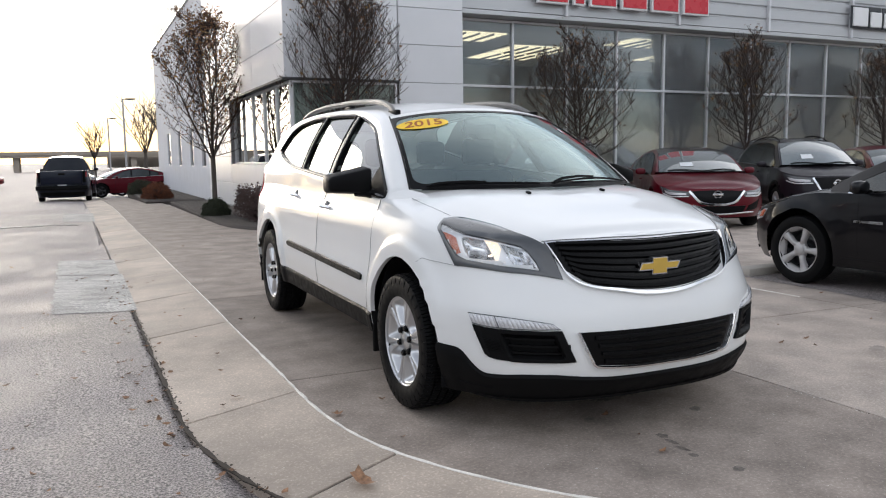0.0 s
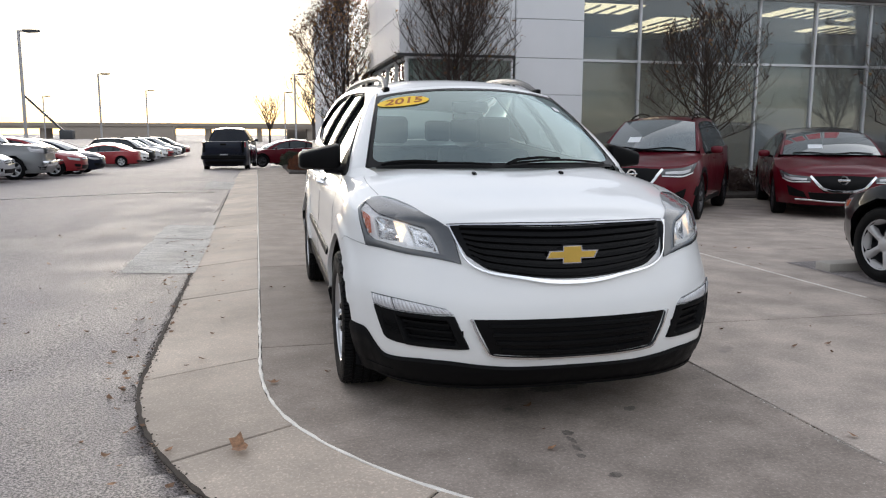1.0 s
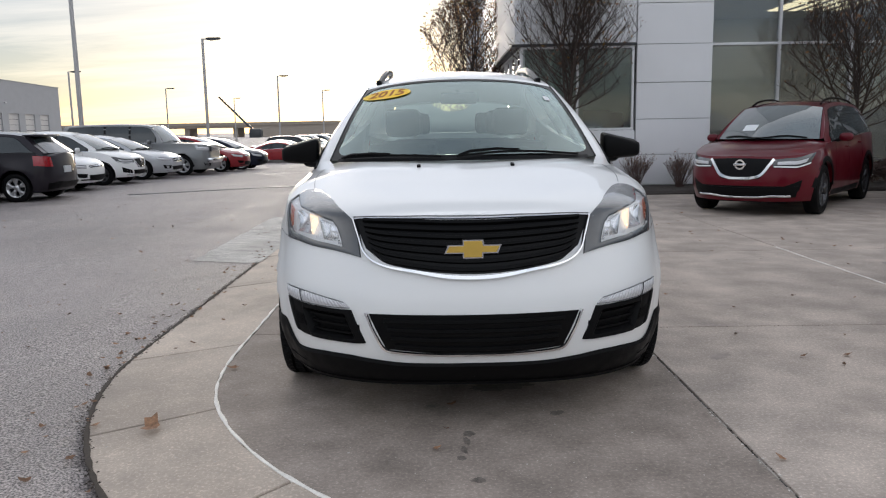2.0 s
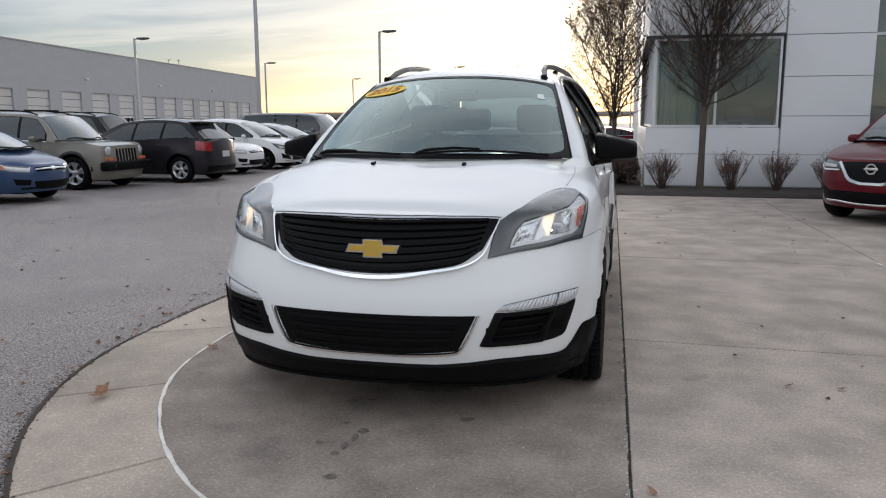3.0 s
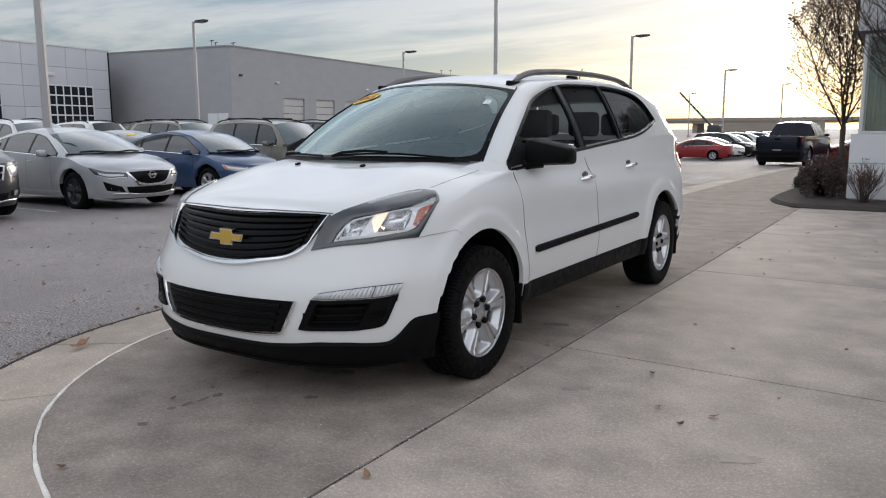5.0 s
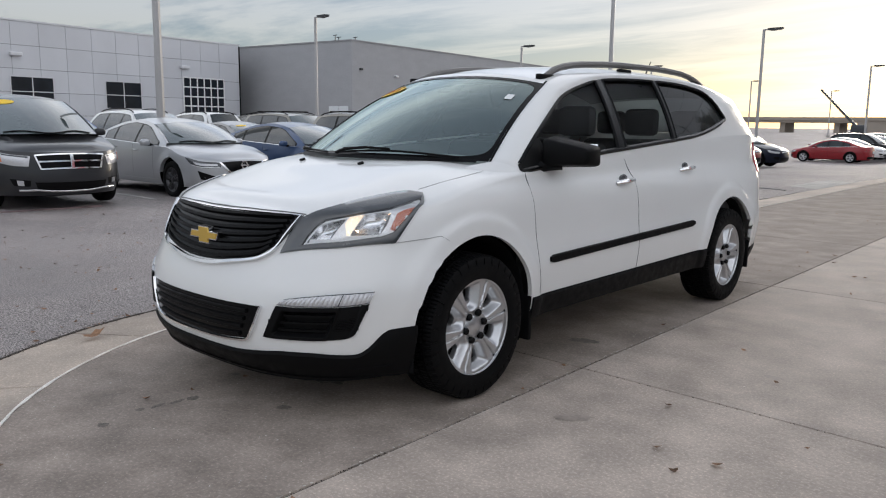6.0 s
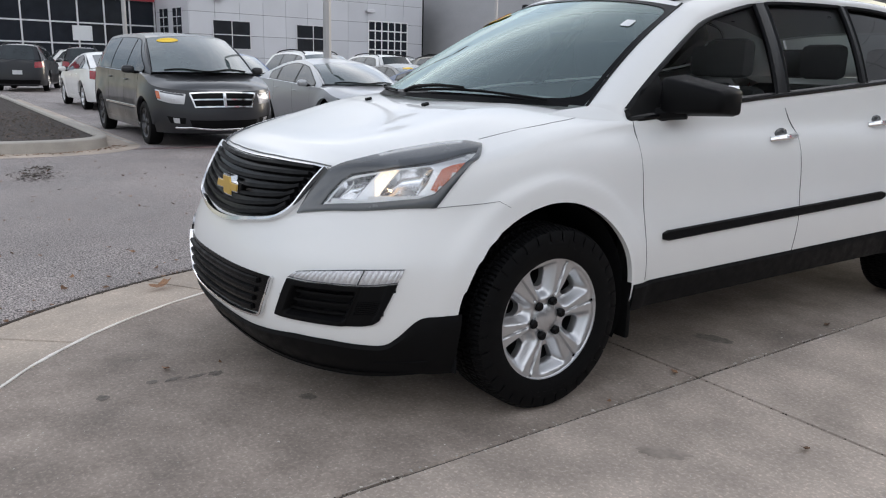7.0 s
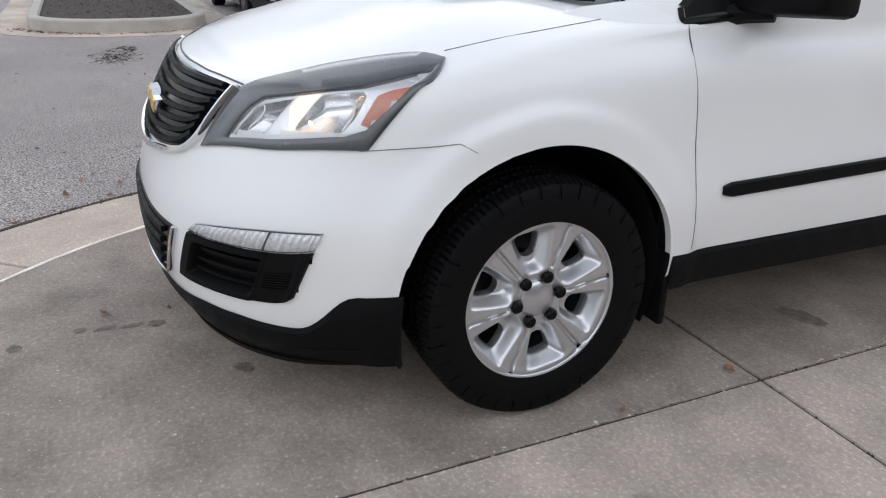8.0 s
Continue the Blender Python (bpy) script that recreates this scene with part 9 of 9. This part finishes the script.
for key, at, label in (
    ("white_suv", (-21.5, 6.0, 90), "white suv in the third row of the lot"),
    ("white_suv", (-22.0, 11.2, -90), "white suv parked tail out in the third row"),
    ("black_suv", (-15.0, 14.4, -90), None), ("silver_sedan", (-22.0, 21.8, 90), "grey sedan in the third row"),
    ("black_suv", (-22.0, 16.0, 90), None), ("silver_sedan", (-15.4, 17.2, 90), "grey sedan in the second row"),
    ("red_cruze", (-21.5, 19.5, 90), "red sedan in the third row"), ("black_suv", (-15.6, 19.8, 90), None),
    ("white_sedan", (-15.4, 22.3, 90), "white sedan in the second row"), ("silver_suv", (-15.2, 24.8, 90), None), ("white_sedan", (-15.4, 27.3, 90), "white sedan in the second row"),
    ("black_suv", (-22.0, 24.0, 90), None), ("white_suv", (-22.0, 29.5, 90), None), ("silver_suv", (-22.3, 34, 90), None), ("black_suv", (-28, 30, 90), None), ("white_sedan", (-28, 36, 90), "white sedan in the far rows"),
    ("white_sedan", (-10.2, 54.0, 90, fall(54)), "white sedan in the far part of the front row"), ("black_suv", (-10.1, 57.0, 90, fall(57)), "black suv in the far part of the front row"),
    ("white_suv", (-9.9, 63.0, 90, fall(63)), "white suv in the far part of the front row"), ("red_cruze", (-9.8, 66.0, 90, fall(66)), "red sedan in the far part of the front row"),
    ("silver_suv", (-9.8, 69.0, 90, fall(69)), None), ("white_sedan", (-9.7, 72.0, 90, fall(72)), "white sedan in the far part of the front row"), ("black_suv", (-9.6, 75.0, 90, fall(75)), None),
    ("red_cruze", (-9.5, 78.0, 90, fall(78)), "red sedan in the far part of the front row"), ("red_cruze", (-4.2, 84, 5, fall(84)), "red sedan far down the aisle"),
    ("white_sedan", (-15.3, 36.4, 90), "white sedan in the far rows"), ("silver_suv", (-15.3, 39.4, 90), None), ("white_suv", (-15.3, 42.4, 90), None), ("black_suv", (-15.4, 45.4, 90), None), ("silver_suv", (-15.4, 49, 90), None),
    ("grey_suv", (-38.8, 5.6, -100, -0.012), "dark grey suv parked near the dealership"),
    ("white_suv", (-44, 8, 180), "white suv parked near the dealership"), ("black_suv", (-30, 19, 90), None), ("silver_sedan", (-30, 14.5, 90), "grey sedan in the far rows"), ("white_sedan", (-29, 23, 90), "white sedan in the far rows"),
):
    again(key, at, label)

# ---- trees, shrubs, leaves ----
def grow(rnd, bm, start, way, length, radius, level, spread, tips, crown=None):
    """One branch and its offshoots, reaching upwards and kept inside an egg-shaped crown (height of its middle, half width, half height)."""
    n = 5 if level < 2 else 3
    pts, p, w = [start], start.copy(), way.copy()
    for k in range(n):
        w = (w + Vector((rnd.uniform(-1, 1), rnd.uniform(-1, 1), rnd.uniform(-0.3, 0.7))) * 0.15 + Vector((0, 0, 0.07))).normalized()
        p = p + w * length / n
        if crown:
            dz = (p.z - crown[0]) / crown[2]
            wide = crown[1] * (1 - 0.10 * dz)
            if (p.x / wide) ** 2 + (p.y / wide) ** 2 + abs(dz) ** 2.6 > rnd.uniform(0.84, 1.10) and k:
                break
        pts.append(p.copy())
    m = len(pts) - 1
    if m < 1:
        return
    tube(bm, pts, [max(0.0022, radius * (1 - 0.75 * k / n)) for k in range(m + 1)], sides=6 if level < 1 else 4 if level < 2 else 3, caps=False)
    if level >= 3 or length < 0.20:
        tips.append((pts[-1], w))
        tips.append((pts[-2], w))
        return
    kids = (8, 6, 5)[level]
    for k in range(kids):
        t = min(0.999, (0.15 if level else 0.3) + 0.85 * (k + rnd.random()) / kids)
        i = min(m - 1, int(t * m))
        base = pts[i].lerp(pts[i + 1], t * m - i)
        a = rnd.uniform(0, 2 * math.pi)
        side = Vector((math.cos(a), math.sin(a), 0))
        out = (w * (1 - spread) + side * spread + Vector((0, 0, 0.25))).normalized()
        grow(rnd, bm, base, out, length * rnd.uniform(0.40, 0.62), radius * 0.5, level + 1, spread * 0.95, tips, crown)


def leaf_bm(rnd, spots, size, per, stray=0.06):
    bm = bmesh.new()
    for p, w in spots:
        for _ in range(per):
            c = p + Vector((rnd.gauss(0, stray), rnd.gauss(0, stray), rnd.gauss(0, stray)))
            m = Matrix.Translation(c) @ Euler((rnd.uniform(0, 6.3), rnd.uniform(0, 6.3), rnd.uniform(0, 6.3))).to_matrix().to_4x4()
            s = size * rnd.uniform(0.6, 1.2)
            v = [bm.verts.new(m @ Vector(q)) for q in ((0, -s, 0), (s * 0.42, -s * 0.1, s * 0.18), (0, s, 0), (-s * 0.42, -s * 0.1, s * 0.18))]
            bm.faces.new((v[0], v[1], v[2])); bm.faces.new((v[0], v[2], v[3]))
    return bm


def pear_tree(name, label, at, height, seed, fork, half, leaf_share=0.5, gold=0.12, dense=1.0):
    """A pruned pear tree: a short trunk, steep limbs and a dense oval crown of fine twigs."""
    rnd = random.Random(seed)
    t = thing(name, label, "tree", group="pear trees along the building", m=pose(*at))
    bm = bmesh.new()
    tips = []
    lean = Vector((rnd.uniform(-.04, .04), rnd.uniform(-.04, .04), 1)).normalized()
    top = lean * fork
    tube(bm, [Vector((0, 0, -0.05)), Vector((0, 0, 0.08)), top * 0.5, top], [0.100, 0.072, 0.060, 0.062], sides=9, caps=False)
    part("trunk", bm, M_BARK, t)
    bm = bmesh.new()
    low = fork - 0.05
    crown = ((height + low) / 2, half, (height - low) / 2)
    h = height - fork
    n = round(6 * dense)
    for k in range(n):
        a = 2.4 * k + rnd.uniform(-.3, .3)
        tilt = 0.04 + 0.50 * k / n
        way = Vector((math.sin(tilt) * math.cos(a), math.sin(tilt) * math.sin(a), math.cos(tilt)))
        grow(rnd, bm, top * rnd.uniform(0.88, 1.0), way, h * (1.0 - 0.2 * k / n), 0.027, 0, 0.58, tips, crown)
    n = round(30 * dense)
    for k in range(n):
        a, f = 2.4 * k + rnd.uniform(-.4, .4), k / n
        tilt = 1.38 - 0.62 * f
        way = Vector((math.sin(tilt) * math.cos(a), math.sin(tilt) * math.sin(a), math.cos(tilt)))
        grow(rnd, bm, top + Vector((0, 0, 0.02 + 0.42 * h * f)), way, half * rnd.uniform(0.92, 1.2), 0.016, 1, 0.62, tips, crown)
    part("crown", bm, M_TWIG, t)
    spots = [s for s in tips if rnd.random() < leaf_share]
    golds = [s for s in tips if rnd.random() < gold * leaf_share]
    part("foliage", leaf_bm(rnd, spots, 0.040, 1), M_LEAF, t, "sparse dry brown leaves", smooth_at=0)
    part("golden_foliage", leaf_bm(rnd, golds, 0.042, 1), M_LEAFGOLD, t, smooth_at=0)
    return t


pear_tree("tree", "pear tree with many dry brown leaves at the flank", (0.78, 17.2, 0.05), 4.95, 11, 1.35, 1.36, 1.0, 0.22)
pear_tree("tree", "bare pear tree with few brown leaves before the white wall", (2.47, 11.45, 0.05), 4.65, 5, 1.55, 1.46, 0.13, 0.30)
pear_tree("tree", "bare multi-stemmed pear tree before the showroom glass", (8.25, 11.4, 0.05), 3.95, 8, 1.1, 1.50, 0.12, 0.10, dense=0.9)
pear_tree("tree", "bare pear tree with some gold leaves before the glass", (13.5, 11.4, 0.05), 4.1, 21, 1.3, 1.30, 0.12, 0.40, dense=0.9)
pear_tree("tree", "bare pear tree at the far end of the glass", (18.9, 11.4, 0.05), 4.1, 33, 1.3, 1.35, 0.14, 0.1, dense=0.9)


def far_tree(at, height, seed):
    rnd = random.Random(seed)
    t = thing("tree", "far bare tree in winter twigs", "tree", group="far bare trees", m=pose(*at))
    bm = bmesh.new()
    tips = []
    tube(bm, [Vector((0, 0, -0.3)), Vector((0, 0, height * 0.3))], [0.22, 0.15], sides=6, caps=False)
    part("trunk", bm, M_BARK, t)
    bm = bmesh.new()
    for k in range(7):
        a = 2 * math.pi * k / 7
        way = Vector((0.45 * math.cos(a), 0.45 * math.sin(a), 1)).normalized()
        grow(rnd, bm, Vector((0, 0, height * 0.28)), way, height * 0.55, 0.09, 1, 0.5, tips)
    part("crown", bm, M_TWIG, t)
    return t


tree_far = far_tree((3.9, 80, -0.1), 7.5, 3)
for x, y, s in ((-0.6, 91, 0.78), (-82, 110, 1.3), (-86, 112, 1.2), (-78, 128, 1.1), (6.5, 84, 1.1)):
    c = copy_thing(tree_far, pose(x, y, -0.1, 0, 0, x * 37))
    c.scale = (s, s, s)


def twig_shrub(at, r, h, seed, n=74, label="bare reddish twig shrub at the foot of the wall"):
    rnd = random.Random(seed)
    s = thing("shrub", label, "shrub", group="bare shrubs along the wall", m=pose(*at))
    bm = bmesh.new()
    tips = []
    for k in range(n):
        a, tilt = rnd.uniform(0, 6.28), rnd.uniform(0.05, 0.66)
        way = Vector((math.sin(tilt) * math.cos(a), math.sin(tilt) * math.sin(a), math.cos(tilt)))
        l = h * rnd.uniform(0.75, 1.1)
        p0 = Vector((rnd.uniform(-.06, .06), rnd.uniform(-.06, .06), -0.02))
        pts = [p0, p0 + way * l * 0.5, p0 + way * l * 0.95 + Vector((0, 0, 0.04))]
        tube(bm, pts, [0.006, 0.004, 0.0022], sides=3, caps=False)
        for j in range(5):
            b = pts[1].lerp(pts[2], rnd.random())
            w2 = (way + Vector((rnd.uniform(-1, 1), rnd.uniform(-1, 1), rnd.uniform(-.1, .8))) * 0.6).normalized()
            tube(bm, [b, b + w2 * l * 0.28], [0.003, 0.0018], sides=3, caps=False)
            tips.append((b + w2 * l * 0.28, w2))
    part("twig_mass", bm, M_SHRUBTWIG, s)
    part("dry_foliage", leaf_bm(rnd, [t for t in tips if rnd.random() < 0.6], 0.022, 1, 0.01), M_LEAF, s, smooth_at=0)
    return s


for k, x in enumerate((1.78, 3.05, 3.85, 4.75)):
    twig_shrub((x, 11.55 + 0.08 * math.sin(k * 3), 0.05), 0.35, 0.58, 40 + k)


def dense_shrub(name, at, rx, ry, h, mat, label, seed, n=2600, size=0.03, boxy=1.0, twig=M_SHRUBTWIG):
    rnd = random.Random(seed)
    s = thing(name, label, "shrub", m=pose(*at))
    spots = []
    for _ in range(n):
        a, b = rnd.uniform(0, 6.283), math.asin(rnd.random())
        rr = rnd.uniform(0.80, 1.02) * (1 + 0.08 * math.sin(5 * a + seed) + 0.06 * math.sin(9 * b + 3 * a))
        cx = math.copysign(abs(math.cos(a) * math.cos(b)) ** boxy, math.cos(a))
        cy = math.copysign(abs(math.sin(a) * math.cos(b)) ** boxy, math.sin(a))
        spots.append((Vector((rx * rr * cx, ry * rr * cy, h * rr * math.sin(b) ** boxy)), Vector((0, 0, 1))))
    part("foliage", leaf_bm(rnd, spots, size, 2, 0.02), mat, s, smooth_at=0)
    bm = bmesh.new()
    for p, _ in spots[::6]:
        tube(bm, [Vector((p.x * 0.12, p.y * 0.12, -0.02)), Vector((p.x * 0.55, p.y * 0.55, p.z * 0.55)), p], [0.010, 0.006, 0.003], sides=3, caps=False)
    part("twig_mass", bm, twig, s)
    return s


dense_shrub("hedge", (0.98, 12.95, 0.05), 0.35, 0.98, 0.70, M_SHRUBTWIG, "clipped bare hedge in purple-brown twigs at the corner", 3, n=2400, boxy=0.55)
for k, x in enumerate((6.5, 9.6, 12.2)):
    dense_shrub("hedge", (x, 11.62, 0.05), 0.95, 0.24, 0.50, M_SHRUBTWIG, "low clipped bare hedge along the foot of the showroom glass", 60 + k, n=2200, boxy=0.5)
dense_shrub("shrub", (0.45, 15.0, 0.05), 0.30, 0.42, 0.36, M_GREEN, "low dark green clipped shrub", 5)
dense_shrub("shrub", (0.0, 24.6, 0.05), 0.50, 0.75, 0.52, M_RUST, "low russet clipped shrub", 6)
dense_shrub("shrub", (-0.15, 29.5, 0.05), 0.55, 0.9, 0.52, M_GREEN, "low olive clipped shrub", 7)

# fallen leaves: a scatter, and a few large curled ones near the pad's rim
rnd = random.Random(77)
bm = bmesh.new()


def fallen(bm, x, y, s, z, curl=0.5):
    m = Matrix.Translation((x, y, z)) @ Euler((rnd.uniform(-.25, .25), rnd.uniform(-.25, .25), rnd.uniform(0, 6.3))).to_matrix().to_4x4()
    lobes = 5 if s > 0.04 else 3
    ring = []
    for k in range(lobes * 2):
        a = 2 * math.pi * k / (lobes * 2)
        r = s * (1.0 if k % 2 == 0 else 0.74) * rnd.uniform(0.75, 1.1)
        x2, y2 = 0.62 * r * math.cos(a), r * math.sin(a)
        ring.append(bm.verts.new(m @ Vector((x2, y2, curl * (x2 * x2 + y2 * y2) / s + s * 0.15))))
    c = bm.verts.new(m @ Vector((0, 0, s * 0.15)))
    for k in range(len(ring)):
        bm.faces.new((ring[k], ring[(k + 1) % len(ring)], c))


for _ in range(430):
    x = rnd.uniform(-8, 4.5)
    y = rnd.uniform(-2.2, 12)
    edge = rnd.random() < 0.3
    if edge:
        tt = rnd.uniform(-6, 5)
        x, y = band(tt, R_EDGE + rnd.uniform(-0.05, 0.25))
    if abs(x) < 0.95 and -0.9 < y < 3.9:
        continue
    z = surface(x, y) + 0.003
    fallen(bm, x, y, rnd.uniform(0.014, 0.036), z)
for _ in range(230):
    a = math.radians(rnd.uniform(-75, 75))
    q = 1.10 + abs(rnd.gauss(0, 0.10))
    x, y = -9.80 + q * math.cos(a), -0.585 + (q + 0.19) * math.sin(a)
    fallen(bm, x, y, rnd.uniform(0.012, 0.034), surface(x, y) + 0.003)
for _ in range(240):
    x, y = rnd.uniform(-8.2, -2.0), rnd.uniform(-4.0, 3.5)
    if off_line(x, y) > R_EDGE - R_LINE + 0.1:
        fallen(bm, x, y, rnd.uniform(0.008, 0.026), surface(x, y) + 0.003)
tagged(part("fallen_leaves", bm, M_FALLEN, smooth_at=0), "scatter of dry brown leaves over concrete and asphalt", "leaves", kind="stuff")
for x, y, s, lab in ((-1.466, -0.813, 0.075, "large curled tan leaf on the gutter band"), (1.90, 0.044, 0.03, "small pale leaf on the pad"), (-1.32, 0.02, 0.045, "dark curled leaf by the caulk line"), (-0.10, -0.62, 0.03, "small brown leaf before the bumper"), (-1.72, 0.62, 0.035, "brown leaf on the gutter band")):
    bm = bmesh.new()
    fallen(bm, x, y, s, surface(x, y) + 0.004, curl=0.45)
    tagged(part("leaf", bm, M_FALLEN, smooth_at=0), lab, "leaf", group="single fallen leaves")
# a rotted patch of litter on the asphalt before the island
bm = bmesh.new()
for _ in range(340):
    x, y = rnd.gauss(-6.6, 0.26), rnd.gauss(-0.78, 0.12)
    if rnd.random() < 0.25:
        x, y = rnd.gauss(-7.2, 0.14), rnd.gauss(-0.62, 0.06)
    fallen(bm, x, y, rnd.uniform(0.010, 0.030), surface(x, y) + 0.002, curl=0.2)
tagged(part("litter_patch", bm, M_DIRT, smooth_at=0), "dark rotted leaf litter trodden into the asphalt", "litter", kind="stuff")
